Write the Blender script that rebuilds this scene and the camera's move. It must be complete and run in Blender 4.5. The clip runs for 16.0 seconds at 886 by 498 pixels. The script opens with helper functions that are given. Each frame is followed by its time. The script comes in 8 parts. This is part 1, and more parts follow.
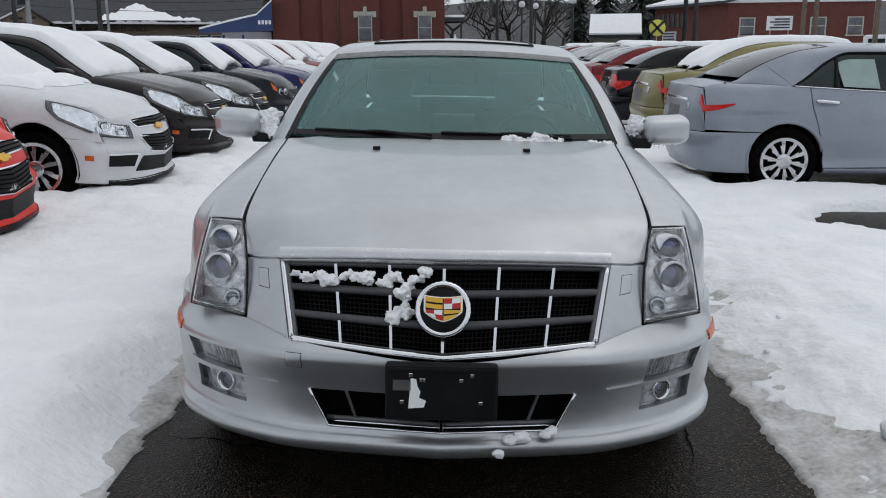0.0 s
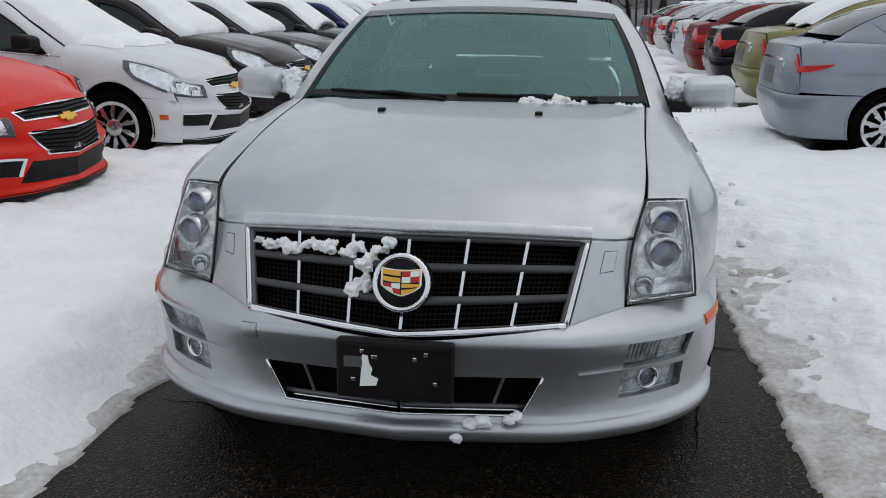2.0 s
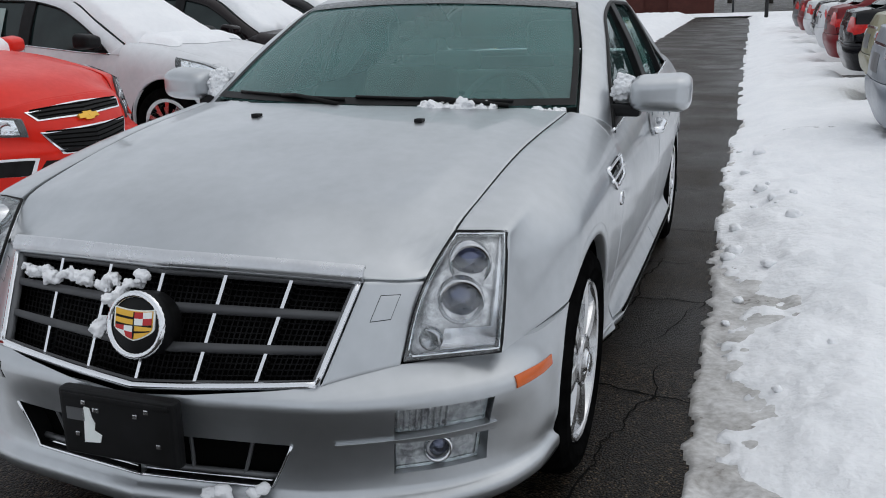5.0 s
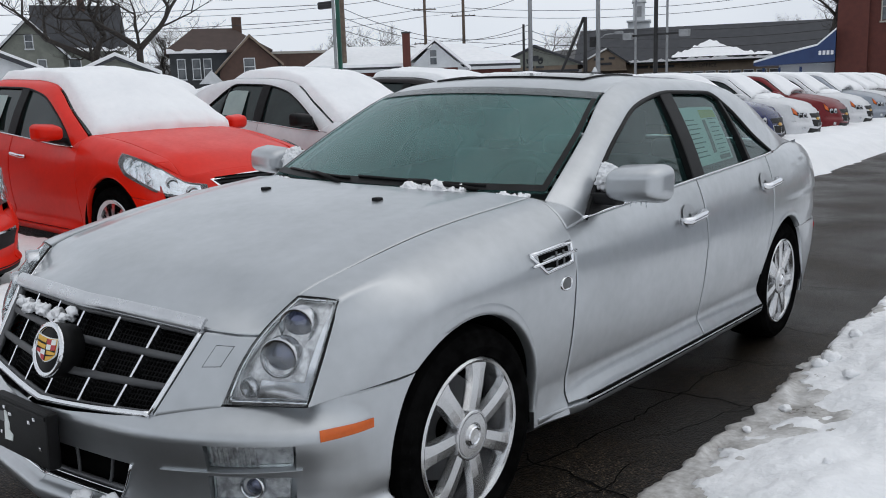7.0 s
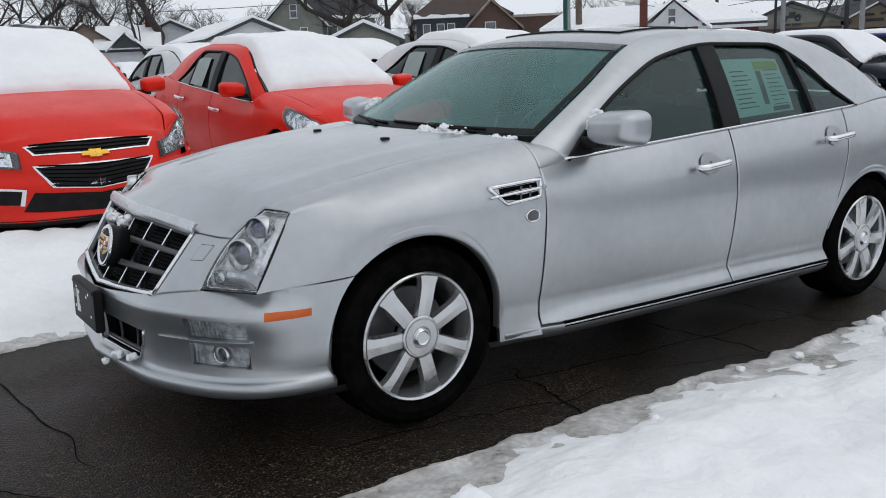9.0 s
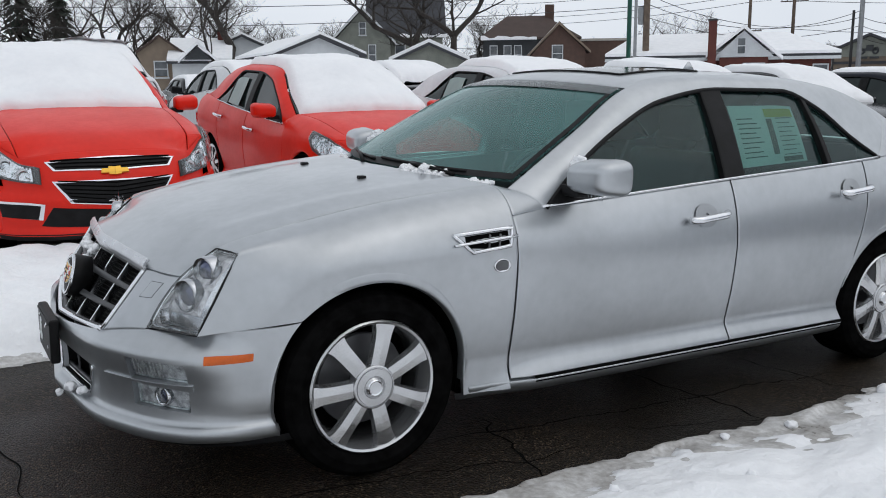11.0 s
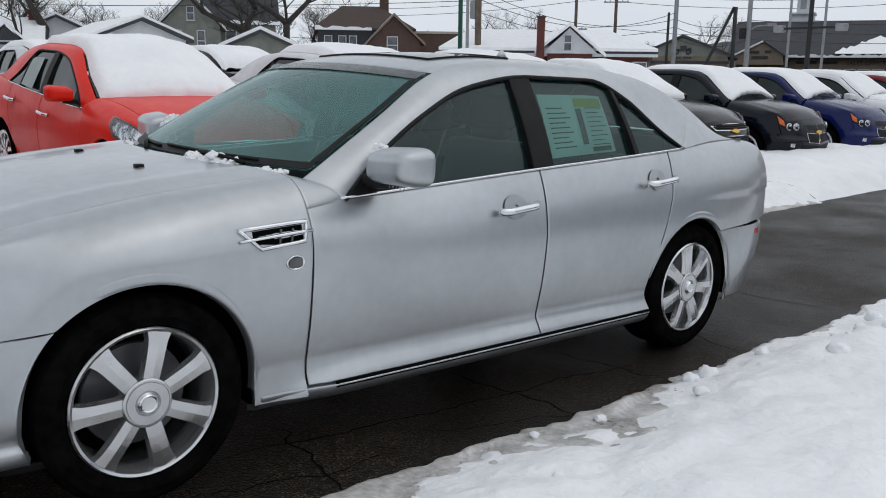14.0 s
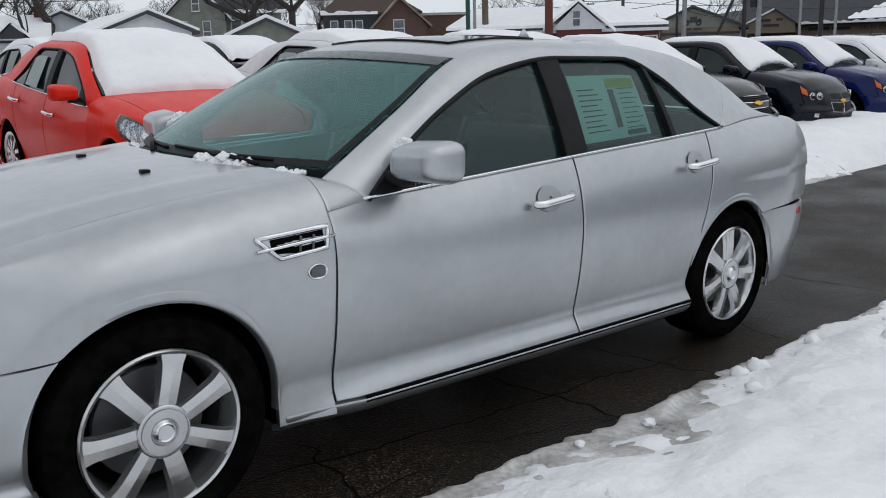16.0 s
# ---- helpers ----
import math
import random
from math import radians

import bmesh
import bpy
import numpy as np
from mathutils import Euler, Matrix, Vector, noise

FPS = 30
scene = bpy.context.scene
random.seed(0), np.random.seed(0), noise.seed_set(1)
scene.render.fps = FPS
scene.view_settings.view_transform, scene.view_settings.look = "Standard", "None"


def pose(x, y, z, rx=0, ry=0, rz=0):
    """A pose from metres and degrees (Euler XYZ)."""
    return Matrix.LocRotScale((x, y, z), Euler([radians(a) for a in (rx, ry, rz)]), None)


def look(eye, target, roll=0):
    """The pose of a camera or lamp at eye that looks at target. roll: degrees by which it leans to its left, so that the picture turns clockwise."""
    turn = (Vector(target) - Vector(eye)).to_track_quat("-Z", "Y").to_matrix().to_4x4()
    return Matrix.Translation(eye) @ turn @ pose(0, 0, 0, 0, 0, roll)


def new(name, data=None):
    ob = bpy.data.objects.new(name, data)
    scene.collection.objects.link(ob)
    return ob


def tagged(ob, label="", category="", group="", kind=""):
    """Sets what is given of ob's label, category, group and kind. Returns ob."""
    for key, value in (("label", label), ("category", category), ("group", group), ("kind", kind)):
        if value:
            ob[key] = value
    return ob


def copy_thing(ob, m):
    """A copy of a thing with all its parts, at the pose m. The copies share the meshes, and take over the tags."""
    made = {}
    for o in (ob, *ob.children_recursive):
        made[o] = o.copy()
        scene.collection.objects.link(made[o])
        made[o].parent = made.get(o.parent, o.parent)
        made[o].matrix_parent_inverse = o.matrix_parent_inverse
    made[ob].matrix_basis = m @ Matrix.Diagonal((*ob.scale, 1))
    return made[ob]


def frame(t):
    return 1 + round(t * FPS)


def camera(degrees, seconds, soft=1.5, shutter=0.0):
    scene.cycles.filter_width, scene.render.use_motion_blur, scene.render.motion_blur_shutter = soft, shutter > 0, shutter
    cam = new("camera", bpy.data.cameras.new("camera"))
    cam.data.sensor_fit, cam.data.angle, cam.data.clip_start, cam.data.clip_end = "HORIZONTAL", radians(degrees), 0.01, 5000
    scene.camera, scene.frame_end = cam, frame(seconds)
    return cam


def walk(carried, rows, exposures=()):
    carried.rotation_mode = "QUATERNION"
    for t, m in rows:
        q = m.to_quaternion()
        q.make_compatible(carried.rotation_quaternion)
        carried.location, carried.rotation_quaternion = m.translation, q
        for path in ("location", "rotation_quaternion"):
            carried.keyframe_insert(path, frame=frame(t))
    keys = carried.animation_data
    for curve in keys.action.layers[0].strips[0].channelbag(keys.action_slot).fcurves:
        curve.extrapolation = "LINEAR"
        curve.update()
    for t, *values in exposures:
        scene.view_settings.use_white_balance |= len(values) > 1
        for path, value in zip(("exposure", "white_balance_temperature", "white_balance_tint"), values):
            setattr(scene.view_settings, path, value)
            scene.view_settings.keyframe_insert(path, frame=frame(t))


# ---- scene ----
cam = camera(54.0, 16.0, 1.0)
PATH = [
    (0, (0.025, -3.188, 1.386), (0.008, -1.240, 0.931), -0.33),
    (0.5, (0.020, -3.119, 1.387), (0.096, -1.191, 0.861), -1.24),
    (1, (0.013, -3.057, 1.376), (0.058, -1.139, 0.811), -1.65),
    (1.5, (0.203, -3.026, 1.354), (0.026, -1.106, 0.824), -2.64),
    (2, (0.430, -2.996, 1.366), (0.156, -1.088, 0.829), -0.73),
    (2.5, (0.521, -2.878, 1.343), (0.172, -1.000, 0.751), -0.84),
    (3, (0.615, -2.727, 1.333), (0.087, -0.915, 0.671), -1.22),
    (3.5, (0.791, -2.697, 1.344), (0.153, -0.893, 0.759), -1.89),
    (4, (1.010, -2.678, 1.351), (0.334, -0.884, 0.782), -1.67),
    (4.5, (1.152, -2.486, 1.345), (0.505, -0.695, 0.737), -1.89),
    (5, (1.289, -2.371, 1.348), (0.667, -0.551, 0.799), -2.18),
    (5.2, (1.395, -2.333, 1.331), (0.688, -0.526, 0.848), -1.25),
    (7.3, (2.594, -1.989, 1.357), (1.338, -0.475, 0.995), -1.74),
    (7.5, (2.734, -1.971, 1.364), (1.445, -0.493, 0.973), -1.62),
    (8, (2.977, -1.877, 1.320), (1.615, -0.458, 0.958), -0.48),
    (8.2, (3.104, -1.799, 1.305), (1.661, -0.477, 0.892), 0.37),
    (8.3, (3.148, -1.784, 1.319), (1.752, -0.424, 0.871), 0.54),
    (8.5, (3.200, -1.758, 1.318), (1.732, -0.461, 0.918), -0.81),
    (8.7, (3.321, -1.732, 1.267), (1.781, -0.524, 0.857), -2.46),
    (10.8, (3.500, -1.320, 1.343), (1.805, -0.329, 0.965), -0.92),
    (11, (3.474, -1.308, 1.340), (1.803, -0.273, 0.971), -0.55),
    (11.5, (3.459, -1.294, 1.336), (1.871, -0.138, 0.962), 0.08),
    (12, (3.461, -1.271, 1.333), (1.936, -0.031, 0.967), -0.17),
    (12.5, (3.456, -1.250, 1.327), (2.002, 0.073, 0.961), -0.52),
    (13, (3.427, -1.231, 1.316), (2.049, 0.163, 0.916), -0.77),
    (13.5, (3.373, -1.143, 1.315), (2.035, 0.292, 0.931), -0.70),
    (14, (3.367, -1.042, 1.306), (1.921, 0.284, 0.919), 0.77),
    (14.5, (3.164, -1.010, 1.298), (1.803, 0.415, 0.955), -0.08),
    (15, (3.062, -0.994, 1.326), (1.750, 0.470, 0.962), -0.91),
    (15.5, (3.075, -0.958, 1.329), (1.698, 0.440, 0.941), -1.47),
    (16, (3.144, -0.922, 1.321), (1.683, 0.374, 0.894), -1.52),
]
EXPOSURES = ((0.0, -0.48), (1.5, -0.50), (3.0, -0.43), (4.0, -0.38), (8.5, -0.38), (12.0, -0.38), (13.5, -0.45), (15.5, -0.49), (16.0, -0.49))
walk(cam, [(t, look(eye, target, roll)) for t, eye, target, roll in PATH], EXPOSURES)


# ---- world and light: an even, overcast winter sky ----
world = bpy.data.worlds.new("overcast")
scene.world = world
world.use_nodes = True
wn, wl = world.node_tree.nodes, world.node_tree.links
sky = wn.new("ShaderNodeTexSky")
sky.sky_type, sky.sun_disc = "NISHITA", False
sky.sun_elevation, sky.sun_rotation = radians(65), radians(51)
sky.dust_density, sky.air_density = 6.0, 1.0
grey = wn.new("ShaderNodeHueSaturation")
grey.inputs["Saturation"].default_value = 0.25
wl.new(sky.outputs["Color"], grey.inputs["Color"])
cloud = wn.new("ShaderNodeTexNoise")
cloud.inputs["Scale"].default_value, cloud.inputs["Detail"].default_value = 2.2, 4
deck = wn.new("ShaderNodeValToRGB")
deck.color_ramp.elements[0].position, deck.color_ramp.elements[1].position = 0.3, 0.75
deck.color_ramp.elements[0].color = (5.4, 5.85, 6.5, 1)
deck.color_ramp.elements[1].color = (6.9, 7.3, 7.85, 1)
wl.new(cloud.outputs["Fac"], deck.inputs["Fac"])
blend = wn.new("ShaderNodeMix")
blend.data_type = "RGBA"
blend.inputs[0].default_value = 0.85
wl.new(grey.outputs["Color"], blend.inputs[6])
wl.new(deck.outputs["Color"], blend.inputs[7])
# the thin cloud towards the horizon is a little brighter than the deck overhead
way = wn.new("ShaderNodeTexCoord")
axis = wn.new("ShaderNodeSeparateXYZ")
lift = wn.new("ShaderNodeMapRange")
lift.inputs[1].default_value, lift.inputs[2].default_value, lift.inputs[3].default_value, lift.inputs[4].default_value = 0.1, 0.9, 1.72, 1.32
wl.new(way.outputs["Generated"], axis.inputs[0]), wl.new(axis.outputs[2], lift.inputs[0])
shade = wn.new("ShaderNodeVectorMath")
shade.operation = "SCALE"
wl.new(blend.outputs[2], shade.inputs[0]), wl.new(lift.outputs[0], shade.inputs["Scale"])
wl.new(shade.outputs[0], wn["Background"].inputs["Color"])
wn["Background"].inputs["Strength"].default_value = 0.105
sun = new("sun", bpy.data.lights.new("sun", "SUN"))
sun.data.energy, sun.data.angle, sun.data.color = 0.5, radians(90), (1.0, 0.97, 0.93)
sun.matrix_world = look((5, 4, 14), (0, 0, 0))


# ---- materials ----
def mat(name, a, b=None, rough=0.5, metal=0.0, scale=8.0, bump=0.0, bscale=60.0, coat=0.0, rvar=0.0, trans=0.0, ior=1.45, fine=0.0, detail=5.0, spec=0.5, bdist=0.01):
    """A surface with two colours mixed by noise at `scale`, a fine relief at `bscale`, and roughness that varies."""
    m = bpy.data.materials.new(name)
    m.use_nodes = True
    n, l = m.node_tree.nodes, m.node_tree.links
    p = n["Principled BSDF"]
    p.inputs["Base Color"].default_value = (*a, 1)
    p.inputs["Roughness"].default_value, p.inputs["Metallic"].default_value = rough, metal
    p.inputs["Coat Weight"].default_value, p.inputs["Coat Roughness"].default_value = coat, 0.035
    p.inputs["Transmission Weight"].default_value, p.inputs["IOR"].default_value = trans, ior
    p.inputs["Specular IOR Level"].default_value = spec
    tc = n.new("ShaderNodeTexCoord")
    if b is not None:
        t = n.new("ShaderNodeTexNoise")
        t.inputs["Scale"].default_value, t.inputs["Detail"].default_value = scale, detail
        l.new(tc.outputs["Object"], t.inputs["Vector"])
        fac = t.outputs["Fac"]
        if fine:
            t2 = n.new("ShaderNodeTexNoise")
            t2.inputs["Scale"].default_value, t2.inputs["Detail"].default_value = scale * 9, 4
            l.new(tc.outputs["Object"], t2.inputs["Vector"])
            mx = n.new("ShaderNodeMix")
            mx.inputs[0].default_value = fine
            l.new(fac, mx.inputs[2]), l.new(t2.outputs["Fac"], mx.inputs[3])
            fac = mx.outputs[0]
        r = n.new("ShaderNodeMapRange")
        r.inputs[1].default_value, r.inputs[2].default_value = 0.35, 0.65
        l.new(fac, r.inputs[0])
        c = n.new("ShaderNodeMix")
        c.data_type = "RGBA"
        c.inputs[6].default_value, c.inputs[7].default_value = (*a, 1), (*b, 1)
        l.new(r.outputs[0], c.inputs[0])
        l.new(c.outputs[2], p.inputs["Base Color"])
        if rvar:
            q = n.new("ShaderNodeMapRange")
            q.inputs[3].default_value, q.inputs[4].default_value = rough - rvar, rough + rvar
            l.new(r.outputs[0], q.inputs[0])
            l.new(q.outputs[0], p.inputs["Roughness"])
    if bump:
        t = n.new("ShaderNodeTexNoise")
        t.inputs["Scale"].default_value, t.inputs["Detail"].default_value = bscale, 4
        l.new(tc.outputs["Object"], t.inputs["Vector"])
        bn = n.new("ShaderNodeBump")
        bn.inputs["Strength"].default_value, bn.inputs["Distance"].default_value = bump, bdist
        l.new(t.outputs["Fac"], bn.inputs["Height"])
        l.new(bn.outputs["Normal"], p.inputs["Normal"])
    return m


def paint(name, c, metal=0.0, rough=0.35, coat=0.15):
    return mat(name, c, tuple(0.86 * v for v in c), rough=rough, metal=metal, scale=2.5, rvar=0.05, coat=coat, spec=0.5 if metal > 0.4 else 0.3, bump=0.02, bscale=900, fine=0.3)


SILVER = paint("silver_paint", (0.492, 0.513, 0.533), 0.9, 0.37, 0.5)
PAINTS = {
    "red": paint("red_paint", (0.76, 0.014, 0.002), 0.0, 0.4, 0.15),
    "dark_red": paint("dark_red_paint", (0.17, 0.008, 0.012), 0.1, 0.4),
    "white": paint("white_paint", (0.72, 0.73, 0.75), 0.0, 0.4),
    "black": paint("black_paint", (0.005, 0.005, 0.007), 0.0, 0.14, 0.0),
    "brown": paint("brown_paint", (0.010, 0.006, 0.007), 0.0, 0.15, 0.0),
    "blue": paint("blue_paint", (0.003, 0.010, 0.085), 0.0, 0.17, 0.05),
    "navy": paint("navy_paint", (0.004, 0.006, 0.013), 0.0, 0.15, 0.0),
    "silver": paint("silver_blue_paint", (0.28, 0.31, 0.355), 0.5, 0.36, 0.3),
    "green": paint("sage_green_paint", (0.22, 0.20, 0.085), 0.4, 0.36, 0.3),
    "grey": paint("grey_paint", (0.16, 0.165, 0.175), 0.4, 0.36),
}
BRUSHED = mat("brushed_trim", (0.62, 0.63, 0.65), (0.54, 0.55, 0.57), rough=0.3, metal=0.85, scale=14, rvar=0.06, fine=0.3)
CHROME = mat("chrome", (0.75, 0.76, 0.78), rough=0.12, metal=1.0, bump=0.02, bscale=300)
ALLOY = mat("bright_alloy", (0.64, 0.65, 0.66), (0.56, 0.56, 0.57), rough=0.2, metal=0.9, scale=9, rvar=0.05, fine=0.2)
RUBBER = mat("tyre_rubber", (0.0025, 0.0025, 0.0025), (0.006, 0.006, 0.006), rough=0.95, spec=0.0, scale=20, bump=0.2, bscale=200)
BLACK = mat("black_plastic", (0.006, 0.006, 0.006), (0.011, 0.011, 0.012), rough=0.5, spec=0.18, scale=12, bump=0.05, bscale=400)
# near-black: the deep shade of seams, hollows and undersides, put into the colour
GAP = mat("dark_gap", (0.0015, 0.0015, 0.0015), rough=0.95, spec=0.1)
GREYPL = mat("grey_plastic", (0.13, 0.135, 0.14), (0.10, 0.10, 0.105), rough=0.4, metal=0.3, scale=10)
AMBER = mat("amber_lens", (0.60, 0.105, 0.004), (0.48, 0.08, 0.003), rough=0.25, coat=0.15, scale=30)
REDLENS = mat("red_lens", (0.62, 0.014, 0.012), (0.45, 0.010, 0.010), rough=0.15, coat=0.4, scale=30)
REFLECTOR = mat("lamp_reflector", (0.72, 0.73, 0.75), (0.3, 0.31, 0.33), rough=0.16, metal=1.0, scale=9, detail=2)
SLAT = mat("gunmetal_slat", (0.075, 0.077, 0.08), (0.055, 0.056, 0.06), rough=0.45, metal=0.3, scale=10)
LEATHER = mat("grey_leather", (0.10, 0.10, 0.10), (0.08, 0.08, 0.08), rough=0.6, scale=9, bump=0.1, bscale=200)
DASH = mat("dark_dashboard", (0.03, 0.03, 0.032), (0.024, 0.024, 0.025), rough=0.6, scale=9, bump=0.1, bscale=300)
PAPER = mat("white_paper", (0.90, 0.94, 0.92), (0.85, 0.89, 0.87), rough=0.8, scale=6)
# body silver made darker: the handle recess's shade put into the colour
CUP_SHADE = mat("handle_recess_shade", (0.40, 0.415, 0.43), (0.34, 0.35, 0.365), rough=0.35, metal=0.6, scale=8)
# white paper with the dimming of tinted glass put into its colour
DIMPAPER = mat("paper_glass_dimmed", (0.30, 0.39, 0.37), (0.26, 0.34, 0.33), rough=0.4, scale=6)
INK = mat("printed_ink", (0.10, 0.14, 0.12), rough=0.8)
YELLOW = mat("yellow_print", (0.62, 0.58, 0.12), rough=0.7)
GOLD = mat("gold_emblem", (0.72, 0.42, 0.07), rough=0.3, metal=0.9)
EMRED = mat("emblem_red", (0.5, 0.015, 0.02), rough=0.3)
EMBLUE = mat("emblem_blue", (0.02, 0.05, 0.25), rough=0.3)


def glass(name, tint, rough=0.0, haze=(0.19, 0.285, 0.28), least=0.55, patch=3.0):
    """A thin pane: a tinted see-through layer under a glossy face, and a patchy diffuse haze."""
    m = bpy.data.materials.new(name)
    m.use_nodes = True
    n, l = m.node_tree.nodes, m.node_tree.links
    n.remove(n["Principled BSDF"])
    tr, gl, mx, fr = n.new("ShaderNodeBsdfTransparent"), n.new("ShaderNodeBsdfGlossy"), n.new("ShaderNodeMixShader"), n.new("ShaderNodeFresnel")
    tr.inputs[0].default_value = (*tint, 1)
    gl.inputs["Roughness"].default_value = 0.03
    gl.inputs[0].default_value = (0.85, 0.92, 0.92, 1)
    fr.inputs[0].default_value = 1.5
    l.new(fr.outputs[0], mx.inputs[0]), l.new(tr.outputs[0], mx.inputs[1]), l.new(gl.outputs[0], mx.inputs[2])
    # haze: fogging, with reflected sky and lens glare put into a diffuse colour
    df, mix2 = n.new("ShaderNodeBsdfDiffuse"), n.new("ShaderNodeMixShader")
    df.inputs[0].default_value = (*haze, 1)
    t = n.new("ShaderNodeTexNoise")
    t.inputs["Scale"].default_value, t.inputs["Detail"].default_value = patch, 6
    tc = n.new("ShaderNodeTexCoord")
    l.new(tc.outputs["Object"], t.inputs["Vector"])
    r = n.new("ShaderNodeMapRange")
    r.inputs[1].default_value, r.inputs[2].default_value, r.inputs[3].default_value, r.inputs[4].default_value = 0.3, 0.75, rough * least, rough
    l.new(t.outputs["Fac"], r.inputs[0])
    l.new(r.outputs[0], mix2.inputs[0]), l.new(mx.outputs[0], mix2.inputs[1]), l.new(df.outputs[0], mix2.inputs[2])
    l.new(mix2.outputs[0], n["Material Output"].inputs["Surface"])
    return m


SCREEN = glass("windscreen_glass", (0.58, 0.84, 0.81), rough=0.42, haze=(0.17, 0.36, 0.345), least=0.5, patch=2.2)
REARGLASS = glass("rear_window_glass", (0.70, 0.90, 0.86), rough=0.22, haze=(0.5, 0.62, 0.60))
SIDEGLASS = glass("side_glass", (0.42, 0.64, 0.60), rough=0.14, haze=(0.07, 0.17, 0.165))
LENS = glass("clear_lens", (0.97, 0.98, 0.99), rough=0.20, haze=(0.95, 0.96, 0.98), least=0.0, patch=26.0)
CLEARLENS = glass("clear_lamp_cover", (0.95, 0.96, 0.97), rough=0.06, haze=(0.85, 0.87, 0.90))
DARKGLASS = mat("dark_car_glass", (0.010, 0.018, 0.018), (0.020, 0.032, 0.031), rough=0.08, scale=3, coat=0.0, spec=0.4)



def asphalt(name):
    """Worn, wet asphalt: pale and brown stones of two sizes set in dark binder, with damp patches."""
    m = bpy.data.materials.new(name)
    m.use_nodes = True
    n, l = m.node_tree.nodes, m.node_tree.links
    p = n["Principled BSDF"]
    tc = n.new("ShaderNodeTexCoord")
    cells = []
    for scale in (135, 260):
        vo = n.new("ShaderNodeTexVoronoi")
        vo.inputs["Scale"].default_value = scale
        l.new(tc.outputs["Object"], vo.inputs["Vector"])
        bw = n.new("ShaderNodeSeparateColor")
        l.new(vo.outputs["Color"], bw.inputs[0])
        ramp = n.new("ShaderNodeValToRGB")
        e = ramp.color_ramp.elements
        e[0].position, e[0].color = 0.35, (0.004, 0.0034, 0.0028, 1)
        e[1].position, e[1].color = 1.0, (0.215, 0.16, 0.108, 1)
        for at, c in ((0.66, (0.010, 0.0072, 0.0048, 1)), (0.86, (0.050, 0.036, 0.024, 1))):
            e.new(at).color = c
        l.new(bw.outputs[0], ramp.inputs[0])
        # stones fade into the binder towards their rims
        dim = n.new("ShaderNodeMapRange")
        dim.inputs[1].default_value, dim.inputs[2].default_value, dim.inputs[3].default_value, dim.inputs[4].default_value = 0.25, 0.6, 1.0, 0.2
        l.new(vo.outputs["Distance"], dim.inputs[0])
        mul = n.new("ShaderNodeVectorMath")
        mul.operation = "SCALE"
        l.new(ramp.outputs[0], mul.inputs[0]), l.new(dim.outputs[0], mul.inputs["Scale"])
        cells.append((mul, vo))
    both = n.new("ShaderNodeVectorMath")
    both.operation = "MAXIMUM"
    l.new(cells[0][0].outputs[0], both.inputs[0]), l.new(cells[1][0].outputs[0], both.inputs[1])
    big = n.new("ShaderNodeTexNoise")
    big.inputs["Scale"].default_value, big.inputs["Detail"].default_value = 1.1, 6
    l.new(tc.outputs["Object"], big.inputs["Vector"])
    damp = n.new("ShaderNodeMapRange")
    damp.inputs[1].default_value, damp.inputs[2].default_value, damp.inputs[3].default_value, damp.inputs[4].default_value = 0.35, 0.65, 0.45, 1.1
    l.new(big.outputs["Fac"], damp.inputs[0])
    mul = n.new("ShaderNodeVectorMath")
    mul.operation = "SCALE"
    l.new(both.outputs[0], mul.inputs[0]), l.new(damp.outputs[0], mul.inputs["Scale"])
    l.new(mul.outputs[0], p.inputs["Base Color"])
    ro = n.new("ShaderNodeMapRange")
    ro.inputs[1].default_value, ro.inputs[2].default_value, ro.inputs[3].default_value, ro.inputs[4].default_value = 0.35, 0.65, 0.30, 0.55
    l.new(big.outputs["Fac"], ro.inputs[0]), l.new(ro.outputs[0], p.inputs["Roughness"])
    p.inputs["Specular IOR Level"].default_value = 0.15
    bn = n.new("ShaderNodeBump")
    bn.inputs["Strength"].default_value, bn.inputs["Distance"].default_value = 0.8, 0.004
    bn.invert = True
    l.new(cells[0][1].outputs["Distance"], bn.inputs["Height"]), l.new(bn.outputs[0], p.inputs["Normal"])
    return m


ASPHALT = asphalt("wet_asphalt")
SNOW = mat("snow", (0.92, 0.925, 0.938), (0.84, 0.852, 0.872), rough=0.75, scale=3.0, bump=0.35, bscale=22, fine=0.35, spec=0.15, bdist=0.05)
CAPSNOW = mat("settled_snow", (0.92, 0.925, 0.938), (0.85, 0.86, 0.88), rough=0.75, scale=2.0, bump=0.25, bscale=14, fine=0.3, spec=0.15, bdist=0.03)
SLUSH = mat("dirty_ice", (0.27, 0.252, 0.23), (0.68, 0.675, 0.67), rough=0.4, scale=5, rvar=0.15, bump=0.3, bscale=26, fine=0.4, bdist=0.02)


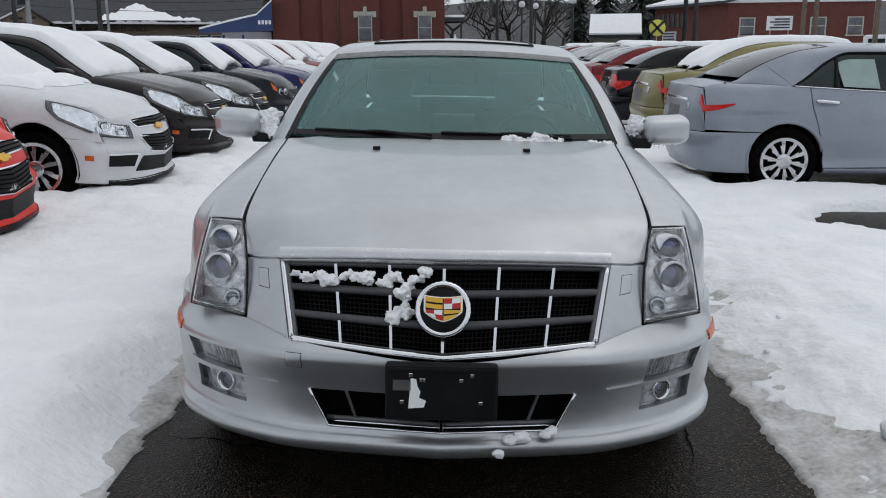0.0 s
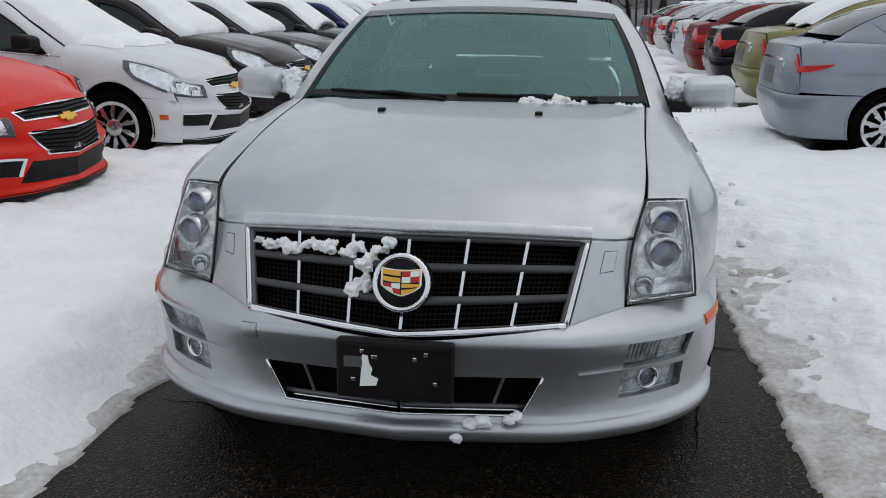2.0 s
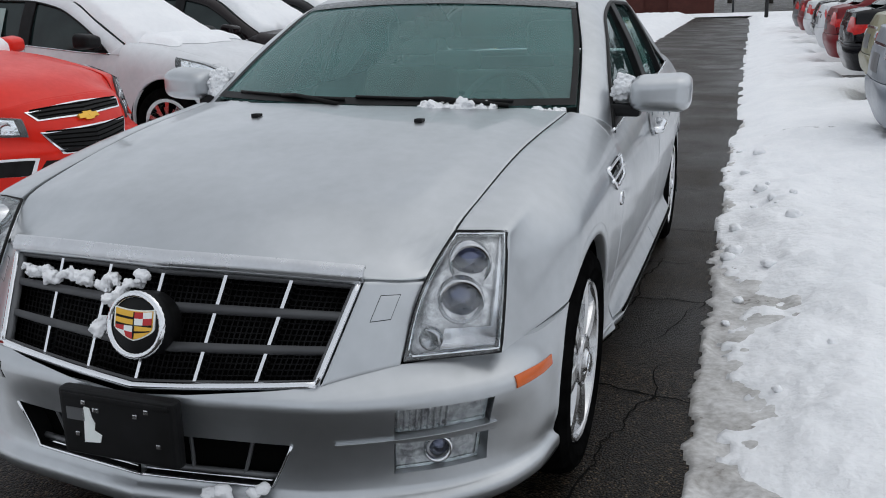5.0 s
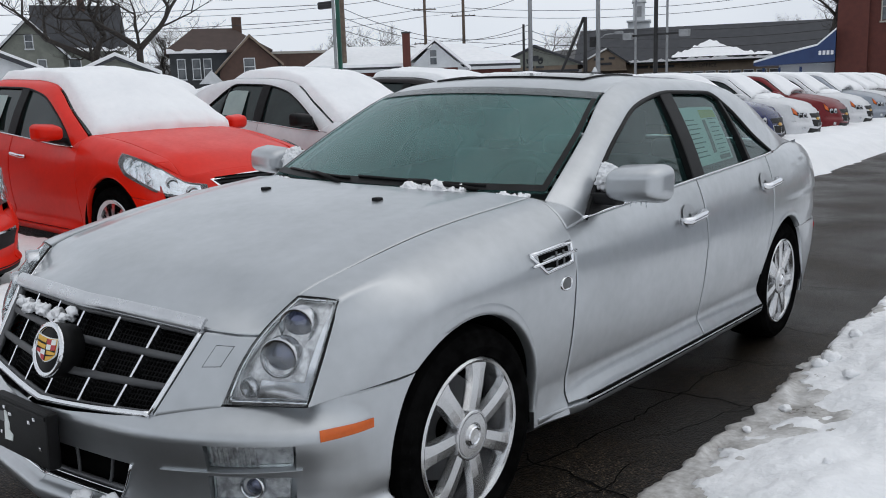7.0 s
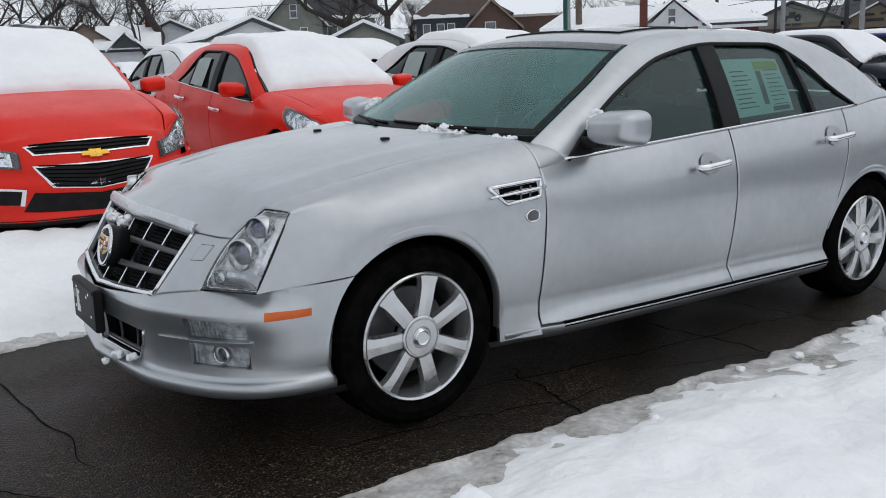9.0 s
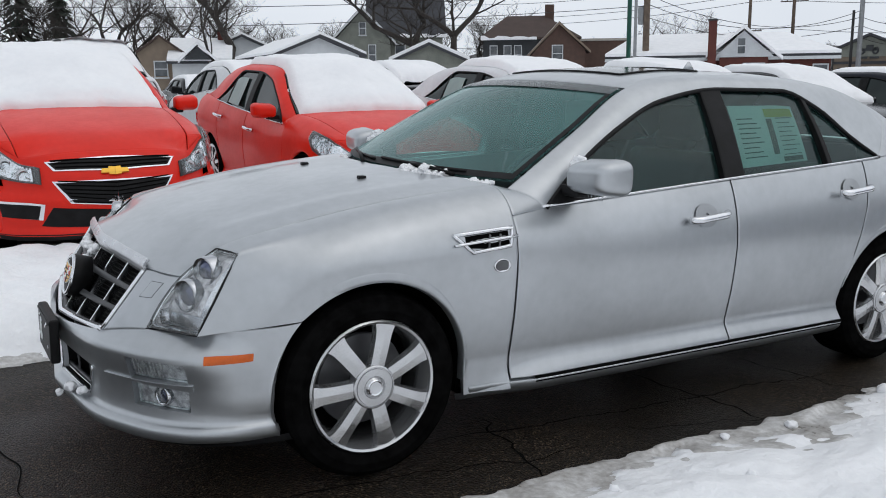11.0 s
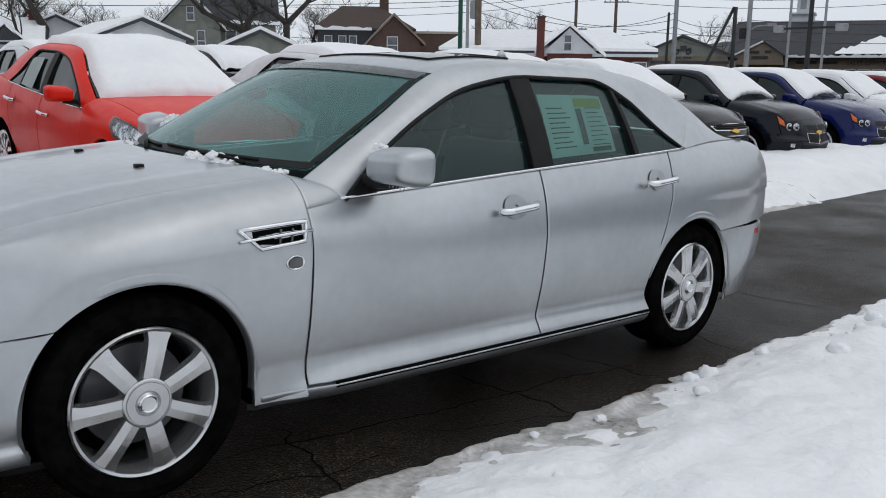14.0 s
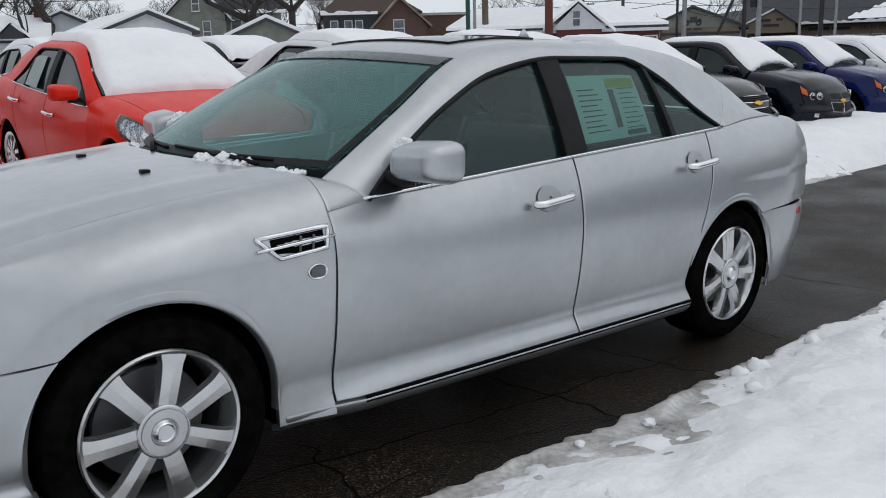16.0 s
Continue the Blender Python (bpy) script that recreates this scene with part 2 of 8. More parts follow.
# ---- mesh helpers ----
def spl(*pts):
    """A smooth monotone curve through (x, y) points."""
    x, y = np.array([p[0] for p in pts], float), np.array([p[1] for p in pts], float)
    h, d = np.diff(x), np.diff(y) / np.diff(x)
    k = np.zeros(len(x))
    k[0], k[-1] = d[0], d[-1]
    for i in range(1, len(x) - 1):
        if d[i - 1] * d[i] > 0:
            w1, w2 = 2 * h[i] + h[i - 1], h[i] + 2 * h[i - 1]
            k[i] = (w1 + w2) / (w1 / d[i - 1] + w2 / d[i])

    def f(v):
        v = np.asarray(v, float)
        i = np.clip(np.searchsorted(x, v) - 1, 0, len(x) - 2)
        t = np.clip((v - x[i]) / h[i], 0, 1)
        r = (2 * t**3 - 3 * t**2 + 1) * y[i] + (t**3 - 2 * t**2 + t) * h[i] * k[i] + (-2 * t**3 + 3 * t**2) * y[i + 1] + (t**3 - t**2) * h[i] * k[i + 1]
        return r + np.where(v < x[0], (v - x[0]) * k[0], 0) + np.where(v > x[-1], (v - x[-1]) * k[-1], 0)
    return f


def add(name, verts, faces, material, parent=None, label="", smooth=True):
    me = bpy.data.meshes.new(name)
    me.from_pydata([tuple(float(c) for c in v) for v in verts], [], [tuple(int(i) for i in f) for f in faces])
    me.materials.append(material)
    if smooth:
        me.shade_smooth()
    ob = new(name, me)
    if parent is not None:
        ob.parent = parent
    if label:
        tagged(ob, label)
    return ob


def part(name, bm, material, parent, label="", smooth=False):
    """Links a bmesh as one mesh object under a thing or a part."""
    me = bpy.data.meshes.new(name)
    bm.to_mesh(me)
    bm.free()
    me.materials.append(material)
    if smooth:
        me.shade_smooth()
    ob = new(name, me)
    if parent is not None:
        ob.parent = parent
    if label:
        tagged(ob, label)
    return ob


def thing(name, label, category, m=None, group="", kind=""):
    ob = tagged(new(name), label, category, group, kind)
    if m is not None:
        ob.matrix_basis = m
    return ob


def same(p):
    return p


def normals(P):
    du, dv = np.gradient(P, axis=0), np.gradient(P, axis=1)
    n = np.cross(du, dv)
    return n / (np.linalg.norm(n, axis=2, keepdims=True) + 1e-12)


def rim_rows(P, d):
    """Adds a row close to each border, so that an edge can be rolled over."""
    def ends(Q):
        a, b = Q[1] - Q[0], Q[-2] - Q[-1]
        la, lb = np.linalg.norm(a, axis=1, keepdims=True) + 1e-9, np.linalg.norm(b, axis=1, keepdims=True) + 1e-9
        return np.concatenate([Q[:1], Q[:1] + a * np.minimum(d / la, 0.25), Q[:1] + a * np.minimum(1.7 * d / la, 0.45), Q[1:-1], Q[-1:] + b * np.minimum(1.7 * d / lb, 0.45), Q[-1:] + b * np.minimum(d / lb, 0.25), Q[-1:]])
    P = ends(P)
    return np.swapaxes(ends(np.swapaxes(P, 0, 1)), 0, 1)


def shell(name, P, material, parent, depth=0.014, flip=False, warp=same, label="", roll=0.0025, both=False, smooth=True, skip=None):
    """A panel from a grid of points: its face, rolled edges and returns of `depth`. both: its mirror image too."""
    P = np.asarray(P, float)
    if roll:
        P = rim_rows(P, 0.006)
    out = []
    for side in ((1, -1) if both else (1,)):
        Q = warp(P.reshape(-1, 3)).reshape(P.shape) * np.array([side, 1, 1])
        fl = flip ^ (side < 0)
        N = normals(Q) * (-1 if fl else 1)
        n, m = Q.shape[:2]
        edge = np.zeros((n, m), bool)
        edge[0], edge[-1], edge[:, 0], edge[:, -1] = True, True, True, True
        if roll:
            Q = Q - N * (edge * roll)[:, :, None]
        ij = np.arange(n * m).reshape(n, m)
        f = np.stack([ij[:-1, :-1], ij[1:, :-1], ij[1:, 1:], ij[:-1, 1:]], -1).reshape(-1, 4)
        if skip is not None:
            f = f[~skip.reshape(-1)]
        if fl:
            f = f[:, ::-1]
        v, faces = Q.reshape(-1, 3), f.tolist()
        if depth:
            loop = list(ij[:, 0]) + list(ij[-1, 1:]) + list(ij[-2::-1, -1]) + list(ij[0, -2:0:-1])
            k = len(loop)
            vv, nn = v[loop], N.reshape(-1, 3)[loop]
            base = len(v)
            v = np.concatenate([v, vv, vv - nn * depth])
            for a in range(k):
                b = (a + 1) % k
                q = [base + a, base + b, base + k + b, base + k + a]
                faces.append(q if fl else q[::-1])
        out.append(add(name, v, faces, material, parent, label, smooth))
    return out if both else out[0]


def lathe(profile, n=48, axis=0, centre=(0, 0, 0)):
    """A ring of (radius, offset along the axis) points, as vertices and faces."""
    v, f, k = [], [], len(profile)
    for i in range(n):
        a = 2 * math.pi * i / n
        for r, o in profile:
            p = [r * math.cos(a), r * math.sin(a)]
            p.insert(axis, o)
            v.append([p[0] + centre[0], p[1] + centre[1], p[2] + centre[2]])
    for i in range(n):
        for j in range(k - 1):
            a, b = i * k + j, ((i + 1) % n) * k + j
            f.append((a, b, b + 1, a + 1))
    return v, f


def box(x0, x1, y0, y1, z0, z1, bevel=0.0, seg=2):
    bm = bmesh.new()
    bmesh.ops.create_cube(bm, size=1)
    for v in bm.verts:
        v.co = ((x0 + x1) / 2 + v.co.x * (x1 - x0), (y0 + y1) / 2 + v.co.y * (y1 - y0), (z0 + z1) / 2 + v.co.z * (z1 - z0))
    if bevel:
        bmesh.ops.bevel(bm, geom=bm.edges[:], offset=bevel, segments=seg, affect="EDGES", profile=0.6)
    return bm


def tube(points, r, n=8, r1=None):
    """A round bar along points, as vertices and faces; it tapers to r1."""
    pts = [Vector(p) for p in points]
    v, f = [], []
    for i, p in enumerate(pts):
        d = (pts[min(i + 1, len(pts) - 1)] - pts[max(i - 1, 0)]).normalized()
        a = d.orthogonal().normalized() if i == 0 else (a - d * a.dot(d)).normalized()
        b = d.cross(a)
        rr = r if r1 is None else r + (r1 - r) * i / max(1, len(pts) - 1)
        for k in range(n):
            t = 2 * math.pi * k / n
            v.append(tuple(p + a * rr * math.cos(t) + b * rr * math.sin(t)))
    for i in range(len(pts) - 1):
        for k in range(n):
            f.append((i * n + k, i * n + (k + 1) % n, (i + 1) * n + (k + 1) % n, (i + 1) * n + k))
    f.append(tuple(range(n))[::-1])
    f.append(tuple((len(pts) - 1) * n + k for k in range(n)))
    return v, f


def smooth01(a, b, v):
    t = np.clip((np.asarray(v, float) - a) / (b - a), 0, 1)
    return t * t * (3 - 2 * t)


def ruled(a, b, m, bulge=0.0):
    """A patch between two rows of points."""
    a, b = np.asarray(a, float), np.asarray(b, float)
    t = np.linspace(0, 1, m)[None, :, None]
    return a[:, None] * (1 - t) + b[:, None] * t


def quad_patch(p00, p10, p11, p01, n, m, bulge=(0, 0, 0)):
    """A curved four-sided patch: corners, and how far its middle stands out."""
    u, v = np.linspace(0, 1, n)[:, None, None], np.linspace(0, 1, m)[None, :, None]
    c = [np.array(p, float) for p in (p00, p10, p11, p01)]
    P = c[0] * (1 - u) * (1 - v) + c[1] * u * (1 - v) + c[2] * u * v + c[3] * (1 - u) * v
    return P + np.array(bulge, float) * (16 * u * (1 - u) * v * (1 - v)) ** 0.7


# ---- the body of a saloon car: x across, y from the front axle back, z up from the ground ----
AXLE, ARCH, HUB = 2.957, 0.375, 0.335
F_W = spl((-0.6, 0.858), (-0.4, 0.893), (0, 0.916), (0.58, 0.921), (1.5, 0.926), (2.5, 0.926), (3.0, 0.922), (3.45, 0.895), (3.65, 0.857), (3.85, 0.80), (4.02, 0.735))
F_LOW = spl((0.18, -0.052), (0.235, -0.036), (0.30, -0.037), (0.355, -0.037), (0.40, -0.030), (0.45, -0.0215), (0.50, -0.0140), (0.56, -0.0080), (0.64, -0.0030), (0.74, 0.0), (0.80, 0.0))
F_PLAIN = spl((0.18, -0.06), (0.30, -0.03), (0.50, -0.012), (0.74, 0.0), (0.80, 0.0))
FENDER_XS = spl((-0.6, 0.632), (-0.46, 0.655), (0.1, 0.687), (0.58, 0.717))
FENDER_ZS = spl((-0.6, 0.70), (-0.46, 0.82), (-0.3, 0.866), (0.1, 0.945), (0.58, 1.0))
BELT = spl((0.55, 0.905), (0.75, 0.918), (1.8, 0.992), (2.9, 1.062), (3.2, 1.086), (3.6, 1.096), (3.82, 1.074), (3.95, 1.04))
BELT_XS = spl((0.55, 0.862), (0.75, 0.85), (1.8, 0.852), (2.75, 0.838), (3.0, 0.812), (3.3, 0.755), (3.9, 0.67))
HOOD_XS = spl((-0.70, 0.624), (-0.556, 0.628), (-0.47, 0.649), (0.1, 0.681), (0.585, 0.711))
HOOD_ZS = spl((-0.70, 0.70), (-0.62, 0.708), (-0.556, 0.725), (-0.47, 0.815), (-0.3, 0.866), (0.1, 0.945), (0.585, 1.0))
HOOD_ZC = spl((-0.70, 0.762), (-0.62, 0.806), (-0.5, 0.856), (-0.3, 0.906), (0, 0.962), (0.43, 1.018), (0.6, 1.035))
HOOD_FRONT = spl((0, -0.705), (0.5, -0.69), (0.78, -0.662), (0.9, -0.62), (1, -0.556))
HOOD_BACK = spl((0, 0.43), (0.5, 0.46), (1, 0.585))
DOOR_BACK = spl((0.20, 2.592), (0.275, 2.584), (0.335, 2.580), (0.43, 2.588), (0.52, 2.612), (0.7, 2.665), (0.85, 2.71), (1.06, 2.735))
# the edge of windscreen, roof and rear window
RAIL_X = spl((0, 0.745), (0.17, 0.685), (0.32, 0.605), (0.42, 0.578), (0.55, 0.565), (0.7, 0.565), (0.8, 0.585), (0.9, 0.63), (1, 0.675))
RAIL_Y = spl((0, 0.64), (0.17, 1.0), (0.32, 1.32), (0.42, 1.5), (0.55, 1.82), (0.7, 2.34), (0.8, 2.72), (0.9, 3.08), (1, 3.44))
RAIL_Z = spl((0, 0.985), (0.17, 1.195), (0.32, 1.366), (0.42, 1.417), (0.55, 1.444), (0.7, 1.446), (0.8, 1.412), (0.9, 1.305), (1, 1.12))
# the upper outline of the side windows
DLO_X = spl((0, 0.85), (0.12, 0.80), (0.25, 0.745), (0.38, 0.69), (0.52, 0.665), (0.68, 0.662), (0.8, 0.695), (0.91, 0.762), (1, 0.818))
DLO_Y = spl((0, 0.75), (0.12, 0.94), (0.25, 1.2), (0.38, 1.48), (0.52, 1.85), (0.68, 2.28), (0.8, 2.53), (0.91, 2.74), (1, 2.90))
DLO_Z = spl((0, 0.918), (0.12, 1.07), (0.25, 1.222), (0.38, 1.330), (0.52, 1.384), (0.68, 1.386), (0.8, 1.305), (0.91, 1.160), (1, 1.062))
PLAN_Q = [0, 0.16, 0.34, 0.50, 0.64, 0.78, 0.90, 1.0]
PLAN_X = spl(*zip(PLAN_Q, [0, 0.2, 0.43, 0.60, 0.74, 0.84, 0.888, 0.90]))
PLAN_Y = spl(*zip(PLAN_Q, [-0.908, -0.884, -0.848, -0.775, -0.68, -0.57, -0.45, -0.385]))
NOSE_IN = spl((0.18, 0.030), (0.190, 0.010), (0.202, 0.002), (0.226, 0.0), (0.236, 0.005), (0.244, 0.022), (0.252, 0.031), (0.266, 0.034), (0.30, 0.036), (0.38, 0.028), (0.45, 0.009), (0.482, 0.0), (0.498, 0.003), (0.512, 0.020), (0.53, 0.046), (0.56, 0.076), (0.6, 0.084))
NOSE_TOP = spl((0, 0.488), (0.17, 0.505), (0.34, 0.524), (0.5, 0.552), (0.68, 0.562), (1, 0.599))


def sill_flare(y, z):
    """The foot of the doors stands out again; it runs to a point on the fender and narrows towards the rear wheel."""
    y, z = np.asarray(y, float), np.asarray(z, float)
    top = 0.285 + 0.060 * smooth01(0.40, 0.80, y) - 0.012 * smooth01(1.9, 2.6, y)
    return 0.036 * smooth01(0.40, 0.66, y) * np.clip((top - z) / 0.062, 0, 1)


def door_x(y, z, W):
    """The upper flank: it leans in towards the windows, and follows the fender's rounding at its front seam."""
    zb, xs = BELT(y), BELT_XS(y)
    f = np.clip((z - 0.64) / (zb - 0.64), 0, 1)
    lean = W - (W - xs) * f**2.4
    e = lambda v: FENDER_XS(0.577) + (W - FENDER_XS(0.577)) * np.sqrt(np.maximum(1 - (np.maximum(v - 0.745, 0) / (FENDER_ZS(0.577) - 0.745)) ** 2, 0))
    follow = e(z) + (xs - e(zb)) * f**2
    k = smooth01(0.58, 1.15, y)
    return follow * (1 - k) + lean * k


def side_point(y, t, xs, zs, z0, zb, low=F_LOW, w=F_W):
    """The flank at y: t from -1 (its lower edge zb) over 0 (widest, at z0) to 1 (its upper seam at xs, zs)."""
    y, t, zb = np.broadcast_arrays(np.asarray(y, float), np.asarray(t, float), np.asarray(zb, float))
    th = np.clip(t, 0, 1) * math.pi / 2
    W = w(y)
    zl = zb + (z0 - zb) * (np.clip(t, -1, 0) + 1)
    below = W + low(zl) + (sill_flare(y, zl) if low is F_LOW else 0)
    if xs is BELT_XS:
        z = np.where(t > 0, z0 + (zs(y) - z0) * t, zl)
        up = door_x(y, z, W)
        k = smooth01(2.75, 3.3, y)
        up = up * (1 - k) + (xs(y) + (W - xs(y)) * np.maximum(1 - np.clip(t, 0, 1) ** 1.9, 0) ** 0.62) * k
        x = np.where(t > 0, up, np.where(zl > 0.64, np.minimum(below, door_x(y, zl, W)), below))
        return np.stack([x, y, z], -1)
    x = np.where(t > 0, xs(y) + (W - xs(y)) * np.cos(th), below)
    z = np.where(t > 0, z0 + (zs(y) - z0) * np.sin(th), zl)
    return np.stack([x, y, z], -1)


ROWS_T = np.concatenate([[-1, -0.985, -0.95, -0.91, -0.87, -0.835, -0.815, -0.80, -0.78, -0.75, -0.72], np.linspace(-0.67, 0, 8), np.linspace(0, 1, 15)[1:]])


def fender_grid():
    arch = -ARCH * np.cos(np.radians(np.linspace(46, 178, 26)))
    yb = np.concatenate([np.linspace(-0.585, -0.27, 7), arch, [0.378], np.linspace(0.40, 0.575, 5)])
    zb = np.where(yb < -0.262, 0.566 + (yb + 0.585) / 0.323 * 0.035, np.where(np.abs(yb) < ARCH, HUB + np.sqrt(np.maximum(ARCH**2 - yb**2, 0)), 0.235))
    y0 = spl((-1, -0.583), (0, -0.505), (0.67, -0.432), (1, -0.465))(ROWS_T)
    c = (yb + 0.585) / 1.16
    Y = y0[None, :] + (0.575 - y0[None, :]) * c[:, None]
    P = side_point(Y, ROWS_T[None, :], FENDER_XS, FENDER_ZS, 0.745, zb[:, None])
    bo, to, ti = np.array([0.806, -0.582, 0.568]), np.array([0.779, -0.434, 0.822]), np.array([0.658, -0.468, 0.823])
    k = ((ROWS_T + 1) / 1.67)[:, None]
    edge = np.where(k <= 1, bo + (to - bo) * np.minimum(k, 1), to + (ti - to) * (k - 1) / 0.2)
    fade = (1 - smooth01(0.0, 0.33, c))[:, None, None]
    return P + (edge - P[0])[None, :, :] * fade


def door_grid(a, b, back=None, low=F_LOW):
    Y = np.linspace(a, b, 16)[:, None] + 0 * ROWS_T[None, :]
    if back is not None:
        zz = np.where(ROWS_T < 0, 0.275 + (0.8 - 0.275) * (ROWS_T + 1), 0.8 + 0.24 * np.sin(np.clip(ROWS_T, 0, 1) * math.pi / 2))
        Y = a + (Y - a) / (b - a) * (back(zz)[None, :] - 0.004 - a)
    return side_point(Y, ROWS_T[None, :], BELT_XS, BELT, 0.80, 0.275, low)


def quarter_grid():
    arch = AXLE - ARCH * np.cos(np.radians(np.linspace(14, 130, 24)))
    yb = np.concatenate([arch, np.linspace(3.23, 3.87, 8)])
    zb = np.where(yb < 3.2, HUB + np.sqrt(np.maximum(ARCH**2 - (yb - AXLE) ** 2, 0)), 0.625 + (yb - 3.2) * 0.03)
    zz = np.where(ROWS_T < 0, zb[0] + (0.8 - zb[0]) * (ROWS_T + 1), 0.8 + 0.24 * np.sin(np.clip(ROWS_T, 0, 1) * math.pi / 2))
    y0 = DOOR_BACK(zz) + 0.004
    y0[0] = yb[0]
    c = (yb - yb[0]) / (3.87 - yb[0])
    Y = y0[None, :] + (3.87 - y0[None, :]) * c[:, None]
    P, Q = (side_point(Y, ROWS_T[None, :], BELT_XS, BELT, 0.80, zb[:, None], low) for low in (F_LOW, F_PLAIN))
    return P + (Q - P) * smooth01(0.0, 0.4, c)[:, None, None]


def hood_point(s, r):
    a = np.abs(s)
    y = HOOD_FRONT(a) + (HOOD_BACK(a) - HOOD_FRONT(a)) * r
    x = s * HOOD_XS(y)
    crease = 0.006 * np.exp(-((a - 0.8) / 0.07) ** 2) * smooth01(0, 0.3, r)
    z = HOOD_ZS(y) + (HOOD_ZC(y) - HOOD_ZS(y)) * (1 - a**2.6) + crease
    return np.stack(np.broadcast_arrays(x, y, z), -1)


def top_point(u, s):
    """Windscreen, roof and rear window in one sweep: u along the rail, s across from -1 to 1."""
    u, s = np.broadcast_arrays(np.asarray(u, float), np.asarray(s, float))
    bow = spl((0, -0.22), (0.32, -0.11), (0.5, 0.0), (0.75, 0.02), (1, 0.10))(u)
    bulge = spl((0, 0.0), (0.15, 0.015), (0.35, 0.028), (0.55, 0.032), (0.75, 0.03), (1, 0.0))(u)
    k = 1 - s**2
    return np.stack([s * RAIL_X(u), RAIL_Y(u) + bow * k, RAIL_Z(u) + bulge * k], -1)


def bumper_point(q, z):
    """The front bumper's face: q from the middle round to the wheel arch."""
    q, z = np.broadcast_arrays(np.asarray(q, float), np.asarray(z, float))
    e = 1e-3
    tx, ty = PLAN_X(q + e) - PLAN_X(q - e), PLAN_Y(q + e) - PLAN_Y(q - e)
    l = np.sqrt(tx**2 + ty**2)
    d = NOSE_IN(z) * (1 - (0.55 + 0.42 * smooth01(0.26, 0.36, z)) * smooth01(0.72, 0.95, q))
    x, y = PLAN_X(q) - ty / l * -d * -1, PLAN_Y(q) + tx / l * d
    end = -np.sqrt(np.maximum(ARCH**2 - (z - HUB) ** 2, 0.0))
    y = y + (end - y) * smooth01(0.86, 1.0, q)
    rise = (0.014 + 0.026 * smooth01(0.55, 1.0, q)) * (1 - smooth01(0.20, 0.34, z))
    return np.stack([x, y, z + rise], -1)


def rear_point(q, z):
    q, z = np.broadcast_arrays(np.asarray(q, float), np.asarray(z, float))
    d = spl((0.2, 0.15), (0.28, 0.10), (0.35, 0.055), (0.365, 0.040), (0.46, 0.0), (0.56, -0.018), (0.60, -0.014), (0.63, 0.01))(z)
    x = spl((0, 0), (0.35, 0.42), (0.6, 0.70), (0.75, 0.80), (0.88, 0.872), (1, 0.905))(q)
    y = spl((0, 4.05), (0.35, 4.03), (0.6, 3.94), (0.75, 3.82), (0.88, 3.6), (1, 3.33))(q) - d
    end = AXLE + np.sqrt(np.maximum(ARCH**2 - (z - HUB) ** 2, 0.0))
    y = y + (end - y) * smooth01(0.86, 1.0, q)
    return np.stack([x, y, z], -1)


def dlo(v):
    return np.stack([DLO_X(v), DLO_Y(v), DLO_Z(v)], -1)


def rail(u):
    return np.stack([RAIL_X(u), RAIL_Y(u), RAIL_Z(u)], -1)


WHEELS = {}


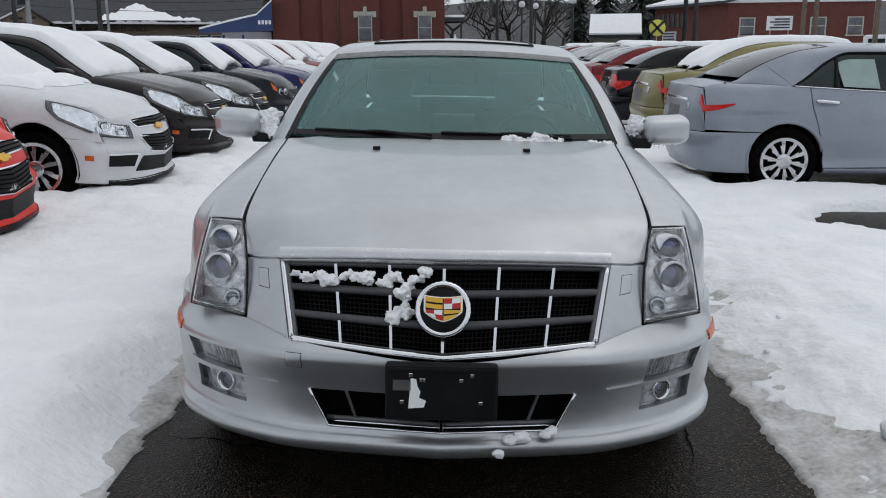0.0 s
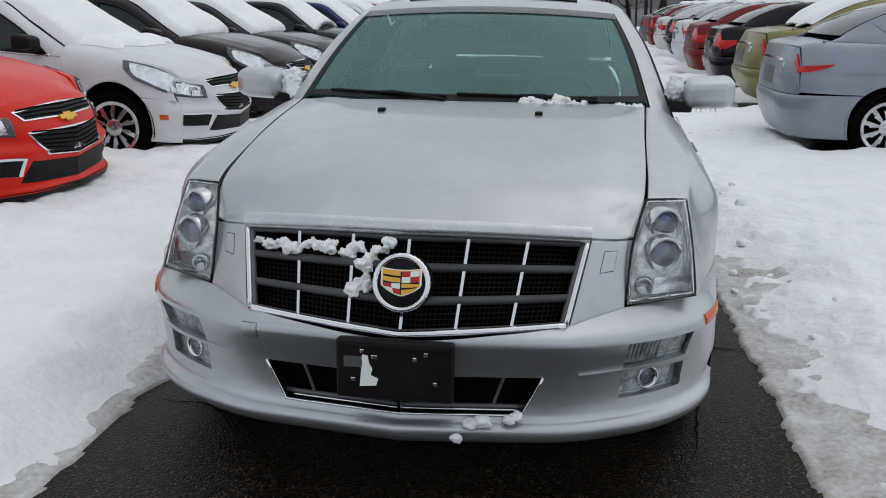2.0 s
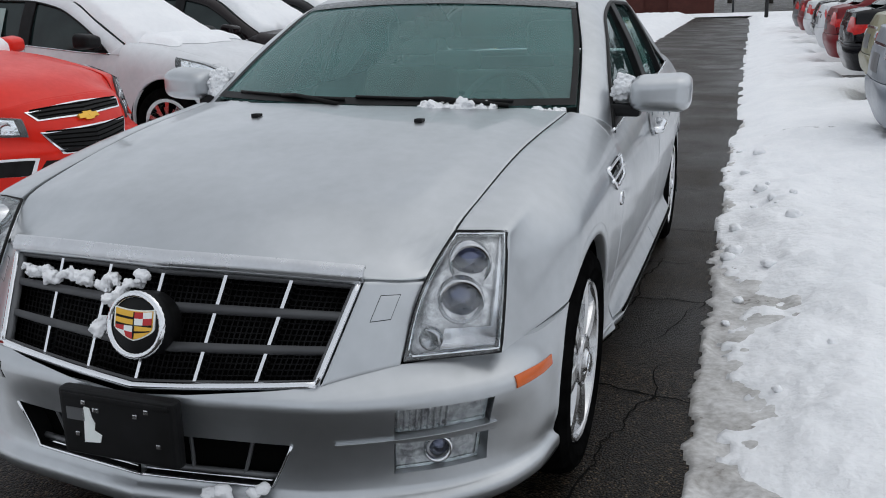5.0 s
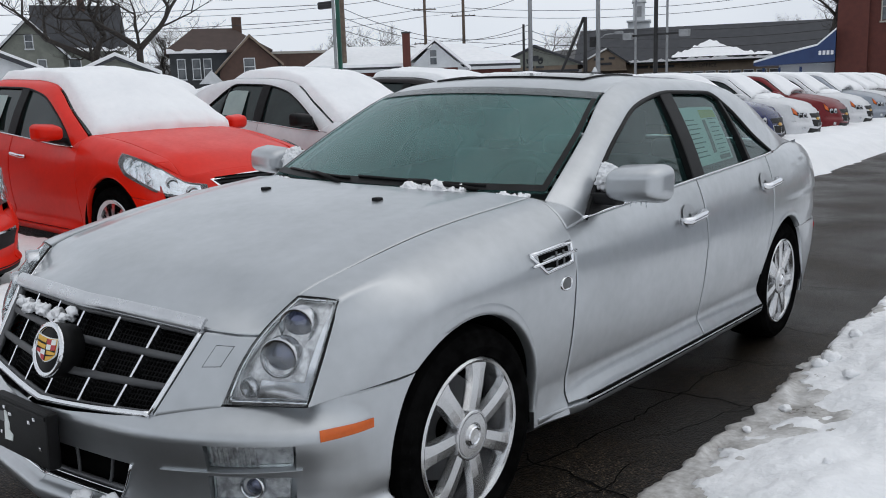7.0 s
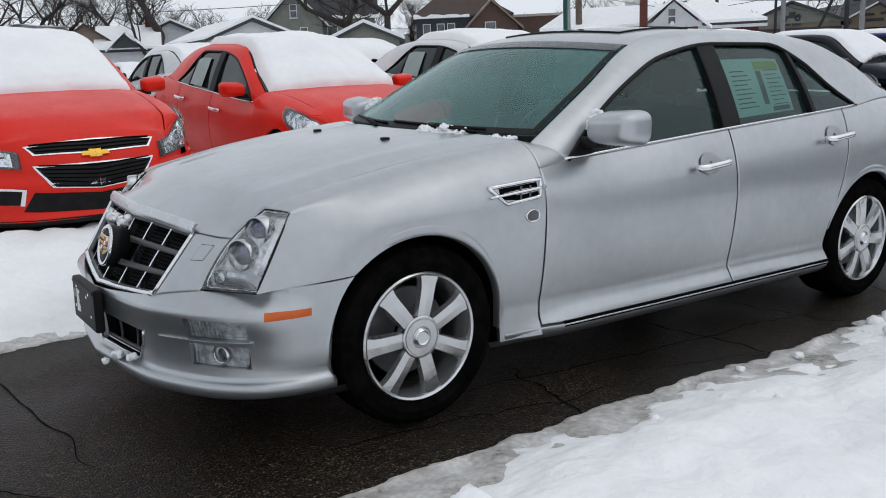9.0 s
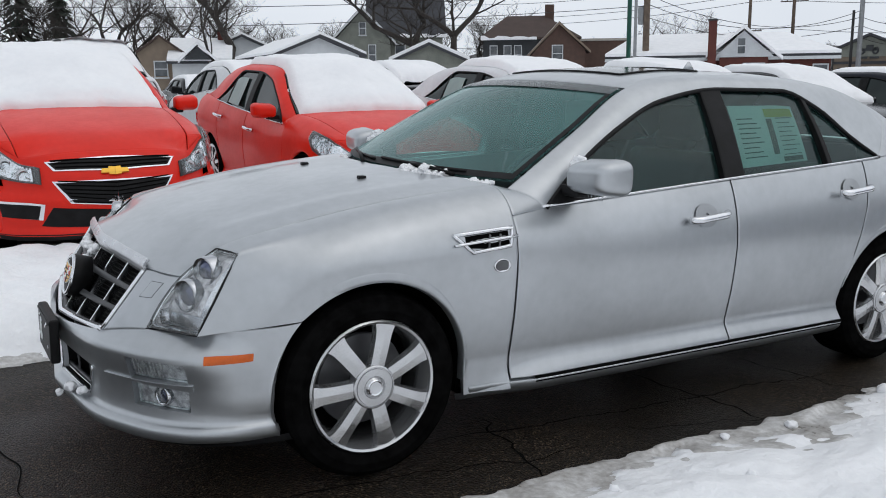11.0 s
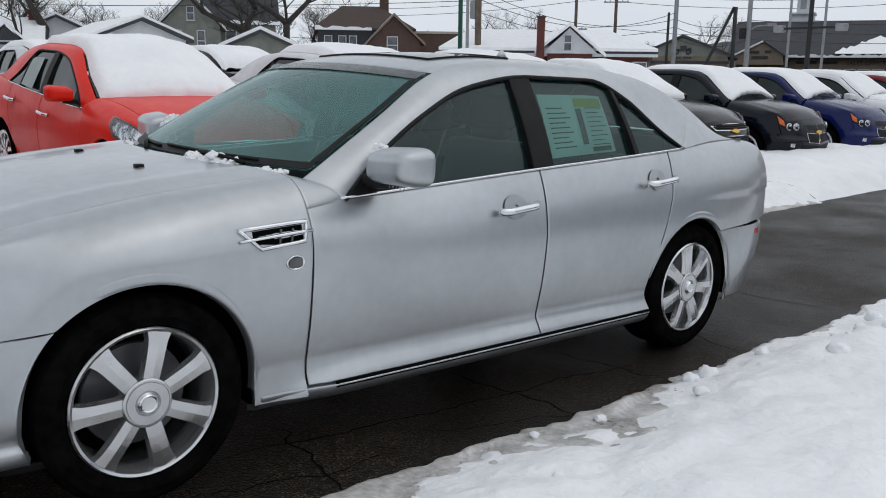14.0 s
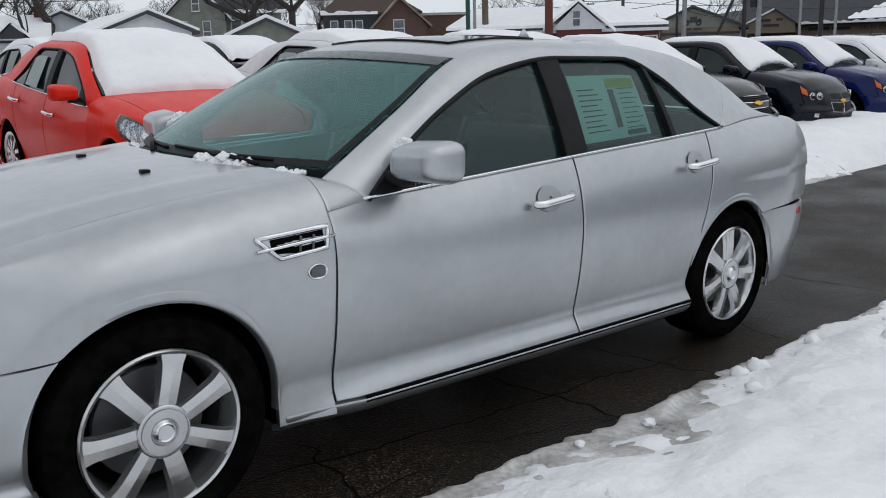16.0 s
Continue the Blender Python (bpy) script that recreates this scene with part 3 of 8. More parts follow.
def wheel_data(kind):
    """Meshes of one wheel, its outer face towards +x, its hub at the origin: 'seven' flat spokes or 'ten' thin ones."""
    if kind in WHEELS:
        return WHEELS[kind]
    tyre = [(0.232, -0.02), (0.245, 0.012), (0.275, 0.026), (0.305, 0.022), (0.325, 0.004), (0.333, -0.022), (0.335, -0.06), (0.335, -0.17), (0.330, -0.205), (0.30, -0.232), (0.235, -0.22)]
    rimp = [(0.236, 0.0), (0.240, 0.010), (0.234, 0.016), (0.226, 0.012), (0.220, -0.004), (0.212, -0.03), (0.206, -0.09), (0.21, -0.20), (0.235, -0.22)]
    n = 7 if kind == "seven" else 10
    w0, w1 = (0.034, 0.024) if kind == "seven" else (0.02, 0.013)
    bm = bmesh.new()
    sect = [(-1, -0.022), (-0.82, 0.0), (0.0, 0.004), (0.82, 0.0), (1, -0.022), (0.6, -0.036), (-0.6, -0.036)]
    rings = []
    for k in range(7):
        f = k / 6
        r = 0.06 + (0.224 - 0.06) * f
        w = w0 + (w1 - w0) * math.sin(f * math.pi * 0.5)
        if kind == "seven":
            w = 0.031 + 0.006 * f + 0.010 * max(0, f - 0.8) / 0.2
        x = 0.006 + 0.004 * math.sin(f * math.pi)
        rings.append([bm.verts.new((x + o, a * w, r)) for a, o in sect])
    for a, b in zip(rings, rings[1:]):
        for i in range(len(sect)):
            bm.faces.new((a[i], b[i], b[(i + 1) % len(sect)], a[(i + 1) % len(sect)]))
    spoke = bpy.data.meshes.new("spoke")
    bm.to_mesh(spoke)
    bm.free()
    spoke.materials.append(ALLOY)

    def me(name, vf, material):
        m = bpy.data.meshes.new(name)
        m.from_pydata(vf[0], [], vf[1])
        m.materials.append(material)
        m.shade_smooth()
        m.set_sharp_from_angle(angle=radians(18))
        return m
    hub = [(0.0, 0.022), (0.030, 0.022), (0.034, 0.017), (0.038, 0.012), (0.041, 0.017), (0.066, 0.016), (0.0675, 0.012), (0.070, 0.012), (0.0715, 0.016), (0.0745, 0.0155), (0.078, 0.013), (0.080, 0.006), (0.080, -0.03)]
    disc = [(0.05, -0.09), (0.165, -0.09), (0.168, -0.10), (0.165, -0.115), (0.05, -0.115)]
    cap = [(0.0, 0.0225), (0.022, 0.0235), (0.026, 0.026), (0.030, 0.0215)]
    # flat disc behind the spokes, coloured as the shade inside the wheel
    inner = [(0.0, -0.135), (0.215, -0.135)]
    if kind == "seven":
        rv, rf = lathe(rimp, 64)
    else:
        face = [(0.0, 0.014), (0.03, 0.016), (0.062, 0.012), (0.075, 0.006), (0.11, 0.008), (0.16, 0.008), (0.205, 0.004), (0.222, 0.010)] + rimp[3::-1] + rimp[4:]
        rv, rf = lathe(face, 60)
        k = len(face)
        keep = []
        for i, q in enumerate(rf):
            ring_, seg = i % (k - 1), i // (k - 1)
            if 3 <= ring_ <= 5 and (seg % 6) >= (3 if ring_ < 5 else 2):
                continue
            keep.append(q)
        rf = keep
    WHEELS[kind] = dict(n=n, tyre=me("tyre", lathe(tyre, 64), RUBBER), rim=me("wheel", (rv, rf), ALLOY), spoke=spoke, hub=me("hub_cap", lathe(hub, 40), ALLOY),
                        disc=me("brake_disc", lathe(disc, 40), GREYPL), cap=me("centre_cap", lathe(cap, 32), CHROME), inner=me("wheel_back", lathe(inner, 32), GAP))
    return WHEELS[kind]


def add_wheel(parent, x, y, z, kind, turn=0.0, k=1.0):
    d = wheel_data(kind)
    w = new("wheel", d["rim"])
    w.parent = parent
    w.matrix_basis = Matrix.Translation((x, y, z)) @ (Matrix.Rotation(math.pi, 4, "Z") if x < 0 else Matrix.Identity(4)) @ Matrix.Rotation(turn, 4, "X") @ Matrix.Scale(k, 4)
    for nm in ("tyre", "hub", "disc", "cap", "inner") if kind == "seven" else ("tyre", "inner"):
        o = new(d[nm].name.split(".")[0], d[nm])
        o.parent = w
    for i in range(d["n"] if kind == "seven" else 0):
        o = new("spoke", d["spoke"])
        o.parent = w
        o.matrix_basis = Matrix.Rotation(2 * math.pi * i / d["n"], 4, "X")
    return w


def sample(P, u, v):
    n, m = P.shape[:2]
    a, b = np.clip(np.asarray(u) * (n - 1), 0, n - 1.001), np.clip(np.asarray(v) * (m - 1), 0, m - 1.001)
    i, j = a.astype(int), b.astype(int)
    fa, fb = (a - i)[..., None], (b - j)[..., None]
    return P[i, j] * (1 - fa) * (1 - fb) + P[i + 1, j] * fa * (1 - fb) + P[i + 1, j + 1] * fa * fb + P[i, j + 1] * (1 - fa) * fb


def plate_on(name, P, quad, material, parent, proud=0.006, n=10, m=6, flip=False, both=True, warp=same, label="", depth=0.02, shrink=0.0, dome=0.0):
    """A piece that follows the panel P between four (u, v) corners and stands proud of it."""
    c = np.array(quad, float)
    c = c + (c.mean(0) - c) * shrink
    u, v = np.linspace(0, 1, n)[:, None, None], np.linspace(0, 1, m)[None, :, None]
    uv = c[0] * (1 - u) * (1 - v) + c[1] * u * (1 - v) + c[2] * u * v + c[3] * (1 - u) * v
    Q = sample(P, uv[..., 0], uv[..., 1])
    N = normals(Q) * (-1 if flip else 1)
    Q = Q + N * (proud + dome * (16 * u * (1 - u) * v * (1 - v)) ** 0.6)
    return shell(name, Q, material, parent, depth, flip, warp, label, 0.0006, both)


def greenhouse(car, body, screen, sideglass, warp, trim=CHROME, low=False):
    """Roof, pillars, panes, and the black and bright trim round the side windows."""
    s = np.linspace(-1, 1, 25)[:, None]
    u_ws, u_roof, u_back = np.linspace(0.02, 0.325, 16), np.linspace(0.335, 0.735, 20), np.linspace(0.745, 0.985, 12)
    shell("windscreen", top_point(u_ws[None, :], s * 0.985), screen, car, 0.006, False, warp, roll=0)
    shell("roof", top_point(u_roof[None, :], s), body, car, 0.02, False, warp)
    shell("rear_window", top_point(u_back[None, :], s * 0.96), screen if screen is DARKGLASS else REARGLASS, car, 0.006, False, warp, roll=0)
    for s0, s1, u0, u1 in () if screen is DARKGLASS else ((0.90, 1.0, 0.735, 0.985), (-1.0, -0.90, 0.735, 0.985), (-1.0, 1.0, 0.728, 0.765), (-1.0, 1.0, 0.965, 0.995)):
        shell("rear_window_border", top_point(np.linspace(u0, u1, 12)[None, :], np.linspace(s0, s1, 12)[:, None]) - np.array([0, 0, 0.012]), BLACK, car, 0, False, warp, roll=0)
    # pillars and roof rails, between the rail and the windows' outline
    k = np.linspace(0, 1, 41)
    d = dlo(k)
    r = rail(np.interp(k, [0, 0.1, 0.38, 0.52, 0.68, 0.8, 1], [0.0, 0.10, 0.35, 0.53, 0.70, 0.80, 0.92]))
    P = ruled(d, r, 7)
    out = np.array([0.016, 0, 0.008])
    P = P + out * np.sin(np.linspace(0, math.pi, 7))[None, :, None]
    shell("roof_rail", P, body, car, 0.02, False, warp, both=True)
    # the rear pillar runs down into the flank
    kb = np.linspace(0, 1, 12)
    yb = 2.90 + kb * 0.72
    foot = np.stack([BELT_XS(yb), yb, BELT(yb)], -1)
    head = rail(0.92 + 0.08 * np.minimum(kb * 1.3, 1))
    head = head + np.array([[0, 0.18, -0.048]]) * np.maximum(kb * 1.3 - 1, 0)[:, None] / 0.3
    foot[0] = d[-1]
    P = ruled(foot, head, 7) + np.array([0.012, 0, 0.006]) * np.sin(np.linspace(0, math.pi, 7))[None, :, None]
    shell("rear_pillar", P, body, car, 0.02, False, warp, both=True)
    # the foot of the front pillar, between fender, door and windscreen
    tf = np.linspace(math.asin((0.903 - 0.745) / (1.0 - 0.745)) / (math.pi / 2), 1, 10)
    fore = side_point(np.full(10, 0.577), tf, FENDER_XS, FENDER_ZS, 0.745, 0.3)
    kf = np.linspace(0, 1, 10)[:, None]
    aft = np.array([0.852, 0.75, 0.919]) * (1 - kf) + rail(0.0) * kf + np.array([0.016, 0, 0.008]) * np.sin(kf * math.pi)
    P = np.swapaxes(ruled(fore, aft, 8), 0, 1)
    shell("pillar_foot", P, body, car, 0.02, False, warp, both=True)
    # panes
    inset = np.array([0.018, 0, 0])

    def pane(name, a, b, material, ka, kb_, extra=0.0):
        kk = np.linspace(ka, kb_, 16)
        top = dlo(kk)
        yy = np.linspace(a, b, 16)
        bot = np.stack([BELT_XS(yy) - 0.004, yy, BELT(yy) - 0.006], -1)
        Q = ruled(bot, top, 8) - inset + extra
        Q = Q + np.array([0.012, 0, 0]) * np.sin(np.linspace(0, math.pi, 8))[None, :, None]
        return shell(name, Q, material, car, 0.005, False, warp, roll=0, both=True)
    pane("front_side_window", 0.76, 1.735, sideglass, 0.005, 0.475)
    pane("rear_side_window", 1.85, 2.46, sideglass, 0.52, 0.745)
    pane("quarter_window", 2.485, 2.88, sideglass, 0.754, 0.985)
    # black centre pillar and the divider of the quarter window
    for nm, a0, a1, k0, k1, ex in (("centre_pillar", 1.73, 1.86, 0.473, 0.522, 0.004), ("window_divider", 2.455, 2.49, 0.742, 0.757, 0.003)):
        kk = np.linspace(k0, k1, 4)
        yy = np.linspace(a0, a1, 4)
        Q = ruled(np.stack([BELT_XS(yy) + 0.002, yy, BELT(yy) + 0.004], -1), dlo(kk), 8)
        Q = Q + np.array([0.012, 0, 0]) * np.sin(np.linspace(0, math.pi, 8))[None, :, None] + np.array([ex, 0, 0])
        shell(nm, Q, BLACK, car, 0.03, False, warp, both=True)
    # bright sill strip and the black frame along the top
    for side in (1, -1):
        yy = np.linspace(0.73, 2.89, 30)
        pts = warp(np.stack([BELT_XS(yy) + 0.002, yy, BELT(yy) + 0.006], -1)) * np.array([side, 1, 1])
        v, f = tube([tuple(p) for p in pts], 0.006, 6)
        add("window_sill_trim", v, f, trim, car)
        kk = np.linspace(0.0, 1.0, 40)
        pts = warp(dlo(kk) + np.array([0.001, 0, -0.004])) * np.array([side, 1, 1])
        v, f = tube([tuple(p) for p in pts], 0.010, 6)
        add("window_frame", v, f, BLACK, car)
    # black mirror foot in the front corner of the windows
    a, b, c = np.array([0.853, 0.745, 0.918]), np.array([0.851, 1.0, 0.938]), np.array([0.795, 0.965, 1.085])
    tri = np.array([[a + (b - a) * i / 5 + (c - (a + (b - a) * i / 5)) * j / 5 * (0.98) for j in range(6)] for i in range(6)])
    shell("mirror_foot", tri + np.array([0.006, 0, 0.002]), BLACK, car, 0.03, False, warp, both=True)


def mirrors(car, body, warp, snowy=False):
    for side in (1, -1):
        bm = box(-0.106, 0.106, -0.12, 0.034, -0.070, 0.070, 0.050, 8)
        for v in bm.verts:
            k = v.co.x / 0.106
            v.co.z = v.co.z * (1 + 0.04 * k - 0.10 * max(0, k) ** 2 * (v.co.z > 0)) * (1 - 0.25 * max(0, -v.co.y - 0.03) / 0.075) + 0.006 * k
            v.co.y += 0.03 * max(0, k) ** 2
        bmesh.ops.transform(bm, matrix=Matrix.Diagonal((side, 1, 1, 1)), verts=bm.verts)
        if side < 0:
            bmesh.ops.reverse_faces(bm, faces=bm.faces)
        p = warp(np.array([[0.998, 0.910, 1.044]]))[0] * np.array([side, 1, 1])
        bmesh.ops.translate(bm, verts=bm.verts, vec=Vector(p))
        m = part("door_mirror", bm, body, car, smooth=True)
        q = warp(np.array([[0.998, 0.945, 1.046]]))[0]
        part("mirror_glass", box(q[0] * side - 0.074, q[0] * side + 0.074, q[1] - 0.006, q[1] - 0.001, q[2] - 0.05, q[2] + 0.05, 0.0), CHROME, m)
        r = warp(np.array([[0.88, 0.89, 1.0]]))[0]
        part("mirror_arm", box(min(0.82 * side, 0.93 * side), max(0.82 * side, 0.93 * side), r[1] - 0.06, r[1] + 0.02, r[2] - 0.04, r[2] + 0.004, 0.012), BLACK, m)


def inside_parts(car, warp, seats=True):
    """Floor, dashboard, steering wheel and seats, as seen through the panes."""
    part("cabin_floor", box(-0.80, 0.80, 0.45, 3.2, 0.30, 0.36), DASH, car)
    # the three underbody boxes are near-black, for the shade under the car
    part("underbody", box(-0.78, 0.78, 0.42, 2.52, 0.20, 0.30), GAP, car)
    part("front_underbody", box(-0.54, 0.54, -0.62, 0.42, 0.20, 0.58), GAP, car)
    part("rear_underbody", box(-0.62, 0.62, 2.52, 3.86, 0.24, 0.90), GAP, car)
    part("door_lining", box(0.80, 0.84, 0.5, 2.6, 0.30, 0.86), DASH, car)
    part("door_lining", box(-0.84, -0.80, 0.5, 2.6, 0.30, 0.86), DASH, car)
    s = np.linspace(-1, 1, 15)[:, None]
    v = np.linspace(0, 1, 8)[None, :]
    y = 0.47 + 0.12 * s**2 + v * 0.48
    z = 0.955 + 0.035 * np.sin(v * math.pi) - 0.22 * np.maximum(v - 0.75, 0) / 0.25
    shell("dashboard", np.stack(np.broadcast_arrays(s * 0.76, y, z), -1), DASH, car, 0.05, False, warp)
    if not seats:
        return
    for x in (0.37, -0.37):
        bm = box(x - 0.25, x + 0.25, 1.72, 1.88, 0.50, 1.12, 0.07, 3)
        bmesh.ops.rotate(bm, verts=bm.verts, cent=(x, 1.7, 0.5), matrix=Matrix.Rotation(-0.25, 3, "X"))
        st = part("front_seat", bm, LEATHER, car, smooth=True)
        part("seat_cushion", box(x - 0.25, x + 0.25, 1.22, 1.78, 0.42, 0.58, 0.06, 3), LEATHER, st, smooth=True)
        part("headrest", box(x - 0.13, x + 0.13, 1.90, 2.0, 1.13, 1.30, 0.045, 3), LEATHER, st, smooth=True)
    rs = part("rear_seat", box(-0.66, 0.66, 2.55, 2.75, 0.5, 1.02, 0.07, 3), LEATHER, car, smooth=True)
    for x in (0.36, -0.36):
        part("headrest", box(x - 0.14, x + 0.14, 2.62, 2.72, 1.02, 1.13, 0.04, 3), LEATHER, rs, smooth=True)
    v, f = lathe([(0.185 + 0.014 * math.cos(a), 0.014 * math.sin(a)) for a in np.linspace(0, 2 * math.pi, 9)], 36, axis=1)
    ob = add("steering_wheel", v, f, LEATHER, car)
    ob.matrix_basis = Matrix.Translation((0.37, 1.02, 0.93)) @ Matrix.Rotation(radians(-25), 4, "X")
    part("wheel_boss", box(-0.17, 0.17, -0.02, 0.012, -0.045, 0.045, 0.02), LEATHER, ob)


def roof_snow(car, warp, u0, u1, thick, seed, s_max=0.97, mat_=None, ragged=0.03):
    """A thick cap of snow on windscreen and roof, with a lumpy, ragged edge."""
    u, s = np.linspace(0, 1, 44), np.linspace(-1, 1, 30)
    rag = np.array([[noise.noise((a * 5 + seed, b * 6, seed)) for b in s] for a in (0, 1)])
    U = (u0 + rag[0] * ragged)[None, :] + ((u1 - u0) + (rag[1] - rag[0]) * ragged)[None, :] * u[:, None]
    srag = np.array([[noise.noise((a * 4, seed + 9, b)) for b in (0, 1)] for a in u])
    S = s[None, :] * (s_max + 0.04 * srag.mean(1))[:, None]
    P = warp(top_point(U, S).reshape(-1, 3)).reshape(44, 30, 3)
    N = -normals(P)
    N = np.where(N[..., 2:] < 0, -N, N)
    edge = np.minimum(np.minimum(u, 1 - u)[:, None] / 0.07, np.minimum(s + 1, 1 - s)[None, :] / 0.10)
    h = thick * np.sqrt(np.clip(edge, 0, 1)) + 0.004
    lump = np.array([[noise.noise((a * 3 + seed, b * 2, 3)) * 0.35 + noise.noise((a * 11, b * 8 + seed, 7)) * 0.12 for b in s] for a in u])
    P = P + N * (h * (1 + lump))[..., None]
    return shell("snow_cover", P, CAPSNOW, car, 0.03, True, same, "thick fresh snow", 0)


def bar(name, pts, r, material, parent, n=6, label=""):
    v, f = tube([tuple(p) for p in pts], r, n)
    return add(name, v, f, material, parent, label)


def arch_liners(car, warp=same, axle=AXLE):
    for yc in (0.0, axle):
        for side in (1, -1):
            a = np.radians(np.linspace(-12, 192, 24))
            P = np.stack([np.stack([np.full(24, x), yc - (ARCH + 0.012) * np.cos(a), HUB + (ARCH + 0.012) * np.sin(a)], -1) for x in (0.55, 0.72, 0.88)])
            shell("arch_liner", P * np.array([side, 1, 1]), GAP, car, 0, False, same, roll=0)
            # near-black wall that closes the wheel arch with painted shade
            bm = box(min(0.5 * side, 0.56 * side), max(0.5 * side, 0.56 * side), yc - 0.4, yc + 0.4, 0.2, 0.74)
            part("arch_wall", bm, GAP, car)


def arch_lips(car, body, warp):
    for side in (1, -1):
        a = np.radians(np.linspace(47, 186, 30))
        y, z = -ARCH * np.cos(a), HUB + ARCH * np.sin(a)
        w_ = np.sqrt(np.clip(np.linspace(0, 6, 30), 0, 1))
        fade = 1 - 0.75 * smooth01(112, 165, np.degrees(a))
        wid = lambda k: 1 + (k - 1) * fade if k > 1.02 else k + 0 * fade
        P = np.stack([np.stack([F_W(y) + F_LOW(HUB + (z - HUB) * wid(k)) - 0.012 + (o if k < 1 else -0.006 + (o + 0.006) * w_), y * wid(k), HUB + (z - HUB) * wid(k)], -1) for o, k in ((-0.02, 0.985), (0.004, 0.99), (0.0125, 1.005), (0.0138, 1.03), (0.0142, 1.06), (0.0128, 1.085), (0.0075, 1.12))], 1)
        shell("front_arch_lip", warp(P.reshape(-1, 3)).reshape(P.shape) * np.array([side, 1, 1]), body, car, 0, side > 0, roll=0)
        a = np.radians(np.linspace(14, 130, 30))
        y, z = -ARCH * np.cos(a), ARCH * np.sin(a)
        P = np.stack([np.stack([F_W(AXLE + y) + F_LOW(HUB + z * k) + (F_PLAIN(HUB + z * k) - F_LOW(HUB + z * k)) * smooth01(-0.32, -0.05, y) - 0.010 + (o if k < 1 else -0.006 + (o + 0.006) * w_[::-1] * w_), AXLE + y * k, HUB + z * k], -1) for o, k in ((-0.02, 0.985), (0.003, 0.99), (0.0105, 1.005), (0.0115, 1.03), (0.0118, 1.055), (0.0090, 1.08), (0.003, 1.11))], 1)
        shell("rear_arch_lip", warp(P.reshape(-1, 3)).reshape(P.shape) * np.array([side, 1, 1]), body, car, 0, side > 0, roll=0)


def flank(car, body, warp, handles=CHROME, rocker_trim=True):
    arch_lips(car, body, warp)
    shell("front_fender", fender_grid(), body, car, 0.016, False, warp, both=True)
    for a, b, back, hy, hz in ((0.583, 1.764, None, 1.575, 0.845), (1.772, 2.73, DOOR_BACK, 2.585, 0.918)):
        doors = shell("front_door" if back is None else "rear_door", door_grid(a, b, back), body, car, 0.016, False, warp, both=True)
        for side, d in zip((1, -1), doors):
            p = warp(np.array([[F_W(hy) * 0.999, hy, hz]]))[0]
            yy = np.linspace(-0.115, 0.115, 13)
            pts = [(side * (p[0] - 0.006 + 0.030 * min(1, (1 - abs(q) / 0.117) * 3.2)), p[1] + q, p[2] + q * 0.09) for q in yy]
            v, f = tube(pts, 0.0170, 8)
            h = add("door_handle", v, f, handles, d, "chrome door handle" if handles is CHROME else "")
            def skin(y, z):
                return float(min(F_W(y) + F_LOW(min(z, 0.8)), door_x(y, z, F_W(y))))
            k_ = p[0] / float(F_W(hy))
            cup = np.array([[[side * (k_ * skin(hy + 0.068 * r * math.cos(t), hz + 0.004 + 0.050 * r * math.sin(t)) + 0.007), p[1] + 0.068 * r * math.cos(t), p[2] + 0.004 + 0.050 * r * math.sin(t)] for t in np.linspace(0, 2 * math.pi, 25)] for r in (0.2, 0.6, 0.93, 1.0)])
            # the cup lies proud of the door; on silver its darker colour paints the hollow's shade
            shell("handle_cup", cup, CUP_SHADE if body is SILVER else body, h, 0, side > 0, roll=0)
    shell("rear_fender", quarter_grid(), body, car, 0.016, False, warp, both=True)
    yy = np.linspace(0.40, 2.575, 24)[:, None]
    zz = np.array([0.185, 0.20, 0.215, 0.235, 0.25, 0.264])[None, :]
    P = np.stack(np.broadcast_arrays(F_W(yy) + spl((0.185, -0.125), (0.20, -0.085), (0.225, -0.047), (0.25, -0.032), (0.264, -0.030))(zz) + sill_flare(yy, 0.275), yy, zz), -1)
    shell("rocker_panel", P, body, car, 0.02, False, warp, both=True)
    if rocker_trim:
        for side in (1, -1):
            run = yy[3:, 0]
            for dz, r_, m_ in ((0.2705, 0.0052, GAP), (0.2625, 0.0030, CHROME), (0.2555, 0.0040, GAP)):
                bar("rocker_trim", warp(np.stack([F_W(run) - 0.033 + sill_flare(run, 0.275), run, np.full(len(run), dz)], -1)) * np.array([side, 1, 1]), r_, m_, car)


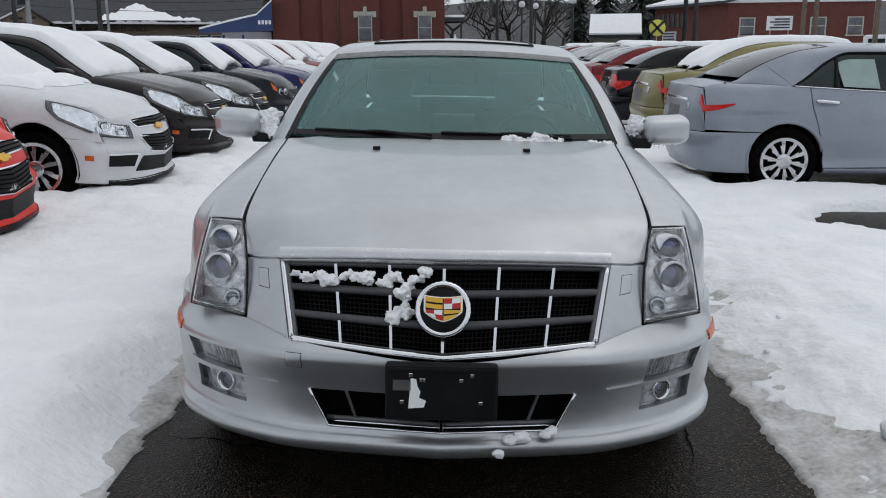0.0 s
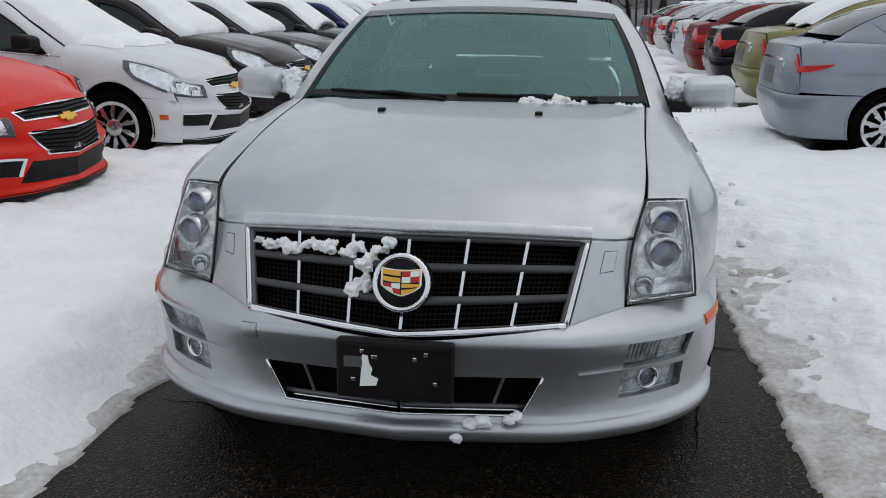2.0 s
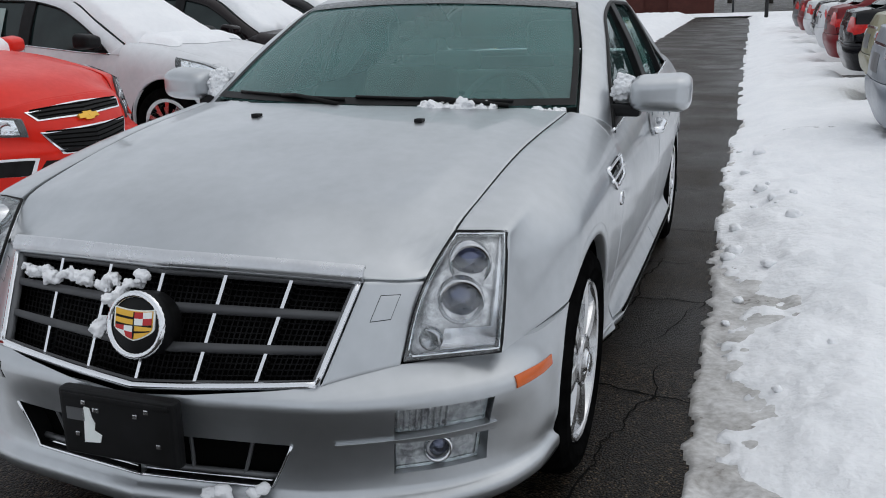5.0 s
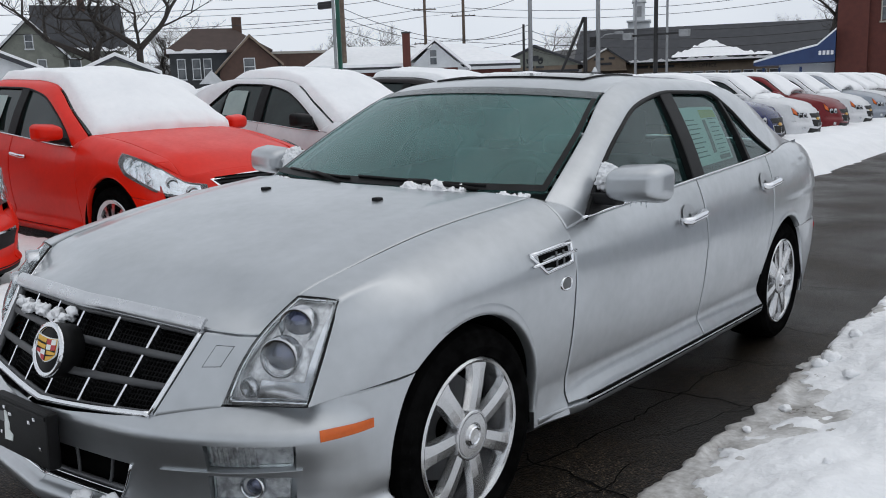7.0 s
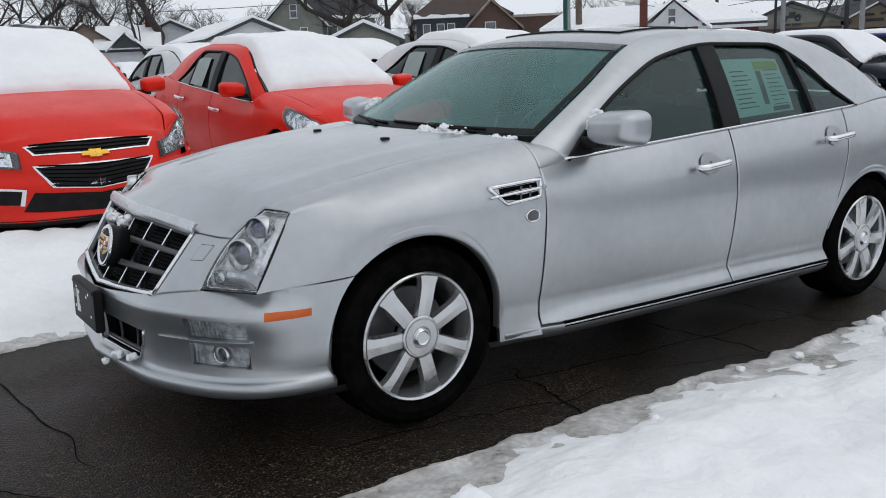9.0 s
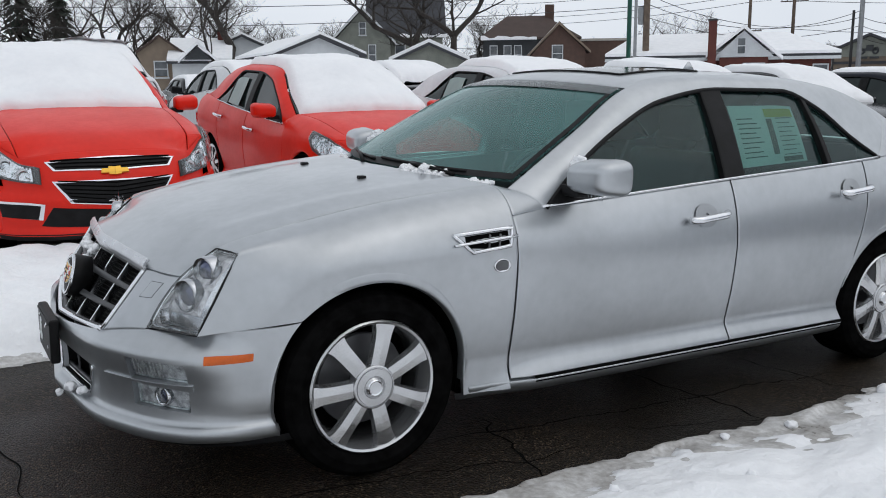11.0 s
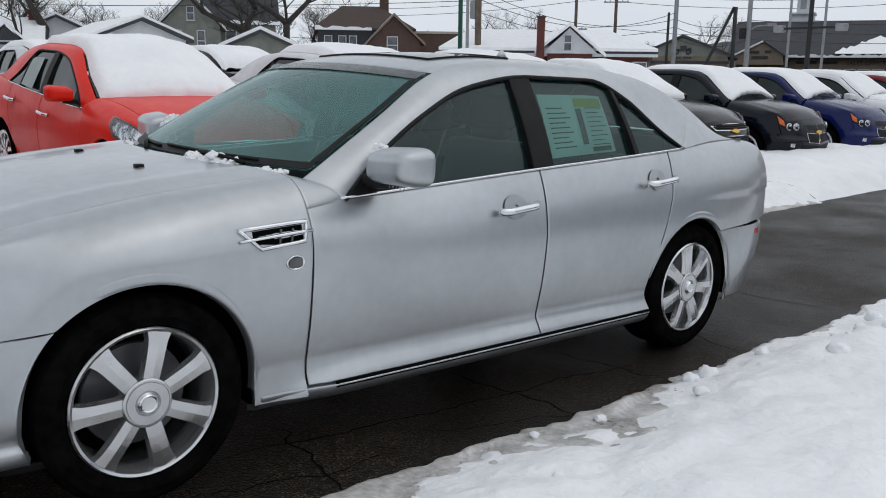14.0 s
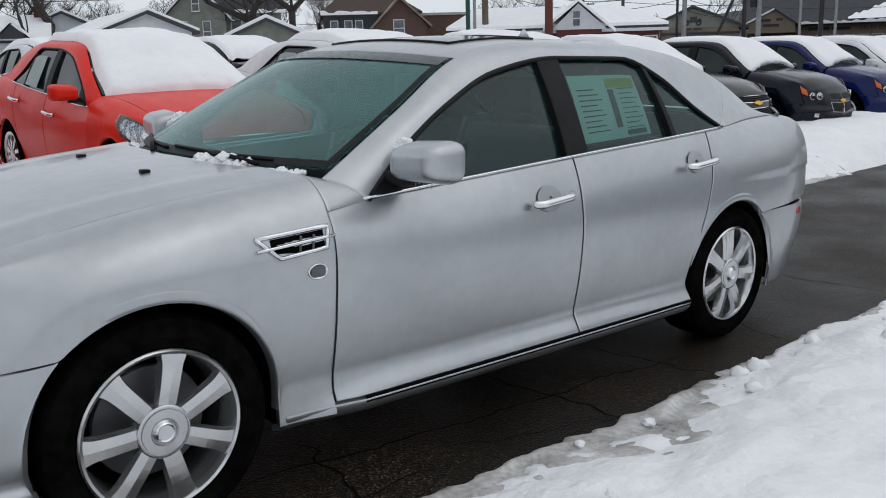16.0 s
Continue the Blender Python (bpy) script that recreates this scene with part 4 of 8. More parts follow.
def tail(car, body, warp, lamp="side", plate=True, wrap_lamp=True):
    q = np.concatenate([np.linspace(0, 0.86, 18), np.linspace(0.88, 1, 6)])
    z = np.array([0.22, 0.27, 0.32, 0.42, 0.5, 0.57, 0.60, 0.62])
    P = rear_point(q[:, None], z[None, :])
    shell("rear_bumper", P, body, car, 0.016, True, warp, both=True)
    # boot lid: a deck and a rear face between the lamps
    s = np.linspace(-1, 1, 21)[:, None]
    r = np.linspace(0, 1, 12)[None, :]
    y = (3.45 + 0.08 * (1 - s**2)) + (3.93 - 0.05 * s**2 - 3.45 - 0.08 * (1 - s**2)) * r
    xs = BELT_XS(y) - 0.004
    zc = BELT(y) + 0.02 * (1 - s**2) - 0.004
    deck = np.stack(np.broadcast_arrays(s * xs, y, zc), -1)
    shell("boot_lid", deck, body, car, 0.016, False, warp)
    top = np.array([[s_ * BELT_XS(3.9), 3.935 - 0.06 * abs(s_) ** 2.5, BELT(3.93) + 0.018 * (1 - s_**2) - 0.006] for s_ in np.linspace(0, 1.0, 12)] + [[0.705, 3.88, 1.0], [0.765, 3.875, 0.90]])
    bq = np.interp(np.linspace(0, 1, 14), [0, 1], [0, 0.74])
    low = rear_point(bq, np.full(14, 0.625))
    low[-1] = (0.785, 3.865, 0.64)
    R = ruled(low, top, 8) + np.array([0, 0.03, 0]) * np.sin(np.linspace(0, math.pi, 8))[None, :, None]
    shell("rear_panel", R, body, car, 0.016, True, warp, both=True)
    lampq = [(0.84, 0.42), (0.955, 0.40), (0.955, 0.92), (0.84, 0.90)] if not wrap_lamp else {"side": [(0.62, 0.42), (0.99, 0.38), (0.99, 0.88), (0.68, 0.86)], "wide": [(0.60, 0.52), (0.99, 0.50), (0.99, 0.86), (0.66, 0.84)]}[lamp]
    if wrap_lamp:
        lo, hi = (0.66, 0.88) if lamp == "wide" else (0.36, 0.88)
        cols = [sample(R, np.full(6, u_), np.linspace(lo + (0.02 if u_ < 0.7 else 0), hi, 6)) + np.array([0.002 + 0.018 * max(0.0, u_ - 0.7) / 0.285, 0.016, 0]) for u_ in np.linspace(0.84 if lamp == "wide" else 0.62, 0.985, 7)]
        z0, z1 = cols[-1][0][2], cols[-1][-1][2]
        for x_, y_, f_ in ((0.828, 3.80, 0.12), (0.854, 3.71, 0.35), (0.878, 3.61, 0.65), (0.896 if lamp == "wide" else 0.881, 3.52 if lamp == "wide" else 3.60, 0.98)):
            top_ = z1 + 0.02 * f_ if lamp == "wide" else z1
            cols.append(np.stack([np.full(6, x_), np.full(6, y_), np.linspace(z0 + (top_ - z0) * f_ * 0.9, top_, 6)], -1))
        shell("tail_lamp", np.stack(cols), REDLENS, car, 0.02, True, warp, "red tail lamp round the corner", both=True)
    else:
        plate_on("tail_lamp", R, lampq, REDLENS, car, 0.01, flip=True, warp=warp, label="red tail lamp", dome=0.012)
    if not wrap_lamp:
        fine = rear_point(np.linspace(0, 1, 60)[:, None], np.linspace(0.22, 0.62, 40)[None, :])
        plate_on("side_marker", fine, [(0.86, 0.86), (0.83, 0.86), (0.83, 0.94), (0.86, 0.94)], REDLENS, car, 0.004, n=6, m=4, flip=False, warp=warp, label="small red side marker")
    if plate:
        plate_on("plate_recess", R, [(0.0, 0.14), (0.24, 0.14), (0.24, 0.52), (0.0, 0.52)], GREYPL, car, 0.004, flip=True, warp=warp)
    plate_on("rear_trim", R, [(0.0, 0.66), (0.5, 0.66), (0.5, 0.72), (0.0, 0.72)], CHROME, car, 0.01, n=10, m=3, flip=True, warp=warp)
    plate_on("reversing_lamp", R, [(0.5, 0.46), (0.6, 0.45), (0.6, 0.62), (0.52, 0.62)], REFLECTOR, car, 0.008, n=5, m=4, flip=True, warp=warp)


def build_hero():
    car = thing("parked_car", "silver four-door saloon car with dirty wet paint on asphalt", "car")
    flank(car, SILVER, same)
    greenhouse(car, SILVER, SCREEN, SIDEGLASS, same)
    mirrors(car, SILVER, same)
    tail(car, SILVER, same, "side", True, False)
    arch_liners(car)
    inside_parts(car, same)
    s, r = np.linspace(-1, 1, 49)[:, None], np.concatenate([[0, 0.012, 0.03], np.linspace(0.06, 1, 26)])[None, :]
    hood = shell("hood", hood_point(s, r), SILVER, car, 0.018, False)
    # cowl behind the hood
    sc = np.linspace(-1, 1, 21)[:, None]
    rc = np.linspace(0, 1, 5)[None, :]
    P = np.stack(np.broadcast_arrays(sc * 0.74, HOOD_BACK(np.abs(sc)) - 0.03 + 0.13 * rc, 0.965 + 0.0 * sc + 0.02 * rc - 0.015 * np.abs(sc)), -1)
    shell("cowl", P, BLACK, car, 0.01)
    # front bumper with an opening below and a pocket in each corner
    qs = np.linspace(0, 1, 4001)
    qx = lambda x: float(np.interp(x, PLAN_X(qs), qs))
    q_low, q_a, q_b = qx(0.348), qx(0.612), qx(0.800)
    Q = np.concatenate([np.linspace(0, q_low, 9), np.linspace(q_low, q_a, 9)[1:], np.linspace(q_a, q_b, 9)[1:], np.linspace(q_b, 1.0, 14)[1:]])
    zf = np.array([0.180, 0.188, 0.198, 0.212, 0.226, 0.235, 0.243, 0.252, 0.266, 0.30, 0.333, 0.36, 0.386, 0.402, 0.44, 0.475])
    Z = np.concatenate([np.repeat(zf[None, :], len(Q), 0), 0.475 + (NOSE_TOP(Q) - 0.475)[:, None] * np.linspace(0, 1, 8)[None, 1:]], 1)
    shear = 0.36 * (Z - 0.29) * (1 - smooth01(0.39, 0.45, Z)) * np.exp(-(((Q - q_low) / 0.10) ** 2))[:, None]
    QQ = np.clip(Q[:, None] + shear * (Q[:, None] > 0.001), 0, 1)
    B = bumper_point(QQ, Z)
    skip = np.zeros((len(Q) - 1, Z.shape[1] - 1), bool)
    skip[:8, 8:12] = True
    skip[16:24, 9:15] = True
    bumpers = shell("front_bumper", B, SILVER, car, 0.018, roll=0, both=True, skip=skip)
    back_in = np.array([0.0, 0.07, 0.0])
    for side in (1, -1):
        mir = np.array([side, 1, 1])
        own = bumpers[0 if side > 0 else 1]
        for nm, i0, i1, j0, j1, wall, backm, dep in (("lower_grille", 0, 8, 8, 12, BLACK, GAP, (0, 0.05, 0)), ("lamp_pocket", 16, 24, 9, 15, SILVER, SILVER, (-0.035, 0.06, 0))):
            loop = [B[i, j0] for i in range(i0, i1)] + [B[i1, j] for j in range(j0, j1)] + [B[i, j1] for i in range(i1, i0, -1)] + [B[i0, j] for j in range(j1, j0, -1)]
            loop = np.array(loop + [loop[0]])
            Wl = np.stack([loop, loop + np.array(dep)], 1)
            shell(nm, Wl * mir, wall, own, 0, side < 0, roll=0)
            inner = B[i0:i1 + 1, j0:j1 + 1] + np.array(dep)
            shell(nm + "_back", inner * mir, backm, own, 0, side < 0, roll=0)
            if nm == "lower_grille":
                low_run = np.array([B[i, j0] for i in range(i0, i1 + 1)] + [B[i1, j] for j in range(j0 + 1, j1 + 1)])
                bar("grille_trim", (low_run + np.array([0, -0.002, 0])) * mir, 0.0042, CHROME, own)
                bar("grille_trim", (B[i0:i1 + 1, j0] * 0.72 + B[i0:i1 + 1, j0 + 1] * 0.28 + np.array([0, 0.016, 0])) * mir, 0.004, CHROME, own)
                bar("grille_trim", (B[i0:i1 + 1, j0] * 0.5 + B[i0:i1 + 1, j0 + 1] * 0.5 + np.array([0, 0.026, 0])) * mir, 0.008, GREYPL, own)
                for xk in (0.125, 0.25):
                    i = int(np.argmin(np.abs(B[:9, 9, 0] - xk)))
                    bar("grille_bar", (B[i, 8:13] + np.array([0, 0.024, 0])) * mir, 0.005, GREYPL, own)
        fine = bumper_point(np.linspace(0, 1, 60)[:, None], np.linspace(0.165, 0.56, 60)[None, :]) * mir
        zz = lambda z: (z - 0.165) / 0.395
        fl = side < 0
        plate_on("turn_signal_back", fine, [(qx(0.616), zz(0.405)), (qx(0.795), zz(0.405)), (qx(0.795), zz(0.472)), (qx(0.616), zz(0.472))], SILVERED, own, -0.024, flip=fl, both=False)
        for k in range(9):
            xk = 0.622 + 0.012 * k
            rib_ = sample(fine, np.full(5, qx(xk)), np.linspace(zz(0.410), zz(0.468), 5)) + np.array([-0.010 * side, 0.026, 0])
            bar("lamp_rib", rib_ + np.array([0, -0.008, 0]), 0.0036, SILVERED, own, 5)
        plate_on("turn_signal", fine, [(qx(0.616), zz(0.404)), (qx(0.794), zz(0.404)), (qx(0.794), zz(0.473)), (qx(0.616), zz(0.473))], CLEARLENS, own, -0.012, flip=fl, both=False, label="clear turn signal lens")
        plate_on("fog_lamp_back", fine, [(qx(0.619), zz(0.304)), (qx(0.785), zz(0.304)), (qx(0.792), zz(0.385)), (qx(0.619), zz(0.385))], SILVERED, own, -0.030, flip=fl, both=False)
        plate_on("fog_lamp", fine, [(qx(0.618), zz(0.303)), (qx(0.786), zz(0.303)), (qx(0.793), zz(0.386)), (qx(0.618), zz(0.386))], CLEARLENS, own, -0.016, flip=fl, both=False, label="clear fog lamp lens")
        plate_on("bumper_blade", fine, [(qx(0.49), zz(0.391)), (qx(0.812), zz(0.384)), (qx(0.812), zz(0.405)), (qx(0.49), zz(0.394))], SILVER, own, 0.007, n=16, flip=fl, both=False, depth=0.06)
        pm = sample(fine, np.array([qx(0.69)]), np.array([zz(0.345)]))[0]
        v, f = lathe([(0.026, -0.006), (0.030, -0.016), (0.035, -0.010), (0.036, 0.02)], 28, axis=1)
        fo = add("fog_projector", v, f, CHROME, own)
        fo.matrix_basis = Matrix.Translation((pm[0], pm[1] + 0.036, pm[2])) @ Matrix.Rotation(radians(25) * side, 4, "Z")
        v, f = lathe([(0.0, -0.010), (0.014, -0.007), (0.027, 0.004)], 24, axis=1)
        add("fog_glass", v, f, PROJ, fo)
        plate_on("side_marker", fine, [(qx(0.838), zz(0.480)), (qx(0.888), zz(0.490)), (qx(0.888), zz(0.514)), (qx(0.838), zz(0.506))], AMBER, own, 0.004, flip=fl, both=False, label="amber side marker", n=8, m=4)
        # small square cover for the towing eye and the seam of the headlamp washer
        if side < 0:
            for nm, a, b, z0, z1 in (("towing_cover", 0.405, 0.455, 0.452, 0.498),):
                quad = [(qx(a), zz(z0)), (qx(b), zz(z0)), (qx(b), zz(z1)), (qx(a), zz(z1))]
                plate_on(nm + "_gap", fine, quad, GAP, own, 0.0008, n=5, m=5, flip=fl, both=False, depth=0.002)
                plate_on(nm, fine, quad, SILVER, own, 0.0018, n=5, m=5, flip=fl, both=False, shrink=0.07, depth=0.002)
    # painted panel between grille and headlamp
    pan = quad_patch((0.452, -0.803, 0.528), (0.598, -0.697, 0.556), (0.624, -0.563, 0.716), (0.502, -0.664, 0.733), 10, 10, (0, -0.008, 0))
    shell("headlamp_panel", pan, SILVER, car, 0.016, both=True)
    for side in (1, -1):
        pp = pan * np.array([side, 1, 1])
        quad = [(0.33, 0.58), (0.63, 0.58), (0.63, 0.86), (0.33, 0.86)]
        plate_on("washer_gap", pp, quad, GAP, car, 0.0008, n=5, m=5, flip=side < 0, both=False, depth=0.002)
        plate_on("washer_cover", pp, quad, SILVER, car, 0.0018, n=5, m=5, flip=side < 0, both=False, depth=0.002, shrink=0.06)
    shell("chin", np.stack([bumper_point(np.linspace(0, 0.97, 30), np.full(30, 0.184)) + np.array([0, d, -dz]) for d, dz in ((0.04, 0.0), (0.05, 0.02), (0.08, 0.025))], 1), BLACK, car, 0.0, both=True, flip=True, roll=0)

    # the grille
    def G(u, v, d=0.0):
        u, v = np.broadcast_arrays(np.asarray(u, float), np.asarray(v, float))
        w = 0.7 * np.abs(u) + 0.3 * u**2
        a = np.stack([0.44 * u, -0.870 + 0.067 * w, 0.497 + 0.031 * w], -1)
        b = np.stack([0.490 * u, -0.716 + 0.050 * w, 0.743 - 0.010 * u**2], -1)
        p = a * (1 - v[..., None]) + b * v[..., None]
        return p + np.array([0, 0.84, -0.54]) * d
    uu = np.linspace(-1, 1, 41)
    grille = shell("grille", G(uu[:, None], np.linspace(0, 1, 9)[None, :], 0.06), GAP, car, 0, roll=0)
    for v_, r_, m_, nm in ((0.0, 0.011, CHROME, "grille_frame_lower"), (1.0, 0.009, SILVER, "grille_frame_upper")):
        bar(nm, G(uu, v_), r_, m_, grille, 8)
    lip = G(uu * 1.02, 1.0)
    shell("hood_edge_trim", np.stack([lip + np.array(o) for o in ((0, 0.002, -0.004), (0, -0.010, 0.002), (0, -0.008, 0.016), (0, 0.004, 0.034), (0, 0.012, 0.036))], 1), BRUSHED, grille, 0.01, roll=0)
    for v_, d_ in ((0.008, 0.010),):
        bar("grille_frame_line", G(uu * 0.99, v_, d_), 0.005, GREYPL, grille, 6)
    for u_ in (-1, 1):
        bar("grille_frame_side", G(u_, np.linspace(0, 1, 9)), 0.008, CHROME, grille, 8)
        bar("grille_rim", G(u_ * 0.985, np.linspace(0, 1, 9), 0.012), 0.012, GREYPL, grille, 8)
    for v_ in (0.335, 0.665):
        P = np.stack([G(uu, v_ - 0.038, 0.02), G(uu, v_ - 0.038, 0.005), G(uu, v_ + 0.038, 0.005), G(uu, v_ + 0.038, 0.02)], 1)
        shell("grille_slat", P, SLAT, grille, 0.0, roll=0)
    for v_ in (0.03, 0.97):
        P = np.stack([G(uu, v_ - 0.03, 0.02), G(uu, v_ - 0.03, 0.006), G(uu, v_ + 0.03, 0.006), G(uu, v_ + 0.03, 0.02)], 1)
        shell("grille_slat", P, SLAT, grille, 0.0, roll=0)
    for row, (v0, v1) in enumerate(((0.05, 0.30), (0.37, 0.63), (0.70, 0.96))):
        for u_ in (-0.67, -0.335, 0.0, 0.335, 0.67):
            if u_ == 0.0 and row == 1:
                continue
            du = 0.018
            P = np.stack([np.stack([G(u_ + k, v0, d), G(u_ + k, v1, d)], 0) for k, d in ((-du / 2, 0.03), (-du / 2, 0.006), (du / 2, 0.006), (du / 2, 0.03))], 0)
            shell("grille_bar", P, CHROME, grille, 0.0, roll=0, smooth=False)
    v, f = [], []
    for k in np.linspace(-0.98, 0.98, 68):
        a, b = tube([tuple(p) for p in G(k, np.linspace(0, 1, 4), 0.045)], 0.0018, 4)
        f += [tuple(i + len(v) for i in q) for q in b]
        v += a
    for k in np.linspace(0.02, 0.98, 19):
        a, b = tube([tuple(p) for p in G(np.linspace(-1, 1, 12), k, 0.045)], 0.0018, 4)
        f += [tuple(i + len(v) for i in q) for q in b]
        v += a
    tagged(add("grille_mesh", v, f, BLACK, grille, "fine black grille mesh"), kind="stuff")
    # round emblem: wreath, dark disc, shield of coloured bars
    slope = math.atan2(0.16, 0.25)
    v, f = lathe([(0.0, 0.004), (0.055, 0.003), (0.058, 0.0)], 40, axis=1)
    em = add("emblem", [(a, -b, c) for a, b, c in v], [q[::-1] for q in f], BLACK, car, "round emblem with a wreath")
    em.matrix_basis = Matrix.Translation((0, -0.836, 0.632)) @ Matrix.Rotation(-slope * 0.45, 4, "X") @ Matrix.Scale(1.10, 4)
    ring = [(0.0645 + 0.0075 * math.cos(a), 0.0075 * math.sin(a)) for a in np.linspace(0, 2 * math.pi, 9)]
    v, f = lathe(ring, 72, axis=1)
    v = [(x * (1 + 0.02 * ((i // 9) % 2)), y, z * (1 + 0.02 * ((i // 9) % 2))) for i, (x, y, z) in enumerate(v)]
    add("wreath", v, f, CHROME, em)
    v, f = lathe([(0.071, 0.0), (0.073, 0.012), (0.071, 0.06), (0.0, 0.06)], 40, axis=1)
    add("emblem_mount", v, f, BLACK, em)

    def shield(name, k, y, material, x0=-1, x1=1, z0=-1, z1=1):
        P = []
        for a in np.linspace(x0, x1, 7):
            col = []
            for b in np.linspace(z0, z1, 7):
                w = 0.042 * (1 - 0.16 * (b < 0) * b * b) if b > -0.4 else 0.042 * (1 - 0.5 * (-0.4 - b))
                zz_ = 0.027 * b + (0.004 * a * a if b > 0 else 0.012 * abs(a) ** 1.5 * -b)
                col.append((a * w * k, y, zz_ * k))
            P.append(col)
        return shell(name, np.array(P), material, em, 0.003, roll=0, smooth=False)
    shield("shield", 1.20, -0.006, PAPER)
    shield("shield_field", 1.10, -0.0075, GOLD)
    for a0, a1, b0, b1, m_ in ((0.04, 0.5, 0.5, 0.95, EMRED), (0.5, 0.96, 0.5, 0.95, PAPER), (0.04, 0.5, 0.04, 0.5, PAPER), (0.5, 0.96, 0.04, 0.5, EMRED), (-0.96, -0.5, -0.48, -0.04, EMRED), (-0.5, -0.04, -0.48, -0.04, PAPER),
                               (-0.9, -0.5, -0.9, -0.48, PAPER), (-0.5, -0.04, -0.95, -0.48, EMRED), (-0.96, -0.04, 0.42, 0.58, BLACK), (0.04, 0.9, -0.55, -0.40, BLACK), (-0.03, 0.03, -0.95, 0.95, BLACK), (-0.96, 0.96, -0.03, 0.03, BLACK)):
        shield("shield_bar", 1.10, -0.009, m_, a0, a1, b0, b1)
    # front plate holder with scraps of a label
    ph = part("plate_holder", box(-0.158, 0.158, -0.935, -0.900, 0.335, 0.500, 0.012, 3), BLACK, car, "empty black plate holder")
    part("holder_lip", box(-0.146, 0.146, -0.938, -0.934, 0.478, 0.490, 0.002), BLACK, ph)
    part("label_scrap", box(-0.135, -0.085, -0.9375, -0.9352, 0.425, 0.455), GREYPL, ph)
    torn = [(-0.092, 0.372), (-0.048, 0.376), (-0.042, 0.395), (-0.062, 0.404), (-0.058, 0.422), (-0.066, 0.436), (-0.070, 0.458), (-0.084, 0.461), (-0.090, 0.448), (-0.088, 0.42)]
    bm = bmesh.new()
    bm.faces.new([bm.verts.new((x, -0.9375, z)) for x, z in torn])
    ex = bmesh.ops.extrude_face_region(bm, geom=bm.faces[:])
    bmesh.ops.translate(bm, verts=[q for q in ex["geom"] if isinstance(q, bmesh.types.BMVert)], vec=(0, 0.0022, 0))
    bmesh.ops.recalc_face_normals(bm, faces=bm.faces)
    part("label_scrap", bm, PAPER, ph, "torn white label")
    for x, z in ((-0.085, 0.47), (0.085, 0.47), (0.055, 0.455), (-0.055, 0.455), (0.11, 0.39), (-0.11, 0.39), (-0.05, 0.455)):
        part("screw", box(x - 0.006, x + 0.006, -0.938, -0.9345, z - 0.006, z + 0.006, 0.002), CHROME, ph)
    # headlamps
    for side in (1, -1):
        mir = np.array([side, 1, 1])
        corners = [np.array(c, float) for c in ((0.604, -0.692, 0.562), (0.800, -0.583, 0.568), (0.772, -0.436, 0.817), (0.656, -0.474, 0.816))]
        lens = quad_patch(*corners, 14, 14, (0.018, -0.028, 0.01))
        uu_, vv_ = np.linspace(0, 1, 14)[:, None, None], np.linspace(0, 1, 14)[None, :, None]
        lens = lens + np.array([-0.014, -0.020, 0.012]) * (1 - uu_) * np.sin(math.pi * vv_) + np.array([0.004, -0.004, 0.0]) * uu_ * np.sin(math.pi * vv_)
        rim_l = np.concatenate([lens[:, 0], lens[-1, 1:], lens[-2::-1, -1], lens[0, -2::-1]])
        hl = bar("headlamp", (rim_l + np.array([0.0, 0.005, 0])) * mir, 0.0045, BLACK, car, 6, "tall headlamp behind a clear lens")
        edge_l = lens.mean((0, 1)) + (rim_l - lens.mean((0, 1))) * 0.95 + np.array([-0.002, 0.010, -0.001])
        bar("lamp_edge", edge_l * mir, 0.0065, BUCKET, hl, 6)
        shell("headlamp_lens", lens * mir, LENS, hl, 0.0, side < 0, roll=0)
        deep = np.array([-0.008, 0.030, -0.004])
        tuck = lens.mean((0, 1)) + (lens - lens.mean((0, 1))) * 0.93 + deep
        shell("headlamp_bucket", tuck * mir, SILVERED, hl, 0.0, side < 0, roll=0)
        walls = np.stack([rim_l, rim_l + (lens.mean((0, 1)) - rim_l) * 0.07 + deep], 1)
        shell("headlamp_wall", walls * mir, BUCKET, hl, 0.0, side > 0, roll=0)
        cen = lambda u, v: sample(lens, np.array([u]), np.array([v]))[0]
        for nm, u_, v_, r_ in (("upper_projector", 0.47, 0.71, 0.043), ("lower_projector", 0.47, 0.41, 0.046)):
            c = cen(u_, v_) + np.array([-0.008, 0.020, -0.003])
            v, f = lathe([(r_ * 1.20, 0.03), (r_ * 1.17, -0.004), (r_ * 1.11, -0.012), (r_ * 1.05, -0.004), (r_ * 0.98, -0.008), (r_ * 0.95, 0.02)], 36, axis=1)
            o = add(nm, v, f, REFLECTOR, hl)
            o.matrix_basis = Matrix.Translation((c[0] * side, c[1], c[2])) @ Matrix.Rotation(radians(22) * side, 4, "Z")
            v, f = lathe([(0.0, -0.012), (r_ * 0.4, -0.009), (r_ * 0.75, -0.001), (r_ * 0.96, 0.012)], 28, axis=1)
            o2 = add(nm + "_lens", v, f, PROJ, hl)
            o2.matrix_basis = o.matrix_basis.copy()
        c = cen(0.2, 0.13) + np.array([0, 0.018, 0])
        v, f = lathe([(0.0, 0.0), (0.018, -0.004), (0.024, -0.01), (0.028, 0.01)], 24, axis=1)
        o = add("parking_lamp", v, f, REFLECTOR, hl)
        o.matrix_basis = Matrix.Translation((c[0] * side, c[1], c[2]))
        P = sample(lens, *np.meshgrid(np.linspace(0.35, 0.95, 8), np.linspace(0.04, 0.2, 5), indexing="ij")) + np.array([-0.005, 0.018, 0])
        shell("lamp_bezel", P * mir, REFLECTOR, hl, 0.01, side < 0, roll=0)
